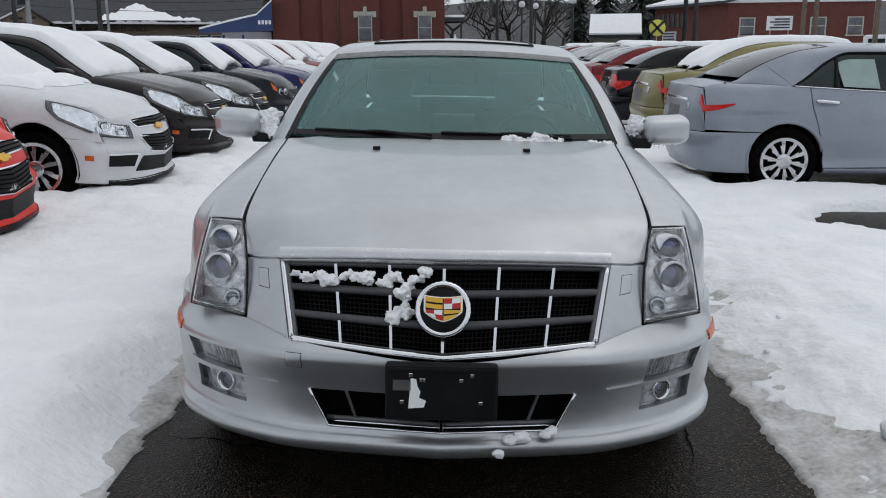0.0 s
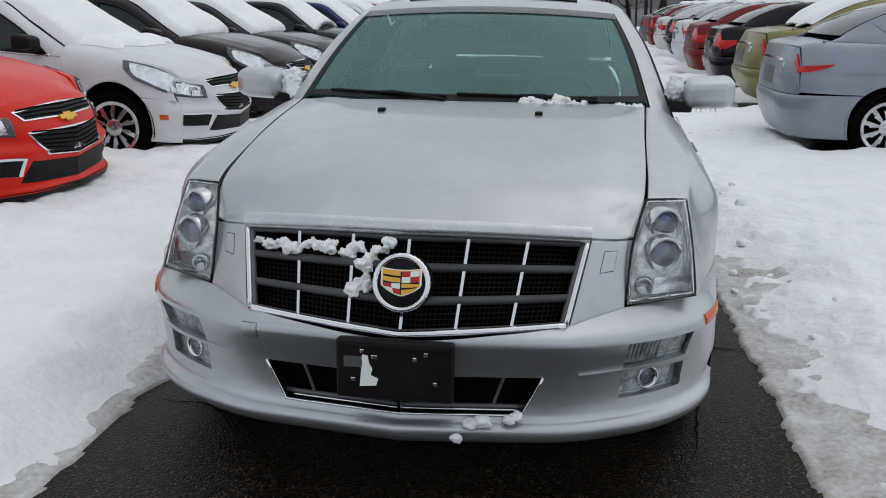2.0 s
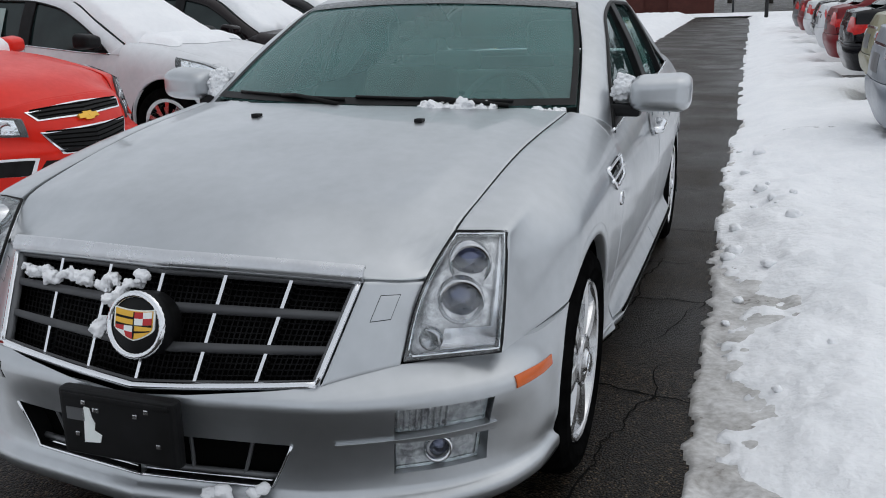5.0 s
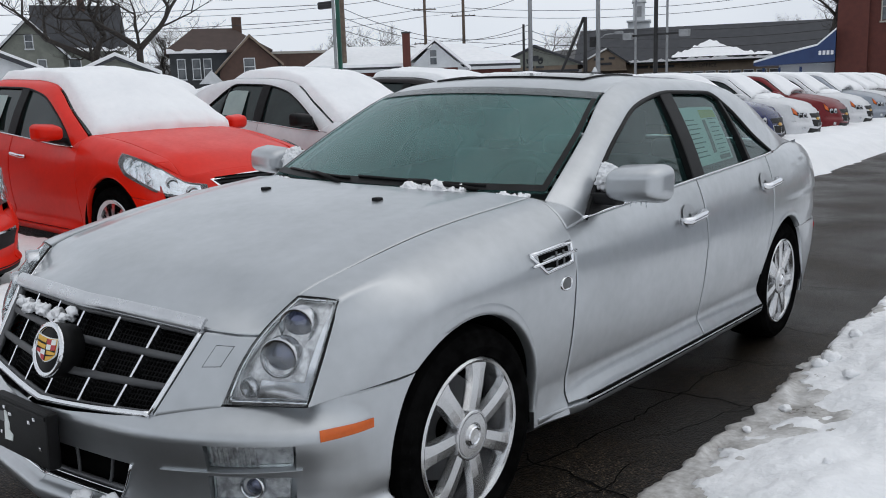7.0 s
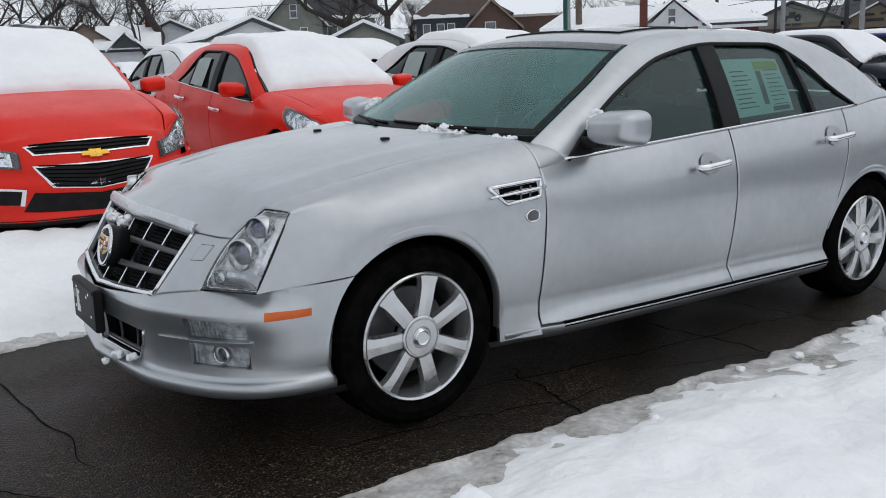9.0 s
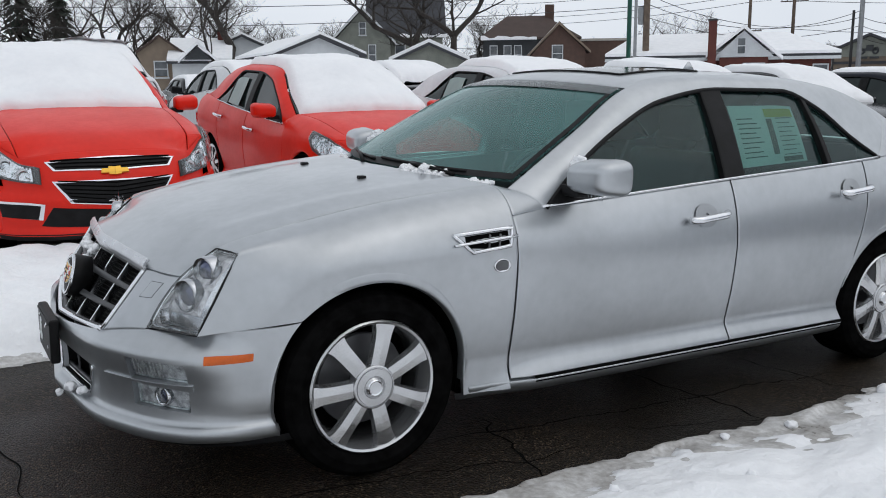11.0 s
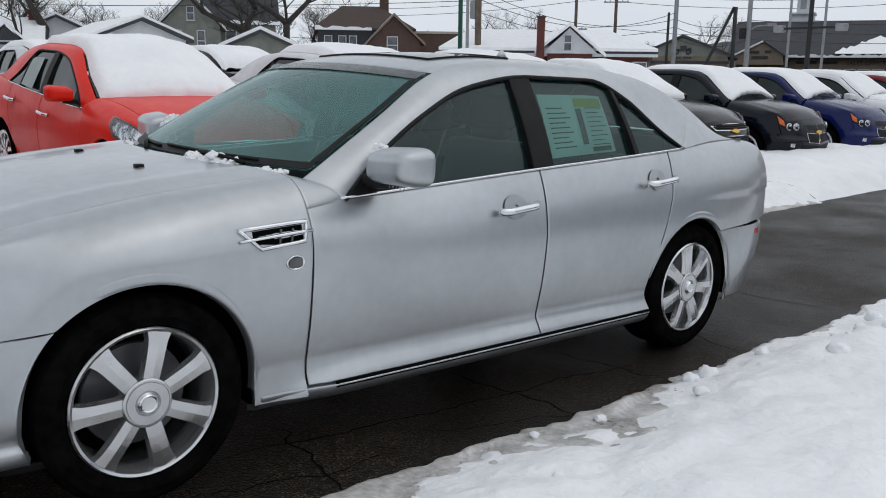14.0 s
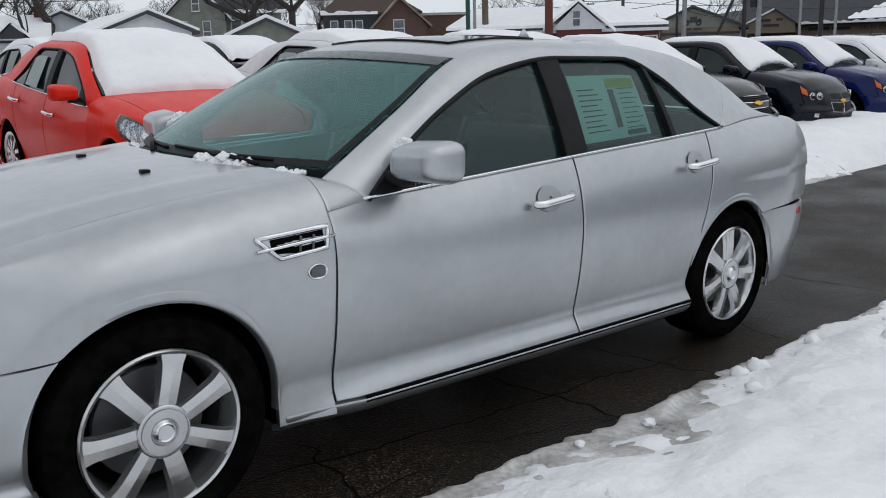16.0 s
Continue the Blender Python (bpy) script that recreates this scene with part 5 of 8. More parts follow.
        P = sample(lens, *np.meshgrid(np.linspace(0.86, 0.97, 4), np.linspace(0.1, 0.95, 12), indexing="ij")) + np.array([-0.005, 0.02, 0])
        shell("lamp_bezel", P * mir, REFLECTOR, hl, 0.01, side < 0, roll=0)
    # fender vent and side badge
    for side in (1, -1):
        mir = np.array([side, 1, 1])
        fx = lambda y, z: 0.913 if z < 0.745 else float(FENDER_XS(y) + (F_W(y) - FENDER_XS(y)) * math.sqrt(max(0, 1 - ((z - 0.745) / (FENDER_ZS(y) - 0.745)) ** 2)))
        quadv = [(0.305, 0.846), (0.556, 0.862), (0.542, 0.797), (0.378, 0.783)]
        pts = []
        for a, b in zip(quadv, quadv[1:] + quadv[:1]):
            for k in np.linspace(0, 1, 6)[:-1]:
                y, z = a[0] + (b[0] - a[0]) * k, a[1] + (b[1] - a[1]) * k
                pts.append((fx(y, z) + 0.003, y, z))
        pts.append(pts[0])
        vent = bar("fender_vent", np.array(pts) * mir, 0.008, CHROME, car, 6, "chrome fender vent")
        P = np.array([[(fx(y_, z_) + 0.001, y_, z_) for z_ in (0.800 - 0.014 * min(1, k * 2) + 0.013 * k, 0.840 + 0.012 * k)] for k in np.linspace(0, 1, 8) for y_ in [0.352 + 0.186 * k]])
        # a flat near-black patch paints the shade inside the vent
        shell("vent_mouth", P * mir, GAP, vent, 0.004, side < 0, roll=0)
        for k0 in (0.0,):
            bb = [(fx(y, 0.812 + 0.075 * (y - 0.30)) + 0.008, y, 0.812 + 0.075 * (y - 0.30)) for y in np.linspace(0.302, 0.574, 8)]
            bar("vent_bar", np.array(bb) * mir, 0.006, CHROME, vent)
        for y in (0.455, 0.50):
            bar("vent_fin", np.array([(fx(y, 0.787) + 0.003, y - 0.01, 0.788), (fx(y, 0.84) + 0.003, y + 0.002, 0.842)]) * mir, 0.004, GREYPL, vent)
        v, f = lathe([(0.0, 0.006), (0.8, 0.006), (0.86, 0.010), (0.97, 0.008), (1.0, -0.004)], 32)
        bdg = add("side_badge", [(a * side, b * 0.038, c * 0.026) for a, b, c in v], f if side > 0 else [q[::-1] for q in f], CHROME, car, "oval chrome side badge")
        bdg.location = (0.917 * side, 0.506, 0.727)
        part("badge_field", box(min(0.006 * side, 0.0075 * side), max(0.006 * side, 0.0075 * side), -0.026, 0.026, -0.017, 0.017, 0.0), GREYPL, bdg)
    # washer jets, wipers, sunroof, aerial, inside mirror
    for x in (0.304, -0.29):
        p = hood_point(np.array(x / 0.685), np.array(0.81))
        part("washer_jet", box(x - 0.014, x + 0.014, p[1] - 0.02, p[1] + 0.012, p[2] - 0.004, p[2] + 0.010, 0.004), BLACK, hood)
    for x0, x1 in ((0.52, -0.04), (-0.08, -0.60)):
        pts = []
        for k in np.linspace(0, 1, 12):
            x = x0 + (x1 - x0) * k
            s_ = x / 0.72
            p = top_point(np.array(0.030 + 0.010 * k * (1 - k * 0.3)), np.array(s_))
            pts.append((x, p[1] - 0.010, p[2] + 0.006))
        w = bar("wiper", pts, 0.0065, BLACK, car)
        bar("wiper_arm", [(x0, pts[0][1] - 0.06, pts[0][2] - 0.01), (x0 * 0.6 + x1 * 0.4, pts[5][1] - 0.02, pts[5][2] + 0.004), pts[6]], 0.009, BLACK, w)
    s_ = np.linspace(-0.72, 0.72, 15)[:, None]
    sun_u = np.linspace(0.42, 0.60, 10)[None, :]
    P = top_point(sun_u, s_)
    loop = np.concatenate([P[:, 0], P[-1, 1:], P[-2::-1, -1], P[0, -2::-1]])
    shell("sunroof", P + np.array([0, 0, 0.003]), DARKGLASS, car, 0.004, False)
    bar("sunroof_seal", loop + np.array([0, 0, 0.003]), 0.006, BLACK, car)
    p = top_point(np.array(0.70), np.array(0.0))
    fin = bmesh.new()
    bmesh.ops.create_cone(fin, segments=14, radius1=0.035, radius2=0.006, depth=0.05, cap_ends=True)
    bmesh.ops.scale(fin, verts=fin.verts, vec=(0.5, 1.4, 1))
    bmesh.ops.translate(fin, verts=fin.verts, vec=(0, p[1], p[2] + 0.022))
    part("roof_aerial", fin, SILVER, car, smooth=True)
    p = top_point(np.array(0.26), np.array(0.0))
    im = part("inside_mirror", box(-0.12, 0.12, p[1] + 0.05, p[1] + 0.09, p[2] - 0.10, p[2] - 0.03, 0.02, 3), DASH, car, smooth=True)
    part("mirror_stalk", box(-0.02, 0.02, p[1] + 0.0, p[1] + 0.06, p[2] - 0.06, p[2] - 0.01), DASH, im)
    # black border printed on the windscreen
    for s0, s1, u0, u1 in ((-0.985, 0.985, 0.292, 0.325), (-0.985, -0.955, 0.02, 0.30), (0.955, 0.985, 0.02, 0.30), (-0.985, 0.985, 0.02, 0.036)):
        P = top_point(np.linspace(u0, u1, 8)[None, :], np.linspace(s0, s1, 16)[:, None]) - np.array([0, 0.002, -0.005])
        shell("screen_border", P, SHADE if s1 - s0 > 1 and u0 > 0.1 else BLACK, car, 0, roll=0)
    for x in (0.885, -0.885):
        for y in (0.0, AXLE):
            add_wheel(car, x, y, HUB, "seven", -0.2 + (0.3 if y else 0))
    return car


BUCKET = mat("bright_reflector", (0.95, 0.96, 0.97), (0.80, 0.81, 0.83), rough=0.10, metal=1.0, scale=16, detail=3, bump=0.7, bscale=16, bdist=0.02)
# half-diffuse white with grey patches: the silvering's bright reflections painted into the colour
SILVERED = mat("whitened_reflector", (0.93, 0.94, 0.95), (0.42, 0.42, 0.43), rough=0.25, metal=0.35, scale=45, detail=3, bump=0.6, bscale=50, bdist=0.01)
PROJ = mat("projector_glass", (0.11, 0.13, 0.22), (0.06, 0.07, 0.13), rough=0.08, metal=0.6, scale=20, coat=1.0)
SHADE = mat("shade_band", (0.045, 0.062, 0.066), (0.028, 0.038, 0.040), rough=0.2, scale=14, coat=0.15, bump=0.3, bscale=160)
hero = build_hero()
HERO_POSE = pose(0, 0, 0, 0, 1.2, 0) @ pose(0, 0, 0, -1.62, 0, -0.7)
hero.matrix_basis = HERO_POSE


# ---- the ground ----
def lie(x, y):
    """The height of the ground: it falls a little to the right across the drive, and beside and behind the car."""
    left = 0.04 * np.clip(-2.0 - x, 0.0, 8.5) * (1 - smooth01(7.0, 13.0, y))
    return left - 0.021 * np.clip(x, -1.8, 6.0) - 0.084 * smooth01(-0.4, 3.2, y) * (1 - smooth01(1.7, 3.0, x))


def heightfield(name, xs, ys, h, material, label, category, kind="structure"):
    X, Y = np.meshgrid(xs, ys, indexing="ij")
    P = np.stack([X, Y, h(X, Y)], -1)
    ob = shell(name, P, material, None, 0, roll=0)
    return tagged(ob, label, category, kind=kind)


gx = np.concatenate([np.linspace(-900, -40, 12), np.linspace(-30, -4, 14), np.linspace(-3.5, 3.5, 30), np.linspace(4, 30, 14), np.linspace(40, 900, 12)])
gy = np.concatenate([np.linspace(-600, -20, 10), np.linspace(-15, -4, 6), np.linspace(-3, 6, 37), np.linspace(7, 60, 28), np.linspace(80, 1500, 14)])
ground = heightfield("ground", gx, gy, lambda x, y: lie(x, y), ASPHALT, "wet dark cracked asphalt with coarse gravel", "asphalt")


# ---- the other parked cars ----
LAMPDARK = mat("lamp_bezel_dark", (0.06, 0.06, 0.062), (0.10, 0.10, 0.10), rough=0.3, metal=0.5, scale=14)


def stretch(front, axle, back, cowl, roof0, roof1, wide, tall, nose=0.0):
    """A change of proportions from the saloon above: new places along the car, new width and height."""
    a = [-0.905, -0.38, 0.38, 0.64, 1.5, 2.3, AXLE - 0.38, AXLE + 0.38, 4.05]
    b = [front, -0.38, 0.38, cowl, roof0, roof1, axle - 0.38, axle + 0.38, back]

    def warp(P):
        P = np.asarray(P, float)
        z = P[:, 2]
        zz = np.where(z < 0.75, z, 0.75 + (z - 0.75) * tall)
        zz = zz + nose * smooth01(0.45, 0.85, z) * (1 - smooth01(0.1, 1.2, P[:, 1]))
        return np.stack([P[:, 0] * wide, np.interp(P[:, 1], a, b), zz], -1)
    warp.axle = axle
    return warp


COMPACT = stretch(-0.88, 2.685, 3.70, 0.50, 1.28, 2.08, 0.965, 1.04, 0.055)
SMALL = stretch(-0.80, 2.525, 3.50, 0.36, 1.05, 1.95, 0.93, 1.12, 0.06)
MIDSIZE = stretch(-0.93, 2.83, 3.74, 0.52, 1.35, 2.2, 0.99, 1.0)
LARGE = stretch(-0.95, 2.87, 4.1, 0.60, 1.42, 2.25, 1.03, 1.08)
TALL = stretch(-0.88, 2.75, 3.72, 0.50, 1.25, 2.6, 1.0, 1.36)


def lot_car(name, label, paint_, warp, face, place, snow=None, wheels="ten", hood_snow=False, sheet=False, group="parked cars", trims=CHROME, lamp="side"):
    """One parked car, built nose first; face: 'split' or 'twin' front."""
    car = thing(name, label, "car", place, group)
    flank(car, paint_, warp, paint_ if trims is BLACK else CHROME, False)
    greenhouse(car, paint_, DARKGLASS, DARKGLASS, warp, trims)
    mirrors(car, BLACK if warp is COMPACT and paint_ is PAINTS["white"] else paint_, warp)
    tail(car, paint_, warp, lamp)
    arch_liners(car, warp, warp.axle)
    w = 0.78 * float(warp(np.array([[1.0, 0, 0]]))[0][0])
    # near-black boxes fill the body with painted shade
    part("underbody", box(-w, w, 0.42, warp.axle - 0.42, 0.20, 0.9), GAP, car)
    part("front_underbody", box(-0.55, 0.55, -0.55, 0.42, 0.22, 0.68), GAP, car)
    part("rear_underbody", box(-0.58, 0.58, warp.axle - 0.42, warp.axle + 0.7, 0.26, 0.88), GAP, car)
    s, r = np.linspace(-1, 1, 25)[:, None], np.concatenate([[0, 0.02, 0.05], np.linspace(0.1, 1, 12)])[None, :]
    shell("hood", hood_point(s, r), paint_, car, 0.018, False, warp)
    q1 = 0.72
    q = np.linspace(0, q1, 22)
    B = bumper_point(q[:, None], 0.185 + (NOSE_TOP(q) - 0.185)[:, None] * np.linspace(0, 1, 12)[None, :])
    ss = np.minimum(PLAN_X(q) / 0.655, 1.0)
    top = hood_point(ss, np.zeros(22))
    k = np.clip((PLAN_X(q) - 0.655) / (PLAN_X(q1) - 0.655), 0, 1)[:, None]
    top = top * (1 - k) + np.array([0.776, -0.436, 0.815]) * k
    N = ruled(B[:, -1], top, 10)
    N = N + np.array([0, -0.035, 0]) * (np.sin(np.linspace(0, math.pi, 10))[None, :, None]) * (1 - np.linspace(0, 1, 22)[:, None, None] ** 3)
    CF = np.concatenate([B, N[:, 1:]], 1)
    shell("front_fascia", CF, paint_, car, 0.016, False, warp, both=True)
    ear = quad_patch((0.630, -0.557, 0.726), (0.779, -0.437, 0.816), (0.657, -0.469, 0.823), (0.643, -0.512, 0.775), 8, 6, (0.0, -0.006, 0.006))
    shell("headlamp_top", ear, paint_, car, 0.01, False, warp, both=True)
    qs = np.linspace(q1, 1.0, 12)
    BC = bumper_point(qs[:, None], 0.185 + (NOSE_TOP(qs) - 0.185)[:, None] * np.linspace(0, 1, 10)[None, :])
    shell("bumper_corner", BC, paint_, car, 0.016, False, warp, both=True)

    def on(nm, quad, m_, proud, **kw):
        return plate_on(nm, CF, quad, m_, car, proud, warp=warp, **kw)
    on("lower_intake", [(0, 0.14), (0.62, 0.17), (0.50, 0.40), (0, 0.385)], BLACK, 0.005)
    on("valance", [(0, 0.0), (1.0, 0.0), (1.0, 0.06), (0, 0.075)], BLACK, 0.006, n=24, m=3)
    if face == "split":
        for nm, quad in (("upper_grille", [(0, 0.81), (0.48, 0.805), (0.55, 0.91), (0, 0.945)]), ("lower_grille", [(0, 0.45), (0.36, 0.46), (0.50, 0.69), (0, 0.73)])):
            on(nm + "_frame", quad, CHROME, 0.008, n=12)
            c = np.array(quad)
            q2 = [(0, c[0][1] + 0.014), (c[1][0] - 0.02, c[1][1] + 0.014), (c[2][0] - 0.03, c[2][1] - 0.016), (0, c[3][1] - 0.014)]
            on(nm, q2, BLACK, 0.011, n=12)
            rows = 3 if nm == "upper_grille" else 6
            for i in range(rows):
                f0, f1 = (i + 0.35) / rows, (i + 0.65) / rows
                e = lambda f: q2[1][0] + (q2[2][0] - q2[1][0]) * f - 0.012
                z = lambda f: q2[0][1] + (q2[3][1] - q2[0][1]) * f
                on("grille_slat", [(0, z(f0)), (e(f0), z(f0)), (e(f1), z(f1)), (0, z(f1))], GAP, 0.016, n=8, m=2, depth=0.01)
        FG = fender_grid()

        def lamp_skin(inner, tip, lo, hi, proud):
            """One swept lamp that runs from the fascia round on to the fender."""
            n0, n1 = 10, 7
            cols = []
            for c_ in range(n0):
                f = c_ / (n0 - 1)
                kk = np.linspace(lo[0] + (lo[1] - lo[0]) * f, hi[0] + (hi[1] - hi[0]) * f, 7)
                cols.append(sample(CF, np.full(7, inner + (1.0 - inner) * f), 0.55 + 0.45 * kk))
            for c_ in range(1, n1):
                f = c_ / (n1 - 1)
                kk = np.linspace(lo[1] + (lo[2] - lo[1]) * f, hi[1] + (hi[2] - hi[1]) * f, 7)
                t_ = 1.67 * kk - 1
                cols.append(sample(FG, np.full(7, 0.012 + (tip - 0.012) * f), np.interp(t_, ROWS_T, np.arange(len(ROWS_T))) / (len(ROWS_T) - 1)))
            P = np.stack(cols)
            P[n0 - 1] = P[n0 - 1] + np.array([0.012, -0.010, 0.0])
            return P + normals(P) * proud
        lamp = shell("headlamp", lamp_skin(0.60, 0.24, (0.18, 0.16, 0.74), (0.66, 0.93, 0.92), 0.013), LAMPDARK, car, 0.02, False, warp, "swept clear headlamp", both=True)
        shell("lamp_reflector", lamp_skin(0.665, 0.17, (0.24, 0.24, 0.70), (0.63, 0.87, 0.87), 0.017), BUCKET, car, 0.004, False, warp, both=True, roll=0)
        shell("headlamp_lens", lamp_skin(0.605, 0.235, (0.19, 0.18, 0.74), (0.65, 0.92, 0.91), 0.025), CLEARLENS, car, 0, False, warp, both=True, roll=0)
        for uu in (0.76, 0.92):
            p = warp(sample(CF, np.array([uu, uu]), np.array([0.76, 0.76]) + 0.05 * (uu > 0.8)))[0]
            for side in (1, -1):
                v, f = lathe([(0.0, 0.004), (0.02, 0.0), (0.034, -0.006), (0.042, -0.010), (0.046, 0.004)], 20, axis=1)
                o = add("lamp_ring", v, f, REFLECTOR, car)
                o.matrix_basis = Matrix.Translation((p[0] * side, p[1] - 0.02, p[2])) @ Matrix.Rotation(radians(28) * side, 4, "Z")
        on("fog_bezel", [(0.60, 0.24), (0.97, 0.26), (0.97, 0.43), (0.56, 0.43)], CHROME, 0.006)
        on("fog_recess", [(0.64, 0.245), (0.975, 0.262), (0.975, 0.405), (0.60, 0.405)], BLACK, 0.010)
        on("badge", [(0, 0.765), (0.05, 0.765), (0.05, 0.835), (0, 0.835)], GOLD, 0.02, n=4, m=4)
        on("badge_arm", [(0, 0.782), (0.115, 0.775), (0.105, 0.815), (0, 0.818)], GOLD, 0.021, n=4, m=3)
    else:
        for nm, quad in (("upper_grille", [(0, 0.73), (0.36, 0.73), (0.40, 0.86), (0, 0.86)]), ("lower_grille", [(0, 0.46), (0.34, 0.46), (0.38, 0.68), (0, 0.68)])):
            on(nm + "_frame", quad, CHROME if nm == "lower_grille" else GREYPL, 0.008, n=10)
            on(nm, quad, BLACK, 0.012, n=10, shrink=0.08)
        on("badge", [(0, 0.67), (0.05, 0.67), (0.05, 0.745), (0, 0.745)], GOLD, 0.02, n=4, m=4)
        on("badge_arm", [(0, 0.69), (0.11, 0.685), (0.10, 0.725), (0, 0.73)], GOLD, 0.021, n=4, m=3)
        on("headlamp_frame", [(0.54, 0.72), (1.0, 0.76), (1.0, 0.97), (0.58, 0.90)], BLACK, 0.006)
        on("amber_lamp", [(0.86, 0.77), (0.99, 0.785), (0.99, 0.96), (0.84, 0.94)], AMBER, 0.012)
        for uu in (0.645, 0.775):
            c = sample(CF, np.array([uu, uu + 0.02]), np.array([0.82, 0.82]))
            p = warp(c)[0]
            for side in (1, -1):
                v, f = lathe([(0.0, 0.006), (0.025, 0.0), (0.042, -0.01), (0.052, -0.014), (0.056, 0.004)], 24, axis=1)
                o = add("round_headlamp", v, f, REFLECTOR, car)
                o.matrix_basis = Matrix.Translation((p[0] * side, p[1] - 0.012, p[2])) @ Matrix.Rotation(radians(20) * side, 4, "Z")
        on("fog_lamp", [(0.70, 0.31), (0.80, 0.32), (0.80, 0.40), (0.70, 0.40)], REFLECTOR, 0.01, n=5, m=4)
    if face == "split":
        plate_on("side_marker", BC, [(0.40, 0.60), (0.62, 0.60), (0.62, 0.71), (0.40, 0.71)], AMBER if paint_ is not PAINTS["red"] else paint_, car, 0.006, n=5, m=3, warp=warp, label="small side marker lamp")
    kx = float(warp(np.array([[0.885, 0, 0]]))[0][0])
    for x in (kx, -kx):
        for y in (0.0, warp.axle):
            add_wheel(car, x, y, HUB, wheels, 0.2 + 0.7 * y)
    if snow:
        roof_snow(car, warp, *snow)
    if hood_snow:
        hs = np.linspace(-0.93, 0.93, 26)
        hr = np.linspace(0, 1, 14)
        r0 = 0.62 + 0.10 * np.array([noise.noise((a * 4, 2.0, place.translation.y)) for a in hs])
        P = hood_point(hs[:, None], r0[:, None] + (1.0 - r0)[:, None] * hr[None, :])
        P = warp(P.reshape(-1, 3)).reshape(P.shape)
        h = 0.05 * np.sqrt(np.clip(np.minimum(hr[None, :] / 0.25, np.minimum(hs + 0.93, 0.93 - hs)[:, None] / 0.12), 0, 1)) + 0.006
        P[..., 2] += h * (1 + 0.3 * np.array([[noise.noise((a * 6, b * 4, 5.0)) for b in hr] for a in hs]))
        shell("hood_snow", P, CAPSNOW, car, 0.02, False, roll=0)
    if sheet:
        for side in (1, -1):
            yy, kk = np.linspace(2.05, 2.4, 6), np.linspace(0.60, 0.76, 6)
            # the sheet lies outside the opaque pane, in the dimmed paper colour
            Q = ruled(np.stack([BELT_XS(yy), yy, BELT(yy) + 0.03], -1), dlo(kk), 6) + np.array([0.004, 0, 0])
            shell("price_sheet", (Q[:, :5])[..., :] * np.array([1, 1, 1]), DIMPAPER, car, 0, False, lambda p, k=side: warp(p) * np.array([k, 1, 1]), roll=0)
    return car


def nose_at(x, y, front, turn=90.0):
    """The place of a car with its nose at x and its middle line at y; it points along +x (turn 90) or -x (-90)."""
    k = 1 if turn > 0 else -1
    z0, z1 = float(lie(x + k * front, y)), float(lie(x + k * (front - 2.7), y))
    return pose(x + k * front, y, z0, math.degrees(math.atan2(z0 - z1, 2.7)) * -1, 0, turn)


def tail_at(x, y, back):
    return pose(x + back, y, float(lie(x + 1.5, y)), 0, 0, 90)


S_ALL = (-0.035, 0.745, 0.085)
S_THIN = (-0.035, 0.745, 0.05)
LEFT = [
    ("red", COMPACT, "split", -3.12, 0.00, "red compact saloon with snow on roof and windscreen", S_ALL + (1,), False, False, "ten"),
    ("red", COMPACT, "split", -2.93, 2.60, "red compact saloon under a thick cap of snow", S_ALL + (2,), False, True, "ten"),
    ("white", COMPACT, "split", -2.74, 5.22, "white compact saloon with snow on hood and windscreen", S_ALL + (3,), True, True, "ten"),
    ("brown", COMPACT, "split", -2.72, 7.62, "dark brown compact saloon with a snowy windscreen", S_ALL + (4,), False, False, "ten"),
    ("black", COMPACT, "split", -2.68, 9.92, "black compact saloon with a snowy windscreen", S_ALL + (5,), False, False, "ten"),
    ("navy", SMALL, "twin", -2.60, 12.20, "dark grey small car with twin round headlamps and snow", S_THIN + (6,), False, False, "ten"),
    ("blue", SMALL, "twin", -2.54, 14.62, "deep blue small car with snow on the windscreen", S_THIN + (7,), False, False, "ten"),
    ("white", SMALL, "twin", -2.50, 17.00, "white small car with snow on hood and windscreen", S_THIN + (8,), True, False, "ten"),
    ("dark_red", SMALL, "twin", -2.50, 19.40, "dark red small car with snow on the windscreen", S_THIN + (9,), False, False, "ten"),
    ("white", SMALL, "twin", -2.50, 21.80, "white small car with snow on hood and windscreen", S_THIN + (10,), True, False, "ten"),
    ("silver", SMALL, "twin", -2.50, 24.20, "silver small car with snow on the windscreen", S_THIN + (11,), False, False, "ten"),
    ("white", COMPACT, "split", -2.60, 26.70, "white compact car under snow", S_ALL + (12,), False, False, "ten"),
    ("black", COMPACT, "split", -2.70, 29.20, "black compact car with a snowy windscreen", S_ALL + (13,), False, False, "ten"),
    ("white", COMPACT, "split", -2.80, 31.70, "white compact car under snow", S_ALL + (14,), False, False, "ten"),
    ("grey", COMPACT, "split", -2.90, 34.20, "grey compact car under snow", S_ALL + (15,), False, False, "ten"),
]
FRONTS = {COMPACT: -0.88, SMALL: -0.80, MIDSIZE: -0.93, LARGE: -0.95, TALL: -0.88}
for colour, warp_, face_, x_, y_, label_, snow_, hs_, sheet_, wh_ in LEFT:
    lot_car("parked_car", label_, PAINTS[colour], warp_, face_, nose_at(x_, y_, FRONTS[warp_]), snow_, wh_, hs_, sheet_, "cars facing the drive", BLACK if warp_ is SMALL else CHROME)

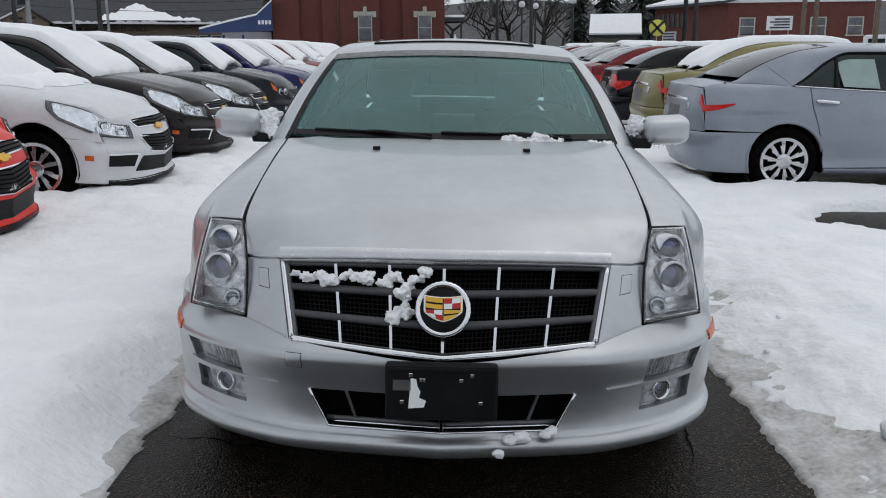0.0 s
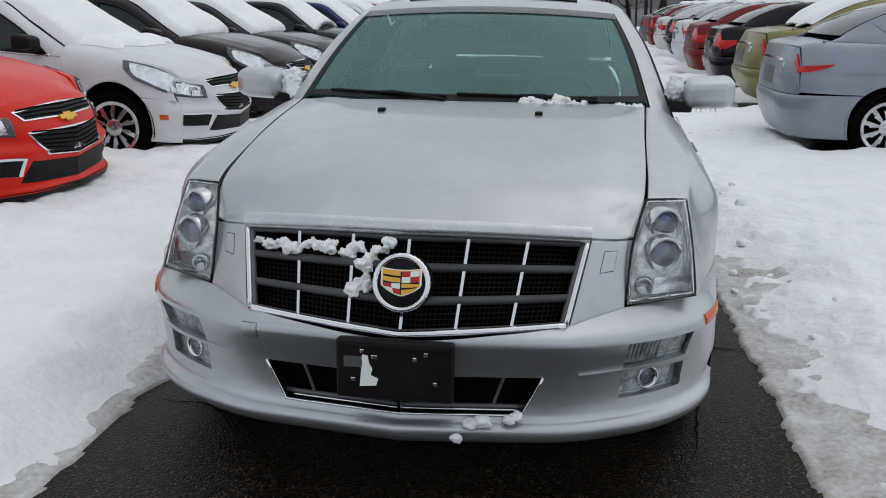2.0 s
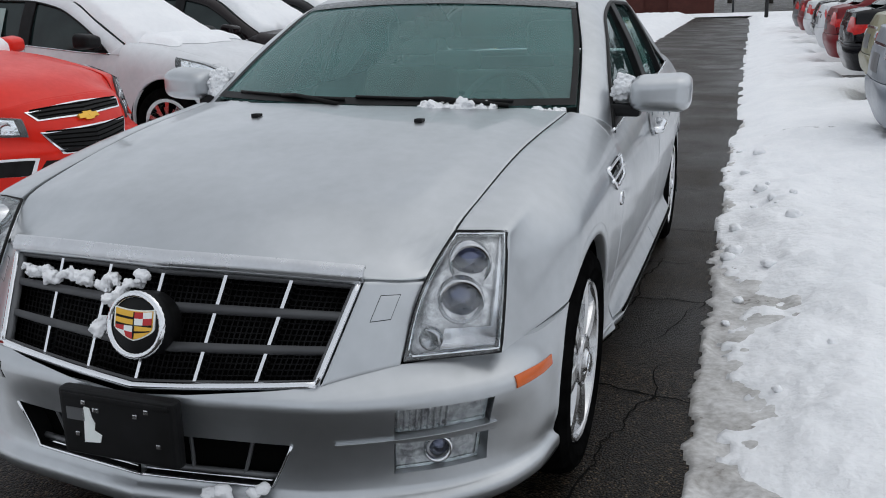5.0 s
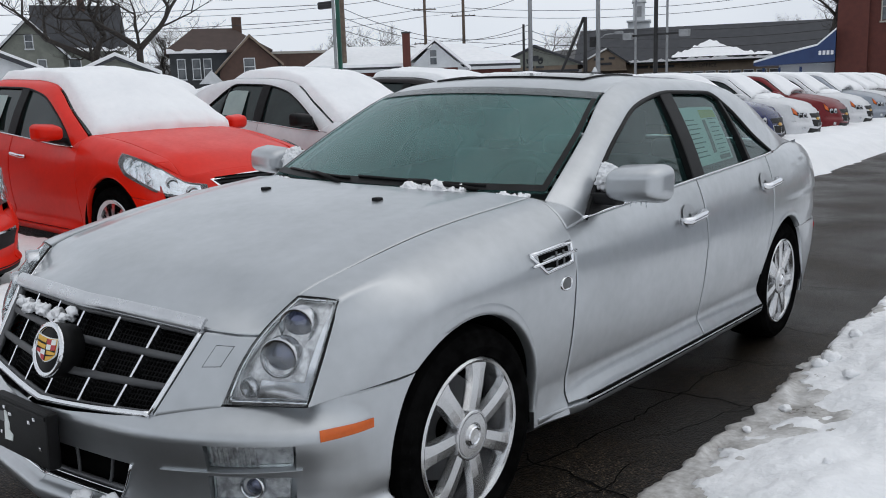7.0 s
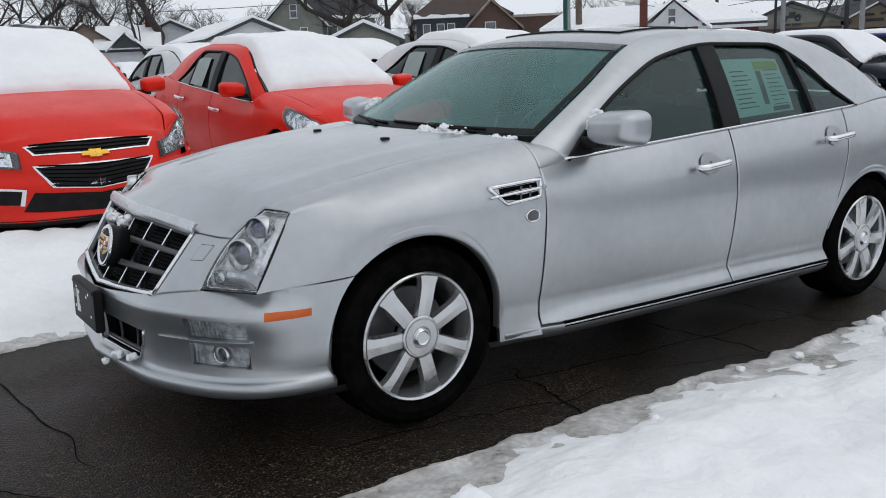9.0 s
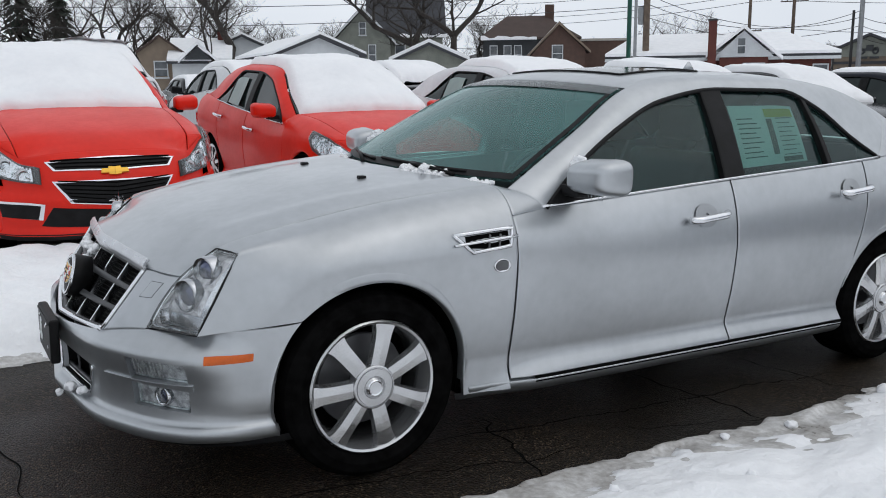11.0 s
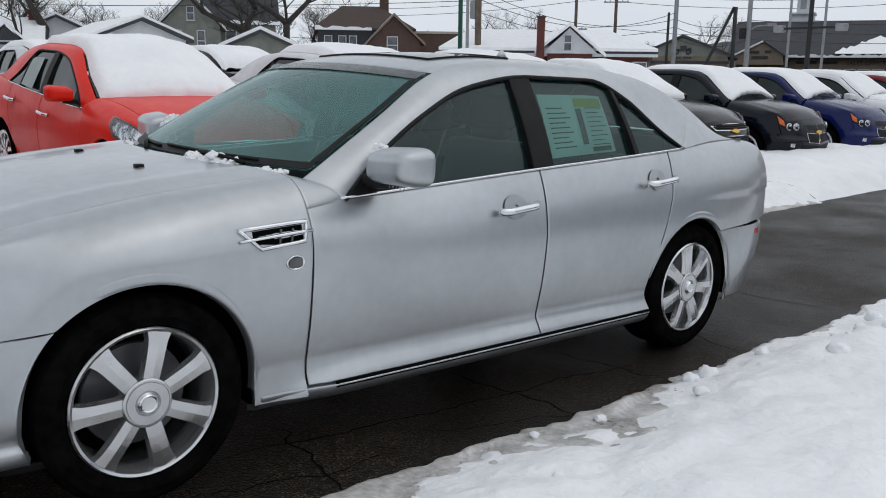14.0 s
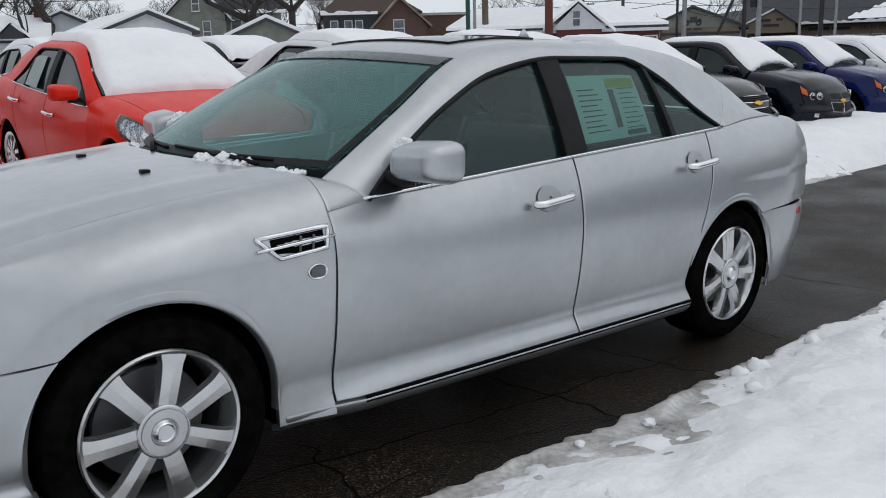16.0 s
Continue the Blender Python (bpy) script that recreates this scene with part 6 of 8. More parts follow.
S_ROOF, S_REAR = (0.33, 0.74, 0.06), (0.33, 0.985, 0.06)
RIGHT = [
    ("silver", MIDSIZE, 2.42, 6.30, 3.74, "silver-blue saloon with bright alloy wheels, free of snow", None, "wide"),
    ("green", LARGE, 2.75, 9.75, 4.1, "sage green saloon with snow on roof and boot", S_REAR + (21,), "wide"),
    ("black", MIDSIZE, 2.75, 12.6, 3.74, "black saloon with red tail lamps and snow on its roof", S_ROOF + (23,), "side"),
    ("dark_red", MIDSIZE, 2.75, 15.3, 3.74, "dark red saloon with snow on its roof", S_ROOF + (24,), "side"),
    ("white", MIDSIZE, 2.8, 18.0, 3.74, "white saloon with snow on its roof", S_ROOF + (25,), "wide"),
    ("black", LARGE, 2.9, 20.8, 4.1, "black saloon with snow on its roof", S_ROOF + (26,), "side"),
    ("white", MIDSIZE, 2.9, 23.6, 3.74, "white saloon with snow on its roof", S_ROOF + (27,), "side"),
    ("dark_red", MIDSIZE, 2.9, 26.4, 3.74, "dark red saloon with snow on its roof", S_ROOF + (28,), "side"),
    ("grey", MIDSIZE, 2.9, 29.2, 3.74, "grey saloon with snow on its roof", S_ROOF + (29,), "side"),
]
for colour, warp_, x_, y_, back_, label_, snow_, lamp_ in RIGHT:
    lot_car("parked_car", label_, PAINTS[colour], warp_, "split", tail_at(x_, y_, back_), snow_, "ten", False, y_ < 8, "cars backed on to the drive", CHROME, lamp_)

BACK = [
    ("white", TALL, -9.6, -1.6, "white tall hatchback with red trim under snow"), ("white", TALL, -9.8, 1.3, "white tall wagon under snow"),
    ("white", COMPACT, -10.4, 4.2, "white saloon under snow"), ("black", COMPACT, -9.6, 6.9, "black saloon with snow on its roof"),
    ("silver", COMPACT, -9.8, 9.7, "silver saloon with snow on its roof"), ("grey", TALL, -9.7, 12.6, "grey tall wagon under snow"),
    ("white", COMPACT, -9.8, 15.4, "white saloon under snow"), ("brown", COMPACT, -9.7, 18.2, "dark saloon with snow on its roof"),
]
first = {}
for i, (colour, warp_, x_, y_, label_) in enumerate(BACK):
    back_ = {COMPACT: 3.70, TALL: 3.72}[warp_]
    m_ = pose(x_ - back_, y_, float(lie(x_ - 2, y_)) - 0.05, 0, 0, -90)
    ob = lot_car("parked_car", label_, PAINTS[colour], warp_, "split", m_, (0.02, 0.985, 0.08, 40 + i), "ten", True, False, "cars in the second row")
    first[(colour, warp_)] = ob
# farther rows repeat the same few cars
rng = random.Random(4)
for row, (x_, n_, y0) in enumerate(((-16.5, 8, -4), (-24.0, 6, 0))):
    for k in range(n_):
        src = rng.choice(list(first.values()))
        copy_thing(src, pose(x_ - (0 if row % 2 else 3.7), y0 + k * 3.6 + rng.uniform(-0.1, 0.1), float(lie(x_, y0 + k * 3.6)) - 0.1, 0, 0, 90 if row % 2 else -90))


# ---- snow along both sides of the drive ----
def fbm(x, y, f, seed=0.0, oct_=3):
    out = np.zeros(np.shape(x))
    it = np.nditer([np.asarray(x), np.asarray(y)], flags=["multi_index"])
    for a, b in it:
        v, amp, ff = 0.0, 1.0, f
        for o in range(oct_):
            v += amp * noise.noise((float(a) * ff + seed, float(b) * ff - seed, seed * 0.37 + o))
            amp, ff = amp * 0.5, ff * 2.1
        out[it.multi_index] = v
    return out


LEFT_Y = [row[4] for row in LEFT]
RIGHT_Y = [row[3] for row in RIGHT]


def left_snow(x, y):
    edge = -1.065 + 0.07 * fbm(x * 0, y, 1.1, 3.0) + 0.03 * fbm(x, y, 6.0, 5.0, 2) + 0.025 * fbm(x, y, 15.0, 6.0, 3)
    d = edge - x
    h = 0.17 * smooth01(0.0, 0.42, d) ** 0.8 + 0.035 * fbm(x, y, 1.3, 1.0) * smooth01(0.1, 0.6, d) + 0.035 * fbm(x, y, 4.5, 2.0, 4) * smooth01(0.02, 0.3, d)
    h = h + 0.17 * smooth01(8.6, 10.5, y) * smooth01(0.15, 1.0, d) * (1 - smooth01(-4.4, -5.4, x))
    under = np.zeros(np.shape(x))
    for c in LEFT_Y:
        under = np.maximum(under, (1 - smooth01(0.72, 1.05, np.abs(y - c))) * smooth01(-3.15, -3.5, x + 0.12 * fbm(x, y, 2.0, 8.0, 2)) * (1 - smooth01(-7.0, -7.6, x)))
    under = under * (1 - 0.95 * smooth01(8.8, 10.6, y))
    return lie(x, y) + np.where(d < 0, -0.05, h * (1 - under) - 0.06 * under)


def right_snow(x, y):
    edge = 1.32 + 0.09 * fbm(x * 0, y, 1.4, 13.0) + 0.05 * fbm(x, y, 5.0, 15.0, 2) + 0.03 * fbm(x, y, 14.0, 16.0, 3) + 0.012 * np.clip(y, 0, 40) - 0.12 * smooth01(1.8, 3.2, y)
    d = x - edge
    h = 0.02 + 0.13 * smooth01(-0.02, 0.50, d) ** 0.9 + 0.045 * fbm(x, y, 1.6, 11.0) * smooth01(0.1, 0.5, d) + 0.024 * fbm(x, y, 4.5, 12.0, 4) * smooth01(0.0, 0.25, d)
    under = np.zeros(np.shape(x))
    for c in RIGHT_Y:
        under = np.maximum(under, (1 - smooth01(0.8, 1.1, np.abs(y - c))) * smooth01(2.5, 3.0, x + 0.15 * fbm(x, y, 2.0, 18.0, 2)) * (1 - smooth01(7.0, 7.6, x)))
    thaw = smooth01(0.15, 0.45, 1 - ((x - 3.9) / 1.1) ** 2 - ((y - 4.05) / 0.55) ** 2 + 0.5 * fbm(x, y, 2.5, 21.0, 3))
    under = np.maximum(under, thaw)
    h = h * (1 - 0.75 * np.exp(-(((x - 3.6) / 1.1) ** 2) - ((y - 3.6) / 0.9) ** 2))
    return lie(x, y) + np.where(d < 0, -0.05, h * (1 - under) - 0.04 * under)


def ends(h, y0):
    """Lets a snow field run out unevenly behind the viewer."""
    return lambda x, y: h(x, y) - 0.35 * smooth01(0.0, 0.7, y0 - y + 0.7 * fbm(x, y, 0.6, 51.0, 3))


sn = (SNOW, "trodden fresh snow along the drive", "snow")
heightfield("snow_bank", np.linspace(-3.6, -0.95, 66), np.linspace(-3.2, 9, 240), left_snow, *sn)
heightfield("snow_bank", np.linspace(-8.6, -3.6, 50), np.linspace(-3.2, 15, 130), left_snow, *sn)
heightfield("snow_bank", np.linspace(-3.6, -0.95, 30), np.linspace(9, 48, 160), left_snow, *sn)
heightfield("snow_bank", np.linspace(-8.6, -3.6, 16), np.linspace(15, 48, 60), left_snow, *sn)
heightfield("snow_bank", np.concatenate([np.linspace(1.12, 2.7, 76), np.linspace(2.75, 4.2, 24)]), np.linspace(-3.0, 6.5, 260), right_snow, *sn)
heightfield("snow_bank", np.linspace(4.2, 10, 40), np.linspace(-3, 13, 90), right_snow, *sn)
heightfield("snow_bank", np.linspace(1.12, 4.2, 44), np.linspace(6.5, 48, 220), right_snow, *sn)
heightfield("snow_bank", np.linspace(-8.6, -0.95, 70), np.linspace(-11, -3.2, 60), ends(left_snow, -9.5), *sn)
heightfield("snow_bank", np.linspace(1.12, 10, 80), np.linspace(-11, -3.0, 60), ends(right_snow, -9.3), *sn)
far = lambda x, y: lie(x, y) + 0.05 + 0.05 * fbm(x, y, 0.5, 4.0, 2)
heightfield("snow_field", np.linspace(-60, -8.6, 60), np.linspace(-30, 60, 80), far, SNOW, "snow over the car park behind", "snow")
heightfield("snow_field", np.linspace(10, 60, 40), np.linspace(-40, 60, 60), far, SNOW, "snow over the car park behind", "snow")


def slush(x, y):
    """Trodden ice with tyre grooves between the asphalt and the snow; the snow lies over its far side."""
    e = 1.185 + 0.035 * fbm(x * 0, y, 2.2, 33.0) + 0.012 * np.clip(y, 0, 40) + 0.12 * smooth01(6, 9, y) + 0.03 * fbm(x, y, 9.0, 35.0, 3)
    d = x - e
    groove = 0.010 * np.sin(42 * d + 3 * fbm(x, y, 1.2, 36.0, 2)) * smooth01(-0.2, 0.3, fbm(x, y, 1.5, 37.0, 2))
    return lie(x, y) + np.where(d < 0, -0.03, 0.006 + 0.012 * smooth01(0, 0.03, d) + 0.05 * smooth01(0.05, 0.5, d) + groove + 0.016 * fbm(x, y, 7.0, 31.0, 4) * smooth01(0, 0.1, d))


heightfield("slush_edge", np.linspace(1.08, 1.75, 60), np.linspace(-2.9, 6.5, 420), slush, SLUSH, "dirty trodden ice at the edge of the drive", "ice")
heightfield("slush_edge", np.linspace(1.08, 1.75, 24), np.linspace(-11, -2.9, 150), slush, SLUSH, "dirty trodden ice at the edge of the drive", "ice")
heightfield("slush_edge", np.linspace(1.08, 1.75, 24), np.linspace(6.5, 20, 150), slush, SLUSH, "dirty trodden ice at the edge of the drive", "ice")


def slush_left(x, y):
    e = -1.05 + 0.05 * fbm(x * 0, y, 1.2, 43.0) + 0.03 * fbm(x, y, 7.0, 45.0, 2)
    d = e - x
    return lie(x, y) + np.where(d < 0, -0.03, 0.008 + 0.02 * smooth01(0, 0.12, d) + 0.014 * fbm(x, y, 9.0, 41.0, 2) * smooth01(0, 0.1, d))


heightfield("slush_edge", np.linspace(-1.30, -0.92, 24), np.linspace(-2.5, 9, 220), slush_left, SLUSH, "thin grey slush at the edge of the drive", "slush")
heightfield("cross_street_snow", np.linspace(-60, 60, 60), np.linspace(48, 52, 10), lambda x, y: 0.0 + 0.10 * smooth01(48.2, 49.2, y + 0.4 * fbm(x, y, 0.6, 3.0, 2)) - 0.02, SNOW, "ploughed snow beyond the lot", "snow")


def clod(x, y, z, r, seed, name="snow_clod", parent=None, label="loose clod of snow", squash=0.7, m=None):
    bm = bmesh.new()
    bmesh.ops.create_icosphere(bm, subdivisions=3, radius=r)
    for v in bm.verts:
        k = 1 + 0.35 * noise.noise(v.co / r * 1.3 + Vector((seed, 0, 0))) + 0.18 * noise.noise(v.co / r * 3.2 + Vector((0, seed, 0)))
        v.co = Vector((v.co.x * k, v.co.y * k, v.co.z * k * squash))
    ob = part(name, bm, m or SNOW, parent, "" if parent else "", True)
    ob.location = (x, y, z)
    if parent is None:
        tagged(ob, label, "snow", "loose snow clods")
    return ob


rc = random.Random(7)
for k in range(20):
    y = rc.uniform(-1.6, 7.5)
    x = 1.33 + rc.uniform(-0.12, 0.35) + 0.012 * max(y, 0)
    r = rc.choice([0.018, 0.025, 0.035, 0.05])
    base = max(float(right_snow(np.array(x), np.array(y))), float(slush(np.array(x), np.array(y))))
    clod(x, y, base + r * 0.35, r, k * 3.1)
for x, y, r in ((1.62, -0.35, 0.075), (1.75, -0.42, 0.06), (1.32, 2.55, 0.05), (1.29, 2.45, 0.04)):
    base = max(float(right_snow(np.array(x), np.array(y))), float(slush(np.array(x), np.array(y))))
    clod(x, y, base + r * 0.3, r, x * 9)


# ---- buildings, poles and trees round the lot ----
BRICK = mat("red_brick", (0.125, 0.038, 0.029), (0.085, 0.028, 0.023), rough=0.85, scale=3, bump=0.4, bscale=30, fine=0.5)
BROWNBRICK = mat("brown_brick", (0.11, 0.065, 0.05), (0.07, 0.045, 0.038), rough=0.85, scale=3, bump=0.4, bscale=30, fine=0.5)
MORTAR = mat("mortar", (0.22, 0.17, 0.15), (0.17, 0.13, 0.12), rough=0.9, scale=6)
SIDING_W = mat("white_siding", (0.60, 0.62, 0.64), (0.50, 0.52, 0.54), rough=0.7, scale=2, fine=0.4)
SIDING_G = mat("grey_green_siding", (0.22, 0.23, 0.20), (0.15, 0.16, 0.14), rough=0.8, scale=2, fine=0.4)
SIDING_B = mat("tan_siding", (0.24, 0.19, 0.14), (0.18, 0.14, 0.11), rough=0.8, scale=2, fine=0.4)
DARKSIDE = mat("dark_siding", (0.05, 0.055, 0.06), (0.035, 0.037, 0.04), rough=0.8, scale=2, fine=0.4)
SHINGLE = mat("dark_shingles", (0.055, 0.058, 0.065), (0.035, 0.036, 0.042), rough=0.85, scale=1.4, bump=0.3, bscale=12, fine=0.5)
BROWNSH = mat("brown_shingles", (0.075, 0.05, 0.042), (0.05, 0.034, 0.03), rough=0.85, scale=1.4, bump=0.3, bscale=12, fine=0.5)
WINDOW = mat("window_pane", (0.05, 0.06, 0.07), (0.12, 0.13, 0.14), rough=0.1, scale=1.5, coat=0.5)
STONE = mat("pale_stone", (0.42, 0.40, 0.36), (0.34, 0.32, 0.29), rough=0.8, scale=5, fine=0.4)
BARK = mat("bark", (0.055, 0.046, 0.04), (0.03, 0.026, 0.024), rough=0.9, scale=6, bump=0.4, bscale=18)
NEEDLES = mat("dark_needles", (0.012, 0.022, 0.016), (0.03, 0.042, 0.03), rough=0.8, scale=9)
POLEWOOD = mat("weathered_pole", (0.16, 0.12, 0.09), (0.10, 0.075, 0.06), rough=0.85, scale=4, bump=0.3, bscale=20)
POLEGREY = mat("galvanised_pole", (0.30, 0.31, 0.32), (0.24, 0.25, 0.26), rough=0.5, metal=0.4, scale=4)
POLEGREEN = mat("green_pole", (0.01, 0.09, 0.06), (0.012, 0.07, 0.05), rough=0.4, scale=3)
POLEBLACK = mat("black_pole", (0.01, 0.01, 0.011), (0.018, 0.018, 0.019), rough=0.5, scale=3)
BLUEMETAL = mat("blue_awning", (0.015, 0.035, 0.11), (0.02, 0.045, 0.13), rough=0.5, scale=2)
FLAGRED = mat("flag_red", (0.55, 0.03, 0.04), (0.45, 0.02, 0.03), rough=0.8, scale=5)
FLAGBLUE = mat("flag_blue", (0.03, 0.08, 0.45), (0.02, 0.06, 0.38), rough=0.8, scale=5)
FLAGWHITE = mat("flag_white", (0.75, 0.76, 0.78), (0.65, 0.66, 0.7), rough=0.8, scale=5)
HILL = mat("bare_wooded_hill", (0.065, 0.063, 0.064), (0.13, 0.13, 0.133), rough=0.95, scale=0.6, fine=0.7)


def prism(parent, name, pts, depth, y0, material, label=""):
    """A solid from a profile in x, z pushed back along y."""
    bm = bmesh.new()
    a = [bm.verts.new((x, y0, z)) for x, z in pts]
    b = [bm.verts.new((x, y0 + depth, z)) for x, z in pts]
    bm.faces.new(a)
    bm.faces.new(b[::-1])
    n = len(pts)
    for i in range(n):
        bm.faces.new((a[i], b[i], b[(i + 1) % n], a[(i + 1) % n]))
    bmesh.ops.recalc_face_normals(bm, faces=bm.faces)
    return part(name, bm, material, parent, label)


def pane_in(parent, x, z, w, h, y=0.0, frame_m=None, sill=True, lintel=None):
    """A window: glass, a frame of four bars, a middle rail and a sill, on the wall at y."""
    fm = frame_m or SIDING_W
    win = part("window", box(x - w / 2, x + w / 2, y - 0.03, y + 0.05, z, z + h), WINDOW, parent)
    t = 0.07
    part("window_frame", box(x - w / 2 - t, x - w / 2, y - 0.07, y + 0.03, z - t, z + h + t), fm, win)
    part("window_frame", box(x + w / 2, x + w / 2 + t, y - 0.07, y + 0.03, z - t, z + h + t), fm, win)
    part("window_frame", box(x - w / 2, x + w / 2, y - 0.07, y + 0.03, z + h, z + h + t), fm, win)
    part("window_rail", box(x - w / 2, x + w / 2, y - 0.06, y + 0.03, z + h / 2 - 0.03, z + h / 2 + 0.03), fm, win)
    if sill:
        part("window_sill", box(x - w / 2 - 0.12, x + w / 2 + 0.12, y - 0.14, y + 0.02, z - 0.16, z - 0.07), lintel or fm, win)
    if lintel:
        part("lintel", box(x - w / 2 - 0.12, x + w / 2 + 0.12, y - 0.10, y + 0.02, z + h + t, z + h + 0.28), lintel, win)
        part("keystone", box(x - 0.12, x + 0.12, y - 0.13, y + 0.02, z + h + 0.28, z + h + 0.6), lintel, win)
        for s in (-1, 1):
            part("lintel_block", box(x + s * (w / 2 + 0.22) - 0.12, x + s * (w / 2 + 0.22) + 0.12, y - 0.11, y + 0.02, z + h - 0.1, z + h + 0.3), lintel, win)
    return win


def facing(p, q):
    """The pose of a front wall from ground point p (its left end, seen from the drive) to q: x along it, y away from the viewer."""
    a, b = Vector((*p, 0)), Vector((*q, 0))
    tall = 1.0 if p[0] < -24 else 0.97 if p[0] < 5 else 0.88
    wide = 0.93 if p[0] < -24 else 1.0
    p0 = a + (b - a) * (1 - wide) / 2
    return Matrix.Translation((p0.x, p0.y, -0.08)) @ Matrix.Rotation(math.atan2(b.y - a.y, b.x - a.x), 4, "Z") @ Matrix.Diagonal((wide, 1, tall, 1)), (b - a).length


def roof_slab(parent, x0, x1, y0, y1, ze, zr, material, over=0.35, snow=0.0, ridge_x=True, th=0.16):
    """A gable roof of two slabs with eaves; snow lies on it as slabs of its own."""
    ym = (y0 + y1) / 2
    for s in (0, 1):
        if ridge_x:
            ya, yb = ((y0 - over), ym) if s == 0 else (ym, y1 + over)
            k = (zr - ze) / (ym - y0)
            za = ze - over * k
            zz = (za, zr) if s == 0 else (zr, za)
            def slab(nm, m_, lift, t, inset):
                bm = bmesh.new()
                vs = [bm.verts.new(v) for v in ((x0 - over + inset, ya, zz[0] + lift), (x1 + over - inset, ya, zz[0] + lift), (x1 + over - inset, yb, zz[1] + lift), (x0 - over + inset, yb, zz[1] + lift))]
                f = bm.faces.new(vs)
                g = bmesh.ops.extrude_face_region(bm, geom=[f])
                for v in g["geom"]:
                    if isinstance(v, bmesh.types.BMVert):
                        v.co.z += t
                bmesh.ops.recalc_face_normals(bm, faces=bm.faces)
                return part(nm, bm, m_, parent)
        else:
            xm = (x0 + x1) / 2
            xa, xb = ((x0 - over), xm) if s == 0 else (xm, x1 + over)
            k = (zr - ze) / (xm - x0)
            za = ze - over * k
            zz = (za, zr) if s == 0 else (zr, za)
            def slab(nm, m_, lift, t, inset):
                bm = bmesh.new()
                vs = [bm.verts.new(v) for v in ((xa, y0 - over + inset, zz[0] + lift), (xb, y0 - over + inset, zz[1] + lift), (xb, y1 + over - inset, zz[1] + lift), (xa, y1 + over - inset, zz[0] + lift))]
                f = bm.faces.new(vs)
                g = bmesh.ops.extrude_face_region(bm, geom=[f])
                for v in g["geom"]:
                    if isinstance(v, bmesh.types.BMVert):
                        v.co.z += t
                bmesh.ops.recalc_face_normals(bm, faces=bm.faces)
                return part(nm, bm, m_, parent)
        r = slab("roof", material, 0.0, th, 0.0)
        if snow:
            slab("roof_snow", SNOW, th + 0.004, snow, 0.05)


def house(name, label, p, q, depth, ze, zr, wall, roof, snow, ridge_x=True, wins=(), frame_m=None, category="house", over=0.35):
    m, w = facing(p, q)
    h = thing(name, label, category, m)
    part("wall", box(0, w, 0, depth, 0, ze), wall, h)
    if not ridge_x:
        prism(h, "gable", [(0, ze), (w, ze), (w / 2, zr)], 0.3, 0.0, wall)
    else:
        for x in (0.0, w - 0.3):
            bm = bmesh.new()
            vs = [bm.verts.new(v) for v in ((x, 0, ze), (x, depth, ze), (x, depth / 2, zr), (x + 0.3, 0, ze), (x + 0.3, depth, ze), (x + 0.3, depth / 2, zr))]
            for f in ((0, 1, 2), (3, 5, 4), (0, 3, 4, 1), (1, 4, 5, 2), (2, 5, 3, 0)):
                bm.faces.new([vs[i] for i in f])
            bmesh.ops.recalc_face_normals(bm, faces=bm.faces)
            part("gable", bm, wall, h)
    roof_slab(h, 0, w, 0, depth, ze, zr, roof, over, snow, ridge_x)
    for x, z, ww, hh in wins:
        pane_in(h, x * w, z, ww, hh, 0.0, frame_m)
    return h, w


def hip_roof(parent, x0, x1, y0, y1, ze, zr, a, b, material, snow=0.0, over=0.4):
    """A hipped roof: its ridge starts a in from the left end and ends b in from the right one."""
    ym = (y0 + y1) / 2
    def solid(nm, m_, lift, grow):
        bm = bmesh.new()
        low = [bm.verts.new(v) for v in ((x0 - over, y0 - over, ze + lift), (x1 + over, y0 - over, ze + lift), (x1 + over, y1 + over, ze + lift), (x0 - over, y1 + over, ze + lift))]
        up = [bm.verts.new((v.co.x, v.co.y, ze + lift + grow)) for v in low]
        r0, r1 = bm.verts.new((x0 + a, ym, zr + lift + grow)), bm.verts.new((x1 - b, ym, zr + lift + grow))
        for f in ((low[3], low[2], low[1], low[0]), (low[0], low[1], up[1], up[0]), (low[1], low[2], up[2], up[1]), (low[2], low[3], up[3], up[2]), (low[3], low[0], up[0], up[3]),
                  (up[0], up[1], r1, r0), (up[1], up[2], r1), (up[2], up[3], r0, r1), (up[3], up[0], r0)):
            bm.faces.new(f)
        bmesh.ops.recalc_face_normals(bm, faces=bm.faces)
        return part(nm, bm, m_, parent)
    solid("roof", material, 0.0, 0.14)
    if snow:
        solid("roof_snow", SNOW, 0.145, snow)


def rake(parent, a, b, depth, y0, m_, t=0.2):
    """One sloping half of a small gable roof, from its foot a to its peak b."""
    prism(parent, "gable_roof", [a, (a[0], a[1] + t), (b[0], b[1] + t), b], depth, y0, m_)


def snow_strip(parent, x0, x1, z, y0, seed, deep=0.5):
    """Uneven snow left along an eave."""
    rg = random.Random(seed)
    n = max(6, int((x1 - x0) / 0.35))
    pts = [(x0, z)] + [(x0 + (x1 - x0) * k / n, z + 0.12 + rg.uniform(0.0, 0.22)) for k in range(n + 1)] + [(x1, z)]
    prism(parent, "eave_snow", pts, deep, y0, SNOW)


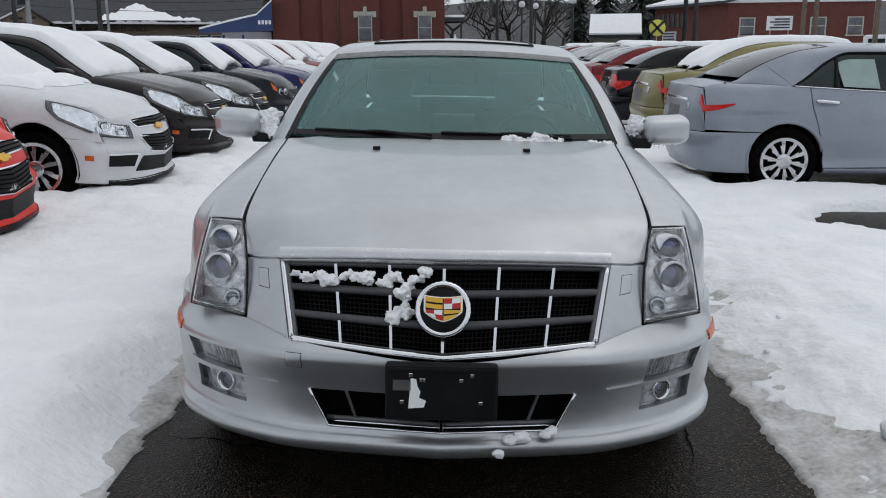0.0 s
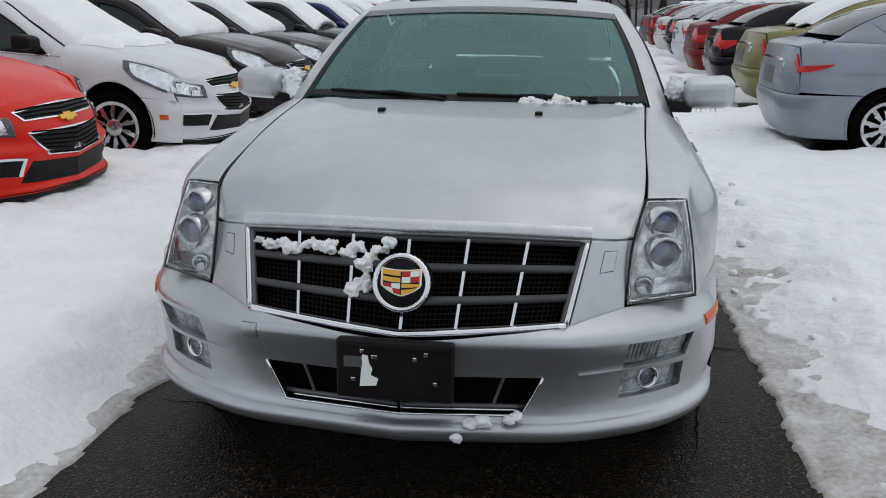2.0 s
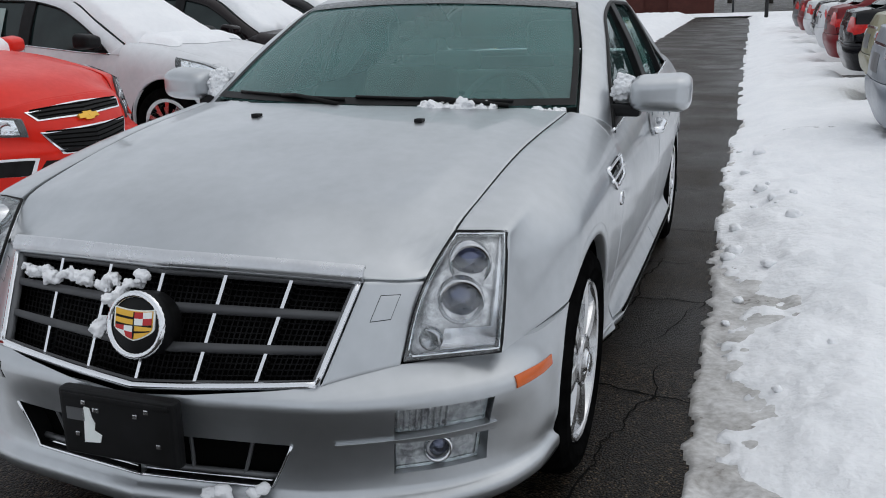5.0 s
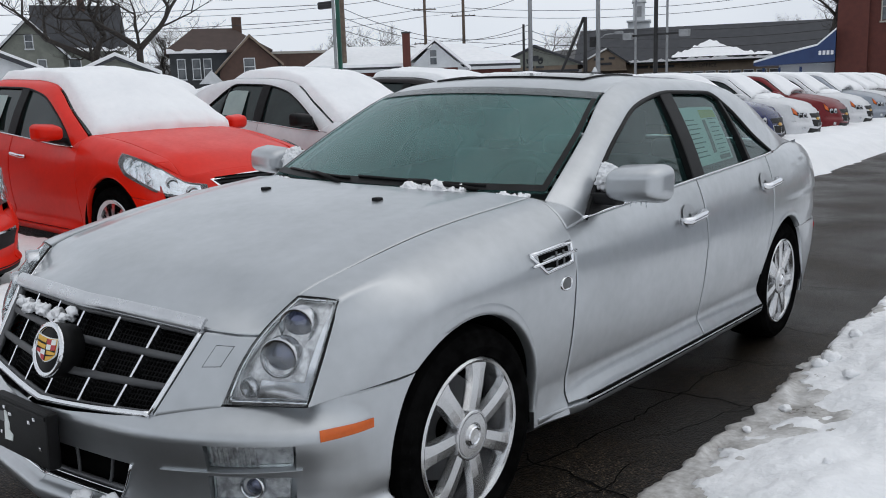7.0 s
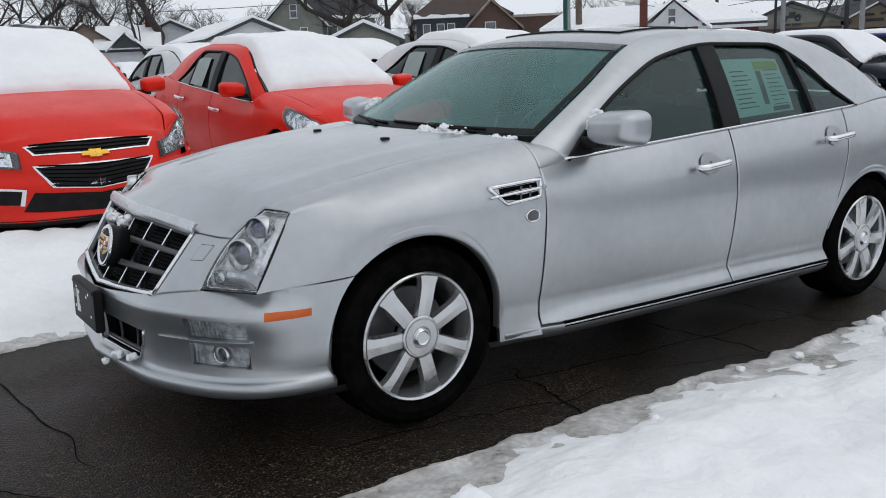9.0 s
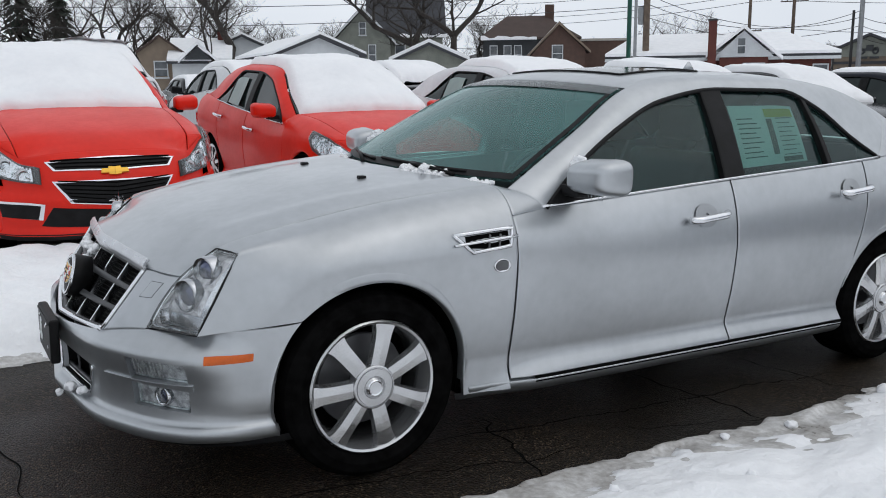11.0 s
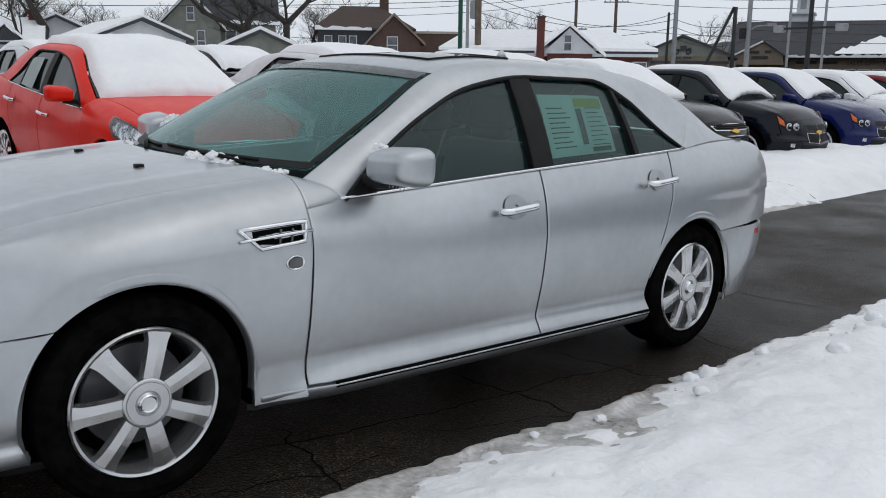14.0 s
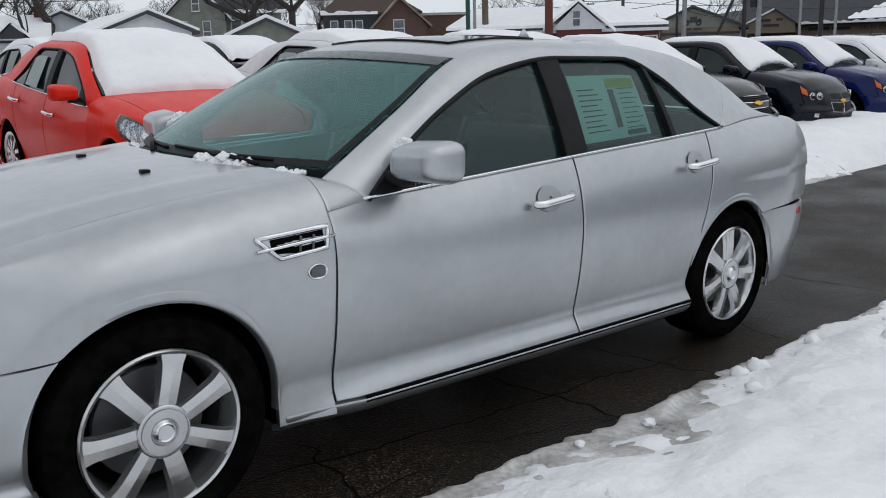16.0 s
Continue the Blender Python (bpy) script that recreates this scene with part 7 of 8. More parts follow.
# two-storey house in grey-green siding with a gabled front wing
h, w = house("house", "two-storey grey-green house with a dark shingle roof", (-62.5, 32.3), (-59.3, 38.0), 8, 5.7, 9.0, SIDING_G, SHINGLE, 0.0, True, [(0.42, 3.3, 0.8, 1.5), (0.78, 3.3, 0.8, 1.5), (0.75, 0.9, 0.8, 1.5)])
prism(h, "front_wing", [(-3.0, 0), (1.9, 0), (1.9, 5.1), (-0.5, 7.5), (-3.0, 5.1)], 4.5, -1.3, SIDING_G)
rake(h, (-3.5, 4.75), (-0.5, 7.6), 5.0, -1.7, SHINGLE)
rake(h, (2.4, 4.75), (-0.5, 7.6), 5.0, -1.7, SHINGLE)
for a in ((-3.55, 4.68), (2.45, 4.68)):
    prism(h, "barge_board", [a, (a[0], a[1] + 0.22), (-0.5, 7.75), (-0.5, 7.53)], 0.08, -1.79, SIDING_W)
for x, z in ((-1.6, 3.2), (0.3, 3.2), (-1.6, 0.9), (0.3, 0.9)):
    pane_in(h, x, z, 0.55, 1.5, -1.3)
pane_in(h, -0.5, 5.6, 0.5, 0.9, -1.3)
snow_strip(h, 2.5, 6.9, 5.35, -0.75, 1)
prism(h, "porch_roof", [(2.0, 2.7), (6.8, 2.7), (6.8, 2.95), (2.0, 2.95)], 1.8, -1.8, SNOW)
part("chimney", box(3.4, 4.0, 3.4, 4.0, 8.2, 9.9), BROWNBRICK, h)
# white garage, its snowy roof seen from the side
house("garage", "low white garage with snow on its gable roof", (-40.7, 15.8), (-40.1, 20.6), 9, 3.1, 4.0, SIDING_W, SHINGLE, 0.14, False, category="garage")
g, w = house("shed", "low dark shed under a thick snowy gable roof", (-42.2, 23.6), (-39.9, 27.3), 6, 2.85, 3.75, SIDING_G, SHINGLE, 0.2, False, category="shed")
house("house", "small tan house with a steep gable", (-55.2, 12.0), (-54.3, 15.0), 8, 3.6, 4.65, SIDING_B, BROWNSH, 0.0, False, [(0.5, 2.2, 0.8, 0.9)])
hh_, w_ = house("house", "low pale grey house with a snowy gable roof", (-55.6, 16.8), (-54.4, 21.3), 8, 3.8, 4.8, SIDING_W, SHINGLE, 0.14, False)
hl_, w_ = house("house", "low house with a long snowy roof and brick chimney", (-53.7, 13.8), (-52.4, 17.3), 6, 3.1, 4.4, SIDING_W, SHINGLE, 0.16, True)
part("chimney", box(3.0, 3.6, 2.6, 3.2, 3.9, 5.1), BRICK, hl_)
prism(hl_, "dormer", [(0.9, 3.2), (2.7, 3.2), (1.8, 4.0)], 1.4, -0.9, DARKSIDE)
rake(hl_, (0.5, 3.0), (1.8, 4.1), 1.6, -1.1, SNOW)
rake(hl_, (3.1, 3.0), (1.8, 4.1), 1.6, -1.1, SNOW)
# dark house with a brown hipped roof and a brick gable wing
m, w = facing((-56.0, 39.2), (-51.2, 45.6))
h = thing("house", "two-storey dark house with a brown roof and brick gable wing", "house", m)
part("wall", box(0, w, 0, 8, 0, 5.1), DARKSIDE, h)
hip_roof(h, 0, w, 0, 8, 5.0, 7.0, 2.0, 2.6, BROWNSH)
part("chimney", box(5.4, 6.2, 3.6, 4.4, 6.5, 8.0), BROWNBRICK, h)
prism(h, "brick_wing", [(3.9, 0), (8.6, 0), (8.6, 4.1), (6.4, 6.0), (3.9, 3.5)], 2.6, -2.0, BROWNBRICK)
rake(h, (3.3, 3.05), (6.4, 6.05), 3.0, -2.3, SNOW)
rake(h, (9.0, 3.85), (6.4, 6.05), 3.0, -2.3, BROWNSH)
for a, b in (((3.25, 3.0), (6.4, 6.0)), ((9.05, 3.8), (6.4, 6.0))):
    prism(h, "barge_board", [a, (a[0], a[1] + 0.2), (b[0], b[1] + 0.2), b], 0.08, -2.39, SIDING_B)
pane_in(h, 6.3, 3.2, 0.8, 1.2, -2.0)
for x in (0.9, 2.1, 3.0):
    pane_in(h, x, 3.1, 0.55, 1.4, 0.0)
snow_strip(h, -0.2, 4.6, 4.98, -0.6, 2, 0.8)
prism(h, "porch_gable", [(2.2, 2.6), (4.2, 2.6), (3.2, 3.6)], 1.0, -2.6, SIDING_W)
m, w = facing((-54.3, 48.1), (-51.5, 51.2))
b = thing("brick_building", "plain flat-roofed brown brick building", "building", m)
part("wall", box(-0.3, w + 0.6, 0, 8, 0, 5.0), BROWNBRICK, b)
part("parapet", box(-0.4, w + 0.7, -0.1, 8.1, 5.0, 5.2), STONE, b)
# long low brick building with white gable and chimney
m, w = facing((-33.6, 32.4), (-24.6, 40.2))
r = thing("ranch_building", "long low red brick building with a snowy roof", "building", m)
part("wall", box(0, w, 0, 8, 0, 2.75), BRICK, r)
hip_roof(r, 0, w, 0, 8, 2.75, 3.95, 0.9, 2.2, SHINGLE, 0.16, 0.45)
part("fascia", box(-0.45, w + 0.45, -0.53, -0.46, 2.6, 2.76), SIDING_W, r)
prism(r, "white_gable", [(5.7, 2.75), (8.9, 2.75), (7.25, 4.1)], 0.4, -0.7, SIDING_W, "white boarded gable")
part("gable_wall", box(6.0, 8.6, -0.6, 0.2, 0, 2.75), BRICK, r)
rake(r, (5.25, 2.72), (7.25, 4.2), 4.0, -1.0, SNOW, 0.18)
rake(r, (9.35, 2.58), (7.25, 4.2), 4.0, -1.0, SNOW, 0.18)
pane_in(r, 7.15, 2.95, 0.38, 0.75, -0.7)
part("chimney", box(5.35, 5.8, -1.1, -0.65, 0, 4.62), BRICK, r, "tall brick chimney")
part("chimney_cap", box(5.3, 5.85, -1.15, -0.6, 4.62, 4.7), DARKSIDE, r)
for x in (1.2, 2.6, 3.6, 4.6, 9.9, 11.4):
    pane_in(r, x, 1.3, 0.7, 1.0, 0.0)
door = part("garage_door", box(7.25, 8.45, -0.66, -0.58, 0, 2.45), SIDING_W, r)
for k in range(4):
    part("door_pane", box(7.33 + k * 0.28, 7.55 + k * 0.28, -0.69, -0.64, 1.75, 2.2), WINDOW, door)
# olive shop with a wide gable and a painted truck shape
m, w = facing((-39.1, 60.5), (-33.7, 63.9))
s_ = thing("shop_building", "low olive shop with a wide gable and sign", "building", m)
part("wall", box(0, w, 0, 10, 0, 3.3), SIDING_B, s_)
pk = w * 0.40
prism(s_, "gable", [(-0.2, 3.3), (w + 0.2, 3.3), (w + 0.2, 3.4), (pk, 4.8), (-0.2, 3.7)], 0.4, -0.1, SIDING_G)
for a in ((-0.8, 3.45), (w + 0.8, 3.1)):
    prism(s_, "roof", [a, (a[0], a[1] + 0.2), (pk, 5.05), (pk, 4.85)], 10, -0.5, SHINGLE)
part("downpipe", box(-0.1, 0.0, -0.22, -0.12, 0, 3.5), POLEBLACK, s_)
for x0, x1, z0, z1 in ((-0.75, 0.75, 3.72, 3.9), (-0.2, 0.35, 3.9, 4.15), (0.45, 0.7, 3.9, 4.0)):
    part("sign_shape", box(pk + x0, pk + x1, -0.17, -0.11, z0, z1), DARKSIDE, s_)
for dx in (-0.5, 0.5):
    v, f = lathe([(0.10, -0.17), (0.23, -0.17), (0.23, -0.12)], 20, axis=1, centre=(pk + dx, 0, 3.68))
    add("sign_shape", v, [q[::-1] for q in f], DARKSIDE, s_)
for k in range(2):
    part("sign_letters", box(pk - 0.75 + k * 0.85, pk - 0.05 + k * 0.85, -0.17, -0.11, 3.14, 3.30), DARKSIDE, s_)
part("band", box(-0.1, w + 0.1, -0.14, -0.02, 2.75, 2.95), SHINGLE, s_)
for k in range(4):
    pane_in(s_, 0.9 + k * 1.6, 1.0, 1.1, 1.4, 0.0, DARKSIDE, False)
# the dealer's long building with a dark roof, cupola and snow along the eaves
m, w = facing((-41.6, 76.6), (-14.7, 88.0))
d_ = thing("sales_building", "long low sales building with a dark shingle roof and cupola", "building", m)
part("wall", box(0, w, 0, 14, 0, 3.7), SIDING_B, d_)
roof_slab(d_, 0, w, 0, 14, 3.9, 7.2, SHINGLE, 0.9, 0.0)
snow_strip(d_, 0.5, w + 0.9, 3.62, -1.2, 5, 1.6)
rg = random.Random(8)
pts = [(9.3, 4.0)] + [(9.3 + k * 0.33, 4.1 + 1.5 * max(0.0, 1 - abs(k * 0.33 - 4.0) / 4.2) ** 1.3 + rg.uniform(-0.12, 0.16)) for k in range(1, 29)] + [(19.2, 4.0)]
bm = bmesh.new()
lo = [bm.verts.new((x, -0.55, 3.98)) for x, z in pts]
hi = [bm.verts.new((x, (z - 3.9) / (7.2 - 3.9) * 7 - 0.1, z + 0.16)) for x, z in pts]
for k in range(len(pts) - 1):
    bm.faces.new((lo[k], lo[k + 1], hi[k + 1], hi[k]))
part("roof_snow", bm, SNOW, d_, "snow slid down to the eave")
prism(d_, "entrance_gable", [(0.4, 2.9), (4.8, 2.9), (4.8, 3.7), (2.9, 4.85), (0.4, 3.7)], 3.6, -3.7, SIDING_B)
for a, m_ in (((-0.1, 3.5), SNOW), ((5.2, 3.45), SHINGLE)):
    prism(d_, "entrance_roof", [a, (a[0], a[1] + 0.16), (2.9, 5.08), (2.9, 4.92)], 4.0, -3.9, m_)
for x0, x1, z in ((1.6, 2.6, 3.9), (3.1, 3.7, 3.95), (1.9, 3.4, 3.45)):
    part("sign_letters", box(x0, x1, -3.77, -3.69, z, z + 0.22), SHINGLE, d_)
for x0, x1 in ((5.8, 6.9), (7.1, 7.7), (7.9, 9.6)):
    part("sign_letters", box(x0, x1, -0.06, -0.01, 3.05, 3.3), DARKSIDE, d_)
tc_ = bpy.data.curves.new("sign_letters", "FONT")
tc_.body, tc_.size, tc_.extrude, tc_.space_character = "SALES OFFICE", 0.52, 0.02, 1.1
tx = new("text_source", tc_)
me = bpy.data.meshes.new_from_object(tx.evaluated_get(bpy.context.evaluated_depsgraph_get()))
bpy.data.objects.remove(tx)
me.materials.clear()
me.materials.append(DARKSIDE)
tx = new("sign_letters", me)
tx.parent = d_
tx.matrix_basis = Matrix.Translation((10.4, -0.05, 2.98)) @ Matrix.Rotation(math.pi / 2, 4, "X")
for k in range(14):
    pane_in(d_, 7.0 + k * 1.25, 1.5, 0.9, 1.05, 0.0, None, False)
cup = part("cupola", box(4.0, 7.2, 7.0, 10.2, 6.3, 7.3), SIDING_W, d_, "white cupola in stages")
part("cupola_stage", box(4.4, 6.8, 7.4, 9.8, 7.3, 8.1), SIDING_W, cup)
for z0, z1, o in ((7.25, 7.4, 0.12), (8.05, 8.2, 0.12)):
    part("cupola_ledge", box(4.0 - o + (0.4 if z0 > 8 else 0), 7.2 + o - (0.4 if z0 > 8 else 0), 6.9, 10.3, z0, z1), SIDING_W, cup)
part("cupola_stage", box(4.95, 6.25, 7.95, 9.25, 8.1, 10.1), SIDING_W, cup)
part("cupola_louvre", box(5.3, 5.9, 7.9, 7.97, 8.6, 9.7), POLEGREY, cup)
bm = bmesh.new()
bmesh.ops.create_cone(bm, segments=4, radius1=1.15, radius2=0.03, depth=2.2, cap_ends=True)
bmesh.ops.rotate(bm, verts=bm.verts, matrix=Matrix.Rotation(math.pi / 4, 3, "Z"))
bmesh.ops.translate(bm, verts=bm.verts, vec=(5.6, 8.6, 11.2))
part("cupola_spire", bm, SIDING_W, cup)

# tall red brick building straight ahead
m, w = facing((-11.4, 54.7), (-0.3, 55.8))
bb = thing("brick_building", "tall red brick building with stone window heads", "building", m)
part("wall", box(0, w, 0.35, 12, 0, 7.2), BRICK, bb)
for x0, x1 in ((0.0, 1.7), (3.2, 6.9), (8.4, w)):
    part("wall_bay", box(x0, x1, 0.0, 0.36, 0, 7.2), BRICK, bb)
part("cornice", box(-0.2, w + 0.2, -0.2, 12.2, 7.2, 7.5), STONE, bb)
for x in (5.95, 9.85):
    pane_in(bb, x, 1.95, 0.78, 1.55, 0.0, STONE, True, STONE)
    pane_in(bb, x, 4.9, 0.78, 1.55, 0.0, STONE, True, STONE)
pane_in(bb, 2.75, 4.9, 0.78, 1.55, 0.35, STONE, True, STONE)
v, f = tube([(4.2, -0.06, 0), (4.2, -0.06, 7.2)], 0.05, 8)
add("downpipe", v, f, BROWNBRICK, bb)
pr = part("porch_roof", box(w, w + 1.4, 0.4, 4, 3.1, 3.4, 0.05), SHINGLE, bb)
part("porch_snow", box(w + 0.02, w + 1.36, 0.42, 3.98, 3.404, 3.56, 0.04), SNOW, pr)
part("porch_post", box(w + 1.1, w + 1.22, 0.5, 0.62, 0, 3.1), DARKSIDE, pr)
# blue canopy to its side
m, w = facing((-15.6, 52.6), (-11.2, 53.7))
cn = thing("blue_canopy", "blue metal canopy on posts with snow on its edge", "canopy", m)
top = [(0, 2.62), (w * 0.42, 3.12), (w * 0.78, 3.5), (w, 4.4)]
prism(cn, "canopy_roof", top + [(w, 2.55), (w * 0.25, 2.45), (0, 2.45)], 4.0, 0.0, BLUEMETAL)
prism(cn, "canopy_snow", [(x, z + 0.01) for x, z in top] + [(x, z + 0.13) for x, z in top[::-1]], 4.0, 0.05, SNOW)
for k in range(4):
    part("sign_letters", box(w * 0.80 + k * 0.22, w * 0.80 + k * 0.22 + 0.15, -0.04, -0.01, 2.95, 3.2), FLAGWHITE, cn)
part("back_wall", box(w * 0.3, w, 2.0, 2.3, 0, 2.5), SIDING_W, cn)
for x in (0.5, 1.4, 2.6):
    part("post", box(x, x + 0.14, 0.3, 0.44, 0, 2.3), BLUEMETAL, cn)

# brick shop with a white upper band to the right of the drive
m, w = facing((13.8, 57.1), (16.1, 49.0))
rb = thing("brick_shop", "two-storey red brick shop with a snowy roof", "building", m)
part("wall", box(0, w, 0, 9, 0, 4.3), BRICK, rb)
roof_slab(rb, 0, w, 0, 9, 4.4, 5.6, SHINGLE, 0.5, 0.14)
for k in range(6):
    pane_in(rb, 0.45 + k * 0.62, 2.9, 0.32, 0.9, 0.0, BROWNBRICK, False)
part("shop_sign", box(1.2, 2.9, -0.08, -0.01, 1.9, 2.6), SIDING_W, rb)
for k in range(3):
    part("sign_bar", box(1.35, 2.75, -0.11, -0.07, 2.0 + k * 0.2, 2.1 + k * 0.2), DARKSIDE, rb)
for k in range(4):
    pane_in(rb, 0.6 + k * 0.9, 0.5, 0.6, 1.1, 0.0, DARKSIDE, False)
m, w = facing((16.1, 48.9), (24.0, 47.8))
rc_ = thing("brick_shop", "long brick shop with a white upper band and sign", "building", m)
part("wall", box(0, w, 0, 9, 0, 4.3), BRICK, rc_)
part("upper_band", box(-0.1, w + 0.1, -0.15, 9, 4.3, 5.4), SIDING_W, rc_)
part("roof_snow", box(-0.2, w + 0.2, -0.2, 9.1, 5.404, 5.6, 0.05), SNOW, rc_)
for x in (1.1, 5.0, 7.0, 9.2):
    pane_in(rc_, x, 2.3, 0.75, 1.0, 0.0, STONE, True)
m, w = facing((15.3, 40.2), (16.4, 39.8))
sb = thing("notice_board", "white sign board with dark writing on two posts", "sign", m)
part("board", box(0, w, 0, 0.06, 2.4, 3.15), FLAGWHITE, sb)
for k in range(4):
    part("sign_bar", box(0.15 + (0.2 if k % 2 else 0), w - 0.12, -0.025, -0.001, 2.5 + k * 0.15, 2.57 + k * 0.15), DARKSIDE, sb)
for x in (0.15, w - 0.2):
    part("post", box(x, x + 0.06, 0.06, 0.12, 0, 2.6), POLEGREY, sb)
house("house", "small house with a broad snowy roof", (11.1, 66.0), (14.4, 65.4), 5, 2.6, 4.1, SIDING_G, SHINGLE, 0.14, True)
m, w = facing((18.5, 36.7), (21.7, 35.4))
tr = thing("box_truck", "white box truck with a red stripe", "truck", m)
part("cargo_box", box(1.1, w + 2, 0, 2.2, 0.8, 2.9, 0.04), FLAGWHITE, tr)
part("stripe", box(1.5, w + 1.8, -0.02, 0.0, 1.4, 2.2), FLAGRED, tr)
part("cab", box(0, 1.1, 0.1, 2.1, 0.6, 2.1, 0.15, 3), FLAGWHITE, tr)
part("cab_window", box(0.12, 0.8, 0.07, 0.1, 1.35, 1.9), DARKGLASS, tr)
for x in (0.6, 3.4):
    v, f = lathe([(0.0, 0.0), (0.38, 0.0), (0.40, 0.05), (0.40, 0.25), (0.0, 0.25)], 24, axis=1, centre=(x, 0.05, 0.4))
    add("truck_wheel", v, f, RUBBER, tr)


# poles, lamps, wires and flags
def pole(name, label, x, y, h, r, material, r1=None, arms=(), group="poles along the street"):
    p = thing(name, label, "pole", Matrix.Translation((x, y, -0.08)), group)
    v, f = tube([(0, 0, 0), (0, 0, h / 2), (0, 0, h)], r, 12, r1 or r * 0.8)
    add("shaft", v, f, material, p)
    turn = math.atan2(-y, -x)
    for z, half in arms:
        bm = box(-half, half, -0.06, 0.06, z - 0.06, z + 0.06)
        bmesh.ops.rotate(bm, verts=bm.verts, matrix=Matrix.Rotation(turn + math.pi / 2, 3, "Z"))
        a = part("crossarm", bm, POLEWOOD, p)
        for s in (-0.9, -0.5, 0.5, 0.9):
            b = box(s * half - 0.05, s * half + 0.05, -0.05, 0.05, z + 0.06, z + 0.2, 0.02)
            bmesh.ops.rotate(b, verts=b.verts, matrix=Matrix.Rotation(turn + math.pi / 2, 3, "Z"))
            part("insulator", b, POLEGREY, a)
    return p


pole("lamp_pole", "dark green painted lamp pole", -19.7, 20.8, 9, 0.085, POLEGREEN)
pole("lamp_pole", "plain galvanised grey street pole", -28.9, 30.0, 11, 0.085, POLEGREY)
up = pole("utility_pole", "weathered wooden utility pole with a transformer", -32.1, 33.9, 12, 0.19, POLEWOOD, 0.15, ((8.6, 1.1),))
part("transformer", box(-0.5, -0.1, -0.2, 0.2, 4.6, 5.6, 0.08), POLEGREY, up)
part("lamp_head", box(-1.7, -0.6, -0.15, 0.15, 6.2, 6.6, 0.08), POLEBLACK, up)
pole("utility_pole", "far wooden utility pole with crossarms", -66.7, 84.7, 13.5, 0.22, POLEWOOD, 0.17, ((7.4, 1.4), (11.5, 1.4)))
pole("utility_pole", "far wooden utility pole with crossarms", -63.0, 87.7, 15.5, 0.22, POLEWOOD, 0.17, ((10.6, 1.5), (13.5, 1.5)))
pole("utility_pole", "tall pale utility pole", -29.3, 49.0, 13, 0.16, POLEGREY, 0.12, ((9.5, 0.8),))
pole("utility_pole", "short dark stub pole", -29.7, 48.8, 5.7, 0.10, POLEBLACK)
st = pole("utility_pole", "stub pole held by a slanting strut", -26.2, 50.9, 6.0, 0.16, POLEBLACK)
v, f = tube([(-2.3, -1.3, 0), (-0.1, 0, 6.0)], 0.10, 8)
add("strut", v, f, POLEBLACK, st)
sl = pole("street_lamp", "tall pole with a small street lamp on an arm", -26.2, 52.7, 12, 0.17, POLEGREY, 0.13)
bar("lamp_arm", [(0, 0, 4.6), (0.5, 0.1, 4.9), (1.3, 0.3, 4.95)], 0.04, POLEGREY, sl)
part("lamp_head", box(1.1, 1.7, 0.2, 0.4, 4.88, 5.05, 0.05), POLEGREY, sl)
part("junction_box", box(-0.55, -0.1, -0.2, 0.2, 4.1, 4.8, 0.03), POLEBLACK, sl)
lp = pole("lamp_pole", "black lamp pole with flood lamps on a bar", -20.1, 48.4, 11, 0.14, POLEBLACK)
part("lamp_bar", box(-1.9, 1.9, -0.05, 0.05, 4.35, 4.47), POLEBLACK, lp)
part("flood_lamp", box(-2.1, -1.5, -0.2, 0.2, 4.2, 4.6, 0.06), POLEGREY, lp)
part("flood_lamp", box(1.5, 2.1, -0.2, 0.2, 4.2, 4.6, 0.06), POLEGREY, lp)
for x, y, s in ((-23.3, 52.4, 1), (-21.5, 53.3, 2)):
    p = pole("flag_pole", "grey pole flying a red, white and blue sales flag", x, y, 9.5, 0.09, POLEGREY, group="flag poles")
    for i, m_ in enumerate((FLAGBLUE, FLAGWHITE, FLAGRED)):
        P = np.array([[(0.12 + 1.25 * a, -0.1 + 0.18 * math.sin(a * 6 + s), 6.9 + i * 0.5 + b * 0.5 + 0.2 * a) for b in (0, 0.5, 1)] for a in np.linspace(0, 1, 10)])
        shell("flag", P, m_, p, 0.01, roll=0)
    for k in range(2):
        part("flag_bar", box(0.35, 1.1, -0.32, -0.30, 7.50 + k * 0.2, 7.60 + k * 0.2), FLAGBLUE, p)
for x, y, h in ((10.9, 38.4, 9), (11.3, 38.1, 5), (15.8, 37.0, 10), (16.3, 36.9, 11), (18.5, 35.8, 11)):
    pole("utility_pole", "street pole beside the shops", x, y, h, 0.11, POLEWOOD if h > 9 else POLEBLACK, group="poles by the shops")
for x, y in ((5.9, 39.8), (3.8, 43.8), (4.7, 45.8)):
    p = pole("street_lamp", "black ornamental street lamp", x, y, 3.4, 0.06, POLEBLACK, group="street lamps")
    bm = bmesh.new()
    bmesh.ops.create_icosphere(bm, subdivisions=2, radius=0.17)
    bmesh.ops.translate(bm, verts=bm.verts, vec=(0, 0, 3.55))
    part("lamp_globe", bm, FLAGWHITE, p)
cs = pole("crossing_sign", "yellow round crossing sign on a post", 10.6, 42.6, 2.2, 0.04, POLEGREY, group="street signs")
v, f = lathe([(0.0, -0.05), (0.42, -0.05), (0.42, -0.02)], 24, axis=1, centre=(0, 0, 2.3))
add("sign_face", v, [q[::-1] for q in f], YELLOW, cs)
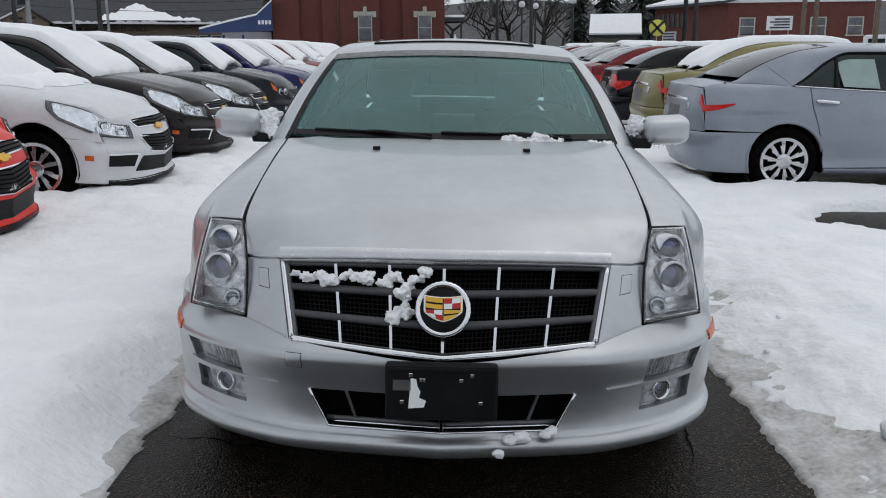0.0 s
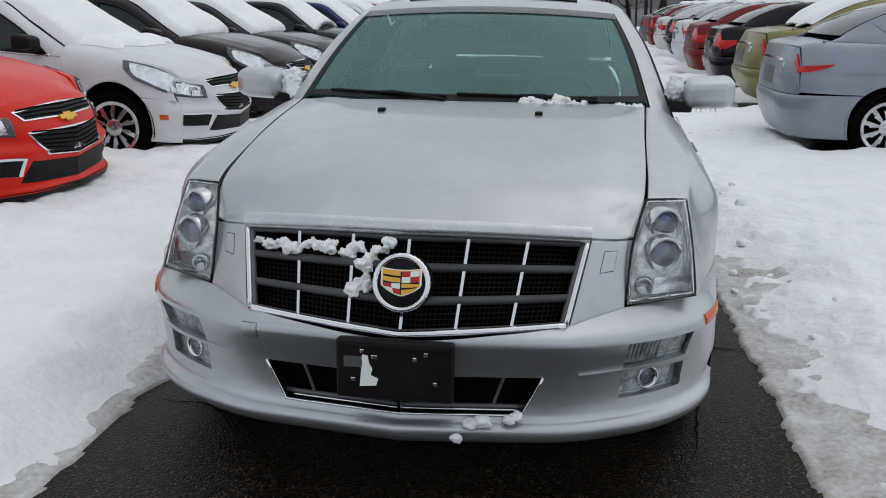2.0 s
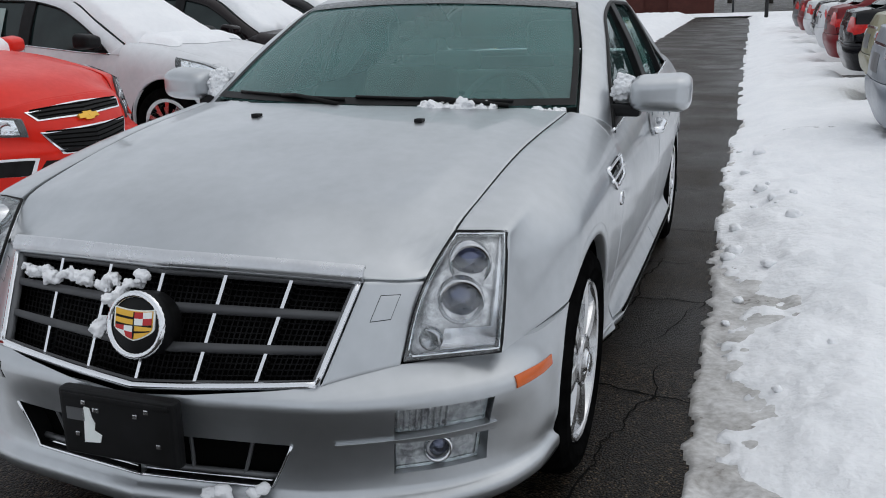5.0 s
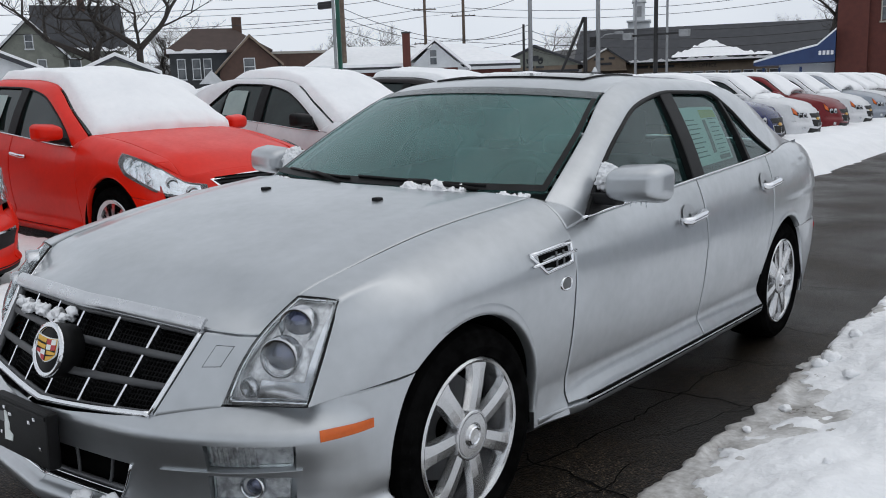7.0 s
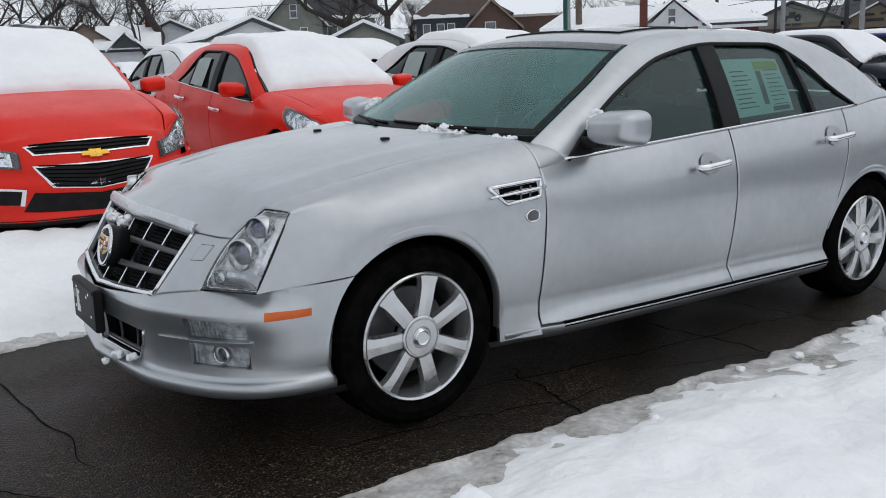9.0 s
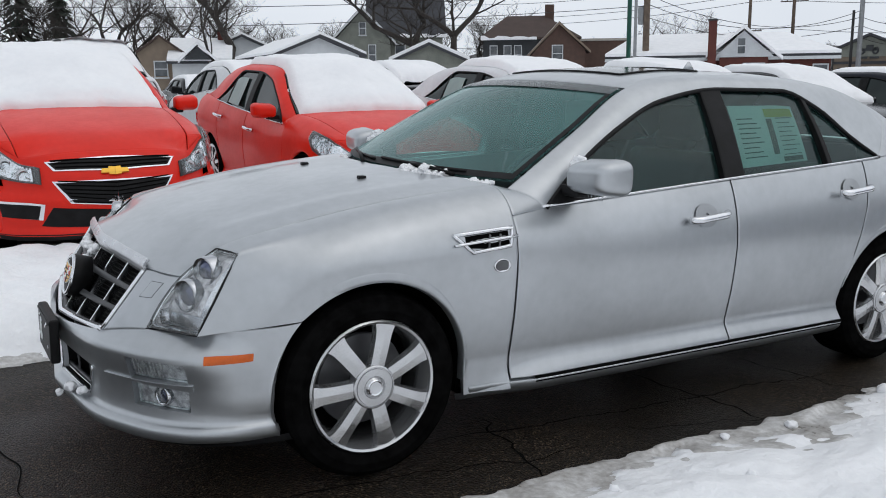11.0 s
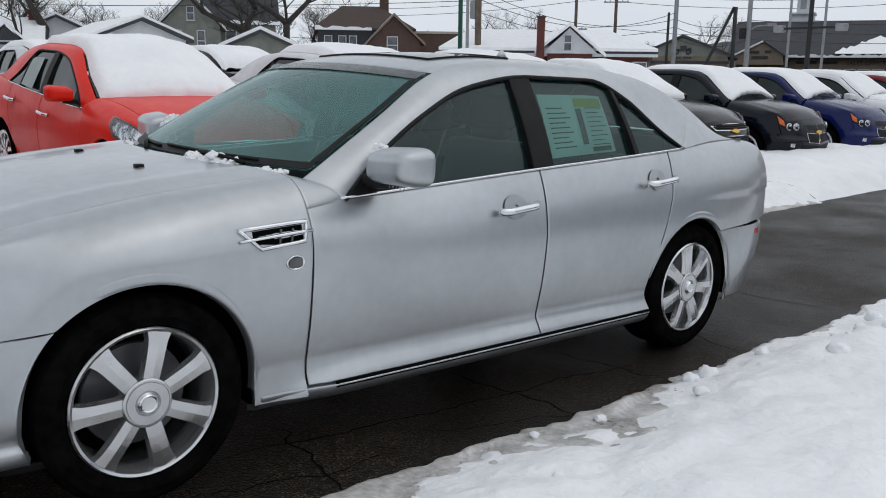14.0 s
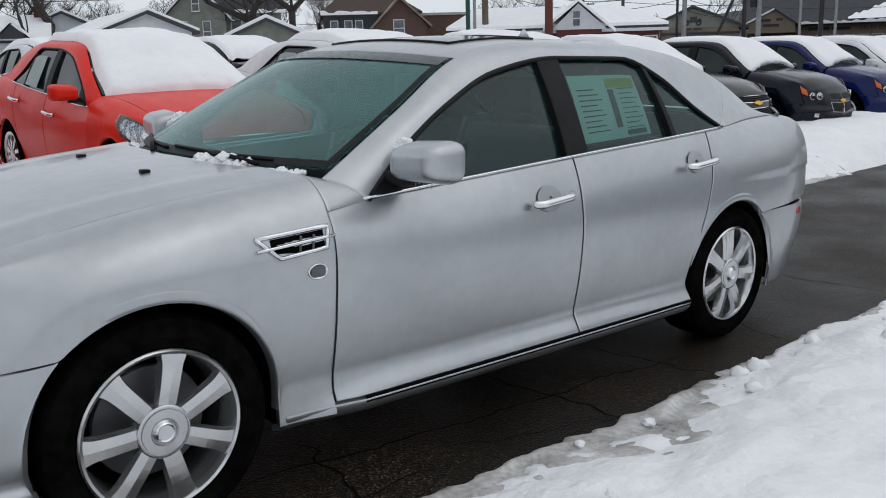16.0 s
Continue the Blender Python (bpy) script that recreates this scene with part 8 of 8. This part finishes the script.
for s in (1, -1):
    bm = box(-0.42, 0.42, -0.075, -0.055, -0.06, 0.06)
    bmesh.ops.rotate(bm, verts=bm.verts, matrix=Matrix.Rotation(s * math.pi / 4, 3, "Y"))
    bmesh.ops.translate(bm, verts=bm.verts, vec=(0, 0, 2.3))
    part("sign_bar", bm, POLEBLACK, cs)
bg = pole("billboard", "dark pole sign seen from behind", 2.4, 41.7, 5.4, 0.09, POLEBLACK, group="street signs")
part("board", box(-0.3, 2.2, -0.1, 0.1, 4.5, 5.6), POLEBLACK, bg)
v, f = tube([(1.7, 0, 0), (1.7, 0, 4.6)], 0.09, 8)
add("second_post", v, f, POLEBLACK, bg)


def wire(a, b, sag, r=0.018):
    pts = [Vector(a).lerp(Vector(b), k / 14) - Vector((0, 0, sag * 4 * (k / 14) * (1 - k / 14))) for k in range(15)]
    v, f = tube(pts, r, 5)
    tagged(add("overhead_wire", v, f, POLEBLACK), "thin black overhead wire between poles", "wire", "overhead wires")


P1, P2 = Vector((-32.1, 33.9, 0)), Vector((-29.3, 49.0, 0))
FAR1, FAR2, LEFTEND = Vector((-66.7, 84.7, 0)), Vector((-63.0, 87.7, 0)), Vector((-58, -12, 0))
for z1, z2, s in ((8.5, 9.4, 1.6), (5.6, 5.6, 1.2), (6.1, 5.2, 1.1), (4.9, 4.7, 0.9), (7.2, 7.6, 1.3)):
    wire(P1 + Vector((0, 0, z1)), P2 + Vector((0, 0, z2)), s)
for z1, z2 in ((8.4, 9.6), (7.6, 8.0), (6.3, 6.4), (5.5, 5.2)):
    wire(LEFTEND + Vector((0, 0, z2)), P1 + Vector((0, 0, z1)), 0.8)
for z1, z2 in ((9.4, 8.8), (5.2, 5.2), (4.7, 4.6), (4.0, 4.0)):
    wire(P2 + Vector((0, 0, z1)), Vector((-26.2, 52.7, z2)), 0.5)
    wire(Vector((-26.2, 52.7, z2)), Vector((-6, 75, z2 + 2)), 0.9)
for z in (7.4, 10.6, 11.5, 13.4):
    wire(FAR1 + Vector((0, 0, z)), FAR2 + Vector((0, 0, z + 0.5)), 0.1)
    wire(FAR2 + Vector((0, 0, z)), Vector((-20, 108, z + 1)), 1.6, 0.03)
    wire(Vector((-120, 60, z + 1)), FAR1 + Vector((0, 0, z)), 1.8, 0.03)


# bare winter trees
def bare_tree(x, y, h, seed, spread=0.55, r=None, label="bare winter tree with a dark forked trunk"):
    t = thing("tree", label, "tree", Matrix.Translation((x, y, -0.1)), "bare trees")
    rg = random.Random(seed)
    trunk_v, trunk_f, v_all, f_all = [], [], [], []

    def limb(p, d, length, rad, depth):
        pts, q, dd = [p], p.copy(), d.copy()
        n = 5 if depth < 3 else 3
        for k in range(n):
            dd = (dd + Vector((rg.uniform(-1, 1), rg.uniform(-1, 1), rg.uniform(-0.5, 0.7))) * 0.17).normalized()
            q = q + dd * (length / n)
            pts.append(q.copy())
        v, f = tube(pts, rad, 7 if depth < 2 else 4 if depth < 4 else 3, rad * 0.6)
        tv, tf = (trunk_v, trunk_f) if depth == 0 else (v_all, f_all)
        tf += [tuple(i + len(tv) for i in q_) for q_ in f]
        tv += v
        if depth >= 6:
            return
        kids = rg.choice([3, 3, 4]) if depth < 4 else 4
        for k in range(kids):
            at_ = pts[-1] if k < 2 else pts[rg.randrange(max(1, n // 2), n)]
            ax = Vector((rg.uniform(-1, 1), rg.uniform(-1, 1), rg.uniform(-0.25, 0.6))).normalized()
            nd = (dd * (1 - spread) + ax * spread + Vector((0, 0, 0.12))).normalized()
            limb(at_, nd, length * rg.uniform(0.55, 0.8), rad * (0.58 if k < 2 else 0.36), depth + 1)
    limb(Vector((0, 0, 0)), Vector((0, 0, 1)), h * 0.28, (r or h * 0.026) * 0.8, 0)
    add("trunk", trunk_v, trunk_f, BARK, t)
    tagged(add("crown", v_all, f_all, BARK, t), kind="stuff")
    return t


bare_tree(-53.5, 17.4, 15, 3, 0.6, 0.50)
bare_tree(-48.9, 28.2, 15, 5, 0.6, 0.48)
bare_tree(-47.1, 30.9, 17, 8, 0.62, 0.42)
bare_tree(-12.1, 57.7, 15, 11, 0.65, 0.55)
bare_tree(-58, 62, 13, 17, 0.6)
bare_tree(5.2, 70, 10, 31, 0.7)
bare_tree(8.0, 76, 11, 37, 0.7)
src = bare_tree(-75, 5, 13, 41, 0.6)
src2 = bare_tree(-66, 20, 14, 19, 0.6)
# a thicket behind the houses, and thinner woods ahead
rt = random.Random(21)
for x, y, k in ((-66, 4, 1.0), (-69, 9, 0.9), (-67, 13, 1.05), (-72, 16, 0.95), (-70, 21, 0.9), (-66, 25, 0.8), (-74, 27, 0.85), (-64, 8.5, 0.75), (-76, 11, 1.1), (-70, 43, 0.9), (-72, 50, 0.95), (-64, 59, 0.7), (-78, 20, 1.0),
                (-2, 88, 0.8), (4, 92, 0.9), (10, 90, 0.8), (15, 97, 0.9), (-6, 96, 0.9), (7, 101, 1.0), (0, 105, 1.0), (20, 103, 1.0), (27, 95, 0.9), (12, 110, 1.1), (-12, 110, 1.0), (-20, 104, 0.9), (-28, 108, 1.0)):
    copy_thing(rt.choice((src, src2)), Matrix.Translation((x, y, -0.4)) @ Matrix.Rotation(rt.uniform(0, 6.28), 4, "Z") @ Matrix.Scale(k, 4))
rt = random.Random(9)
for k in range(26):
    a = radians(-35 + k * 5.0)
    d = rt.uniform(105, 150)
    copy_thing(src, Matrix.Translation((-d * math.sin(a + 0.4), d * math.cos(a + 0.4) - 5, -0.5)) @ Matrix.Rotation(rt.uniform(0, 6.28), 4, "Z") @ Matrix.Scale(rt.uniform(0.8, 1.15), 4))


def evergreen(x, y, h, seed, w=0.2):
    t = thing("evergreen_tree", "dark evergreen with drooping needle boughs", "tree", Matrix.Translation((x, y, -0.1)), "evergreens")
    rg = random.Random(seed)
    v, f = tube([(0, 0, 0), (0, 0, h * 0.97)], h * 0.02, 7, 0.02)
    add("trunk", v, f, BARK, t)
    vs, fs = [], []
    for k in range(900):
        z = h * (0.06 + 0.94 * rg.random() ** 1.15)
        rad = h * w * (1 - z / h) * rg.uniform(0.35, 1.08) + 0.05
        a = rg.uniform(0, 2 * math.pi)
        c = Vector((rad * math.cos(a), rad * math.sin(a), z - 0.25 * rad))
        out, tan = Vector((math.cos(a), math.sin(a), -0.45)), Vector((-math.sin(a), math.cos(a), 0))
        s = rg.uniform(0.18, 0.42) * h / 9
        b = len(vs)
        vs += [tuple(c - tan * s * 0.5), tuple(c + tan * s * 0.5), tuple(c + out * s), tuple(c - out * s * 0.7 + Vector((0, 0, 0.12)))]
        fs += [(b, b + 1, b + 2), (b, b + 3, b + 1)]
    tagged(add("needles", vs, fs, NEEDLES, t, smooth=False), kind="stuff")


for x, y, h, s in ((-76, 4.6, 13, 1), (-74, 10.6, 12, 2), (-77, -1.0, 12, 3), (-75.5, 7.8, 14, 4), (10.8, 72, 8.5, 5), (17.0, 76, 13, 6), (19.5, 80, 14, 8), (14.8, 82, 12, 9)):
    evergreen(x, y, h, s)
# a wooded rise in the distance
X = np.linspace(-420, 420, 90)
ridge = 21 + 7 * fbm(X, X * 0, 0.008, 2.0, 3) + 1.2 * fbm(X, X * 0, 0.12, 5.0, 2)
P = np.stack([np.stack([X, 330 + 0 * X - 0.0006 * X**2, 0 * X - 1], -1), np.stack([X, 360 - 0.0006 * X**2, ridge * 0.55], -1), np.stack([X, 400 - 0.0006 * X**2, ridge], -1)], 1)
tagged(shell("far_hill", P, HILL, None, 0, False, roll=0), "distant wooded hill under haze", "hill", kind="structure")
P2_ = P[..., [1, 0, 2]] * np.array([-1, 1, 0.45])
tagged(shell("far_hill", P2_, HILL, None, 0, True, roll=0), "distant wooded hill under haze", "hill", kind="structure")


# ---- small things on and round the silver car ----
def on_hero(ob):
    """Parts of the silver car share its place."""
    ob.parent = hero
    return ob


# price sheet in the rear side window
def sheet_point(y, f):
    k = np.interp(y, [1.85, 2.46], [0.52, 0.745])
    bot = np.stack([BELT_XS(y) - 0.004, y + 0 * k, BELT(y) - 0.006], -1)
    p = bot * (1 - f) + dlo(k) * f
    return p + np.array([-0.028 + 0.0, 0, 0]) + np.array([0.012, 0, 0]) * math.sin(math.pi * f)


def sheet_piece(name, a0, a1, f0, f1, material, out, parent=None):
    P = np.array([[sheet_point(y, f) + np.array([out, 0, 0]) for f in np.linspace(f0, f1, 5)] for y in np.linspace(a0, a1, 5)])
    return shell(name, P, material, parent or hero, 0, False, roll=0)


sheet = sheet_piece("price_sheet", 1.90, 2.36, 0.10, 0.80, PAPER, 0.0)
tagged(sheet, "pale green printed price sheet behind glass")
sheet_piece("sheet_heading", 2.13, 2.34, 0.66, 0.76, YELLOW, 0.003, sheet)
sheet_piece("sheet_column", 2.13, 2.17, 0.22, 0.64, INK, 0.003, sheet)
for k in range(9):
    f0 = 0.20 + k * 0.055
    sheet_piece("sheet_line", 1.93, 2.08 - 0.02 * (k % 3), f0, f0 + 0.012, INK, 0.003, sheet)
    sheet_piece("sheet_line", 2.20, 2.33 - 0.03 * (k % 2), f0, f0 + 0.010, INK, 0.003, sheet)
sheet_piece("sheet_picture", 2.19, 2.33, 0.125, 0.18, INK, 0.003, sheet)

# snow left on the silver car
def heap(name, spots, seed, parent, squash=0.6):
    """Several lumps of snow melted into one piece."""
    bm = bmesh.new()
    if len(spots) > 5:
        rg = random.Random(seed)
        spots = spots + [(x + rg.uniform(-1, 1) * r, y + rg.uniform(-0.5, 0.3) * r, z + rg.uniform(-0.9, 0.9) * r, r * rg.uniform(0.25, 0.6)) for x, y, z, r in spots for _ in range(3)]
    for i, (x, y, z, r) in enumerate(spots):
        geo = bmesh.ops.create_icosphere(bm, subdivisions=3, radius=r)
        for v in geo["verts"]:
            k = 1 + 0.45 * noise.noise(v.co / r * 1.2 + Vector((seed + i, 0, 0))) + 0.28 * noise.noise(v.co / r * 3.0 + Vector((0, seed, i)))
            v.co = Vector((v.co.x * k * 1.25, v.co.y * k, v.co.z * k * squash)) + Vector((x, y, z))
    ob = part(name, bm, SNOW, None, "leftover lump of snow", True)
    if len(spots) > 1:
        md = ob.modifiers.new("melt", "REMESH")
        md.mode, md.voxel_size = "VOXEL", 0.004
        me = bpy.data.meshes.new_from_object(ob.evaluated_get(bpy.context.evaluated_depsgraph_get()))
        ob.modifiers.clear()
        for v in me.vertices:
            v.co += v.normal * (0.009 * noise.noise(v.co * 70) + 0.006 * noise.noise(v.co * 170 + Vector((seed, 0, 0))))
        ob.data = me
        me.shade_smooth()
    ob.parent = parent
    return ob


rs_ = random.Random(3)
spots = []
for k in range(16):
    x = 0.16 + 0.30 * rs_.random() ** 0.9
    spots.append((x, 0.47 + 0.10 * (x - 0.1) + rs_.uniform(-0.03, 0.05), 1.012 - 0.02 * (x / 0.6) + rs_.uniform(-0.01, 0.012), rs_.uniform(0.018, 0.042)))
heap("cowl_snow", spots, 2, hero)
heap("cowl_snow", [(0.56 + 0.03 * k, 0.545 + 0.012 * k, 0.995, 0.016 + 0.006 * (k % 3)) for k in range(5)], 4, hero)
heap("cowl_snow", [(-0.50 - 0.03 * k, 0.535 + 0.008 * k, 0.995, 0.014 + 0.005 * (k % 2)) for k in range(4)], 6, hero)
heap("mirror_snow", [(0.862, 0.885, 1.06, 0.03), (0.858, 0.90, 1.085, 0.028), (0.855, 0.90, 1.03, 0.03)], 8, hero, 0.9)
heap("mirror_snow", [(-0.862, 0.885, 1.05, 0.04), (-0.85, 0.90, 1.085, 0.035), (-0.855, 0.88, 1.015, 0.04), (-0.83, 0.86, 1.0, 0.04)], 9, hero, 0.9)


def grille_spot(u, v, r):
    a = Vector((0.44 * u, -0.868 + 0.065 * u * u, 0.503 + 0.024 * u * u))
    b = Vector((0.490 * u, -0.712 + 0.046 * u * u, 0.745 - 0.014 * u * u))
    p = a.lerp(b, v)
    j = random.Random(int(u * 977 + v * 331))
    return (p.x + j.uniform(-0.012, 0.012), p.y + 0.012 + j.uniform(-0.006, 0.006), p.z + j.uniform(-0.012, 0.012), r * j.uniform(0.30, 0.85))


spots = [grille_spot(-0.99 + 0.055 * k, 0.79 + 0.03 * math.sin(k * 2.1), 0.013 + 0.006 * (k % 3)) for k in range(7)]
spots += [grille_spot(-0.62 + 0.042 * k, 0.775 + 0.02 * math.sin(k), 0.019 + 0.007 * (k % 2)) for k in range(9)]
spots += [grille_spot(-0.27 + 0.02 * (k % 2), 0.76 - 0.07 * k, 0.024) for k in range(6)]
spots += [grille_spot(-0.2 + 0.03 * k, 0.74 + 0.035 * k, 0.022) for k in range(4)]
spots += [grille_spot(-0.32 + 0.03 * k, 0.36 + 0.01 * k, 0.022) for k in range(4)]
heap("grille_snow", spots, 12, hero, 0.85)
for k, spot in enumerate(((0.20, -0.885, 0.262, 0.018), (0.228, -0.88, 0.268, 0.02), (0.165, -0.915, 0.232, 0.013), (0.30, -0.862, 0.272, 0.013), (0.318, -0.855, 0.28, 0.014))):
    heap("bumper_snow", [spot], 14 + k, hero, 0.9)
# icicles under the mirror
for k in range(6):
    x = 0.93 + 0.02 * k
    v, f = tube([(x, 0.87, 0.982), (x + 0.001, 0.87, 0.982 - 0.012 - 0.012 * ((k * 7) % 3) / 2)], 0.004, 5, 0.0008)
    add("icicle", v, f, LENS, hero)

# cracks across the drive
rk = random.Random(12)
CRACK = mat("crack_filler", (0.003, 0.003, 0.003), rough=0.9, spec=0.1)


def crack(x0, y0, x1, y1, width, seed):
    rg = random.Random(seed)
    n = max(8, int(math.hypot(x1 - x0, y1 - y0) / 0.035))
    v, f = [], []
    dx, dy = y0 - y1, x1 - x0
    l = math.hypot(dx, dy)
    for k in range(n + 1):
        t = k / n
        o = 0.05 * noise.noise((t * 6, seed, 0)) + 0.016 * noise.noise((t * 40, seed, 3))
        w = width * (0.35 + 0.65 * abs(noise.noise((t * 9, seed, 5)))) * min(1, 6 * t + 0.2, 6 * (1 - t) + 0.2)
        x, y = x0 + (x1 - x0) * t + dx / l * o, y0 + (y1 - y0) * t + dy / l * o
        for s in (-1, 1):
            px, py = x + dx / l * w * s, y + dy / l * w * s
            v.append((px, py, float(lie(px, py)) + 0.004))
    for k in range(n):
        f.append((2 * k, 2 * k + 2, 2 * k + 3, 2 * k + 1))
    add("crack", v, f, CRACK, ground, smooth=False)


for k, (a, b, c, d, w_) in enumerate(((0.62, 0.62, 1.25, 0.52, 0.010), (-1.0, -0.30, -0.35, -0.42, 0.007), (0.5, 1.62, 1.22, 1.72, 0.009), (0.55, 2.3, 1.2, 2.42, 0.007), (0.75, 0.25, 0.95, 2.6, 0.006),
                                    (0.85, -0.45, 1.1, 0.9, 0.006), (-0.9, -1.2, 0.5, -1.05, 0.006), (0.2, -1.5, 1.15, -0.9, 0.006), (-1.0, 4.2, 1.2, 4.35, 0.008), (-1.0, 7.6, 1.3, 7.5, 0.010),
                                    (-1.0, 11.0, 1.4, 11.1, 0.012), (-1.0, 15.0, 1.5, 15.2, 0.014), (0.98, 1.0, 1.25, 1.9, 0.004), (0.3, 3.3, 1.25, 3.1, 0.006))):
    crack(a, b, c, d, w_ * 1.2, k + 1)

# plain unseen buildings, added behind the viewer to darken the horizon in reflections
house("shed", "unseen long dark building added for reflections, with a snowy roof", (28.0, -42.0), (-34.0, -42.0), 8, 3.6, 5.6, DARKSIDE, SHINGLE, 0.12, True, category="shed")
house("workshop", "unseen long brick building added for reflections, with a snowy roof", (46.0, 34.0), (46.0, -30.0), 9, 3.4, 5.4, BROWNBRICK, SHINGLE, 0.12, True, category="workshop")
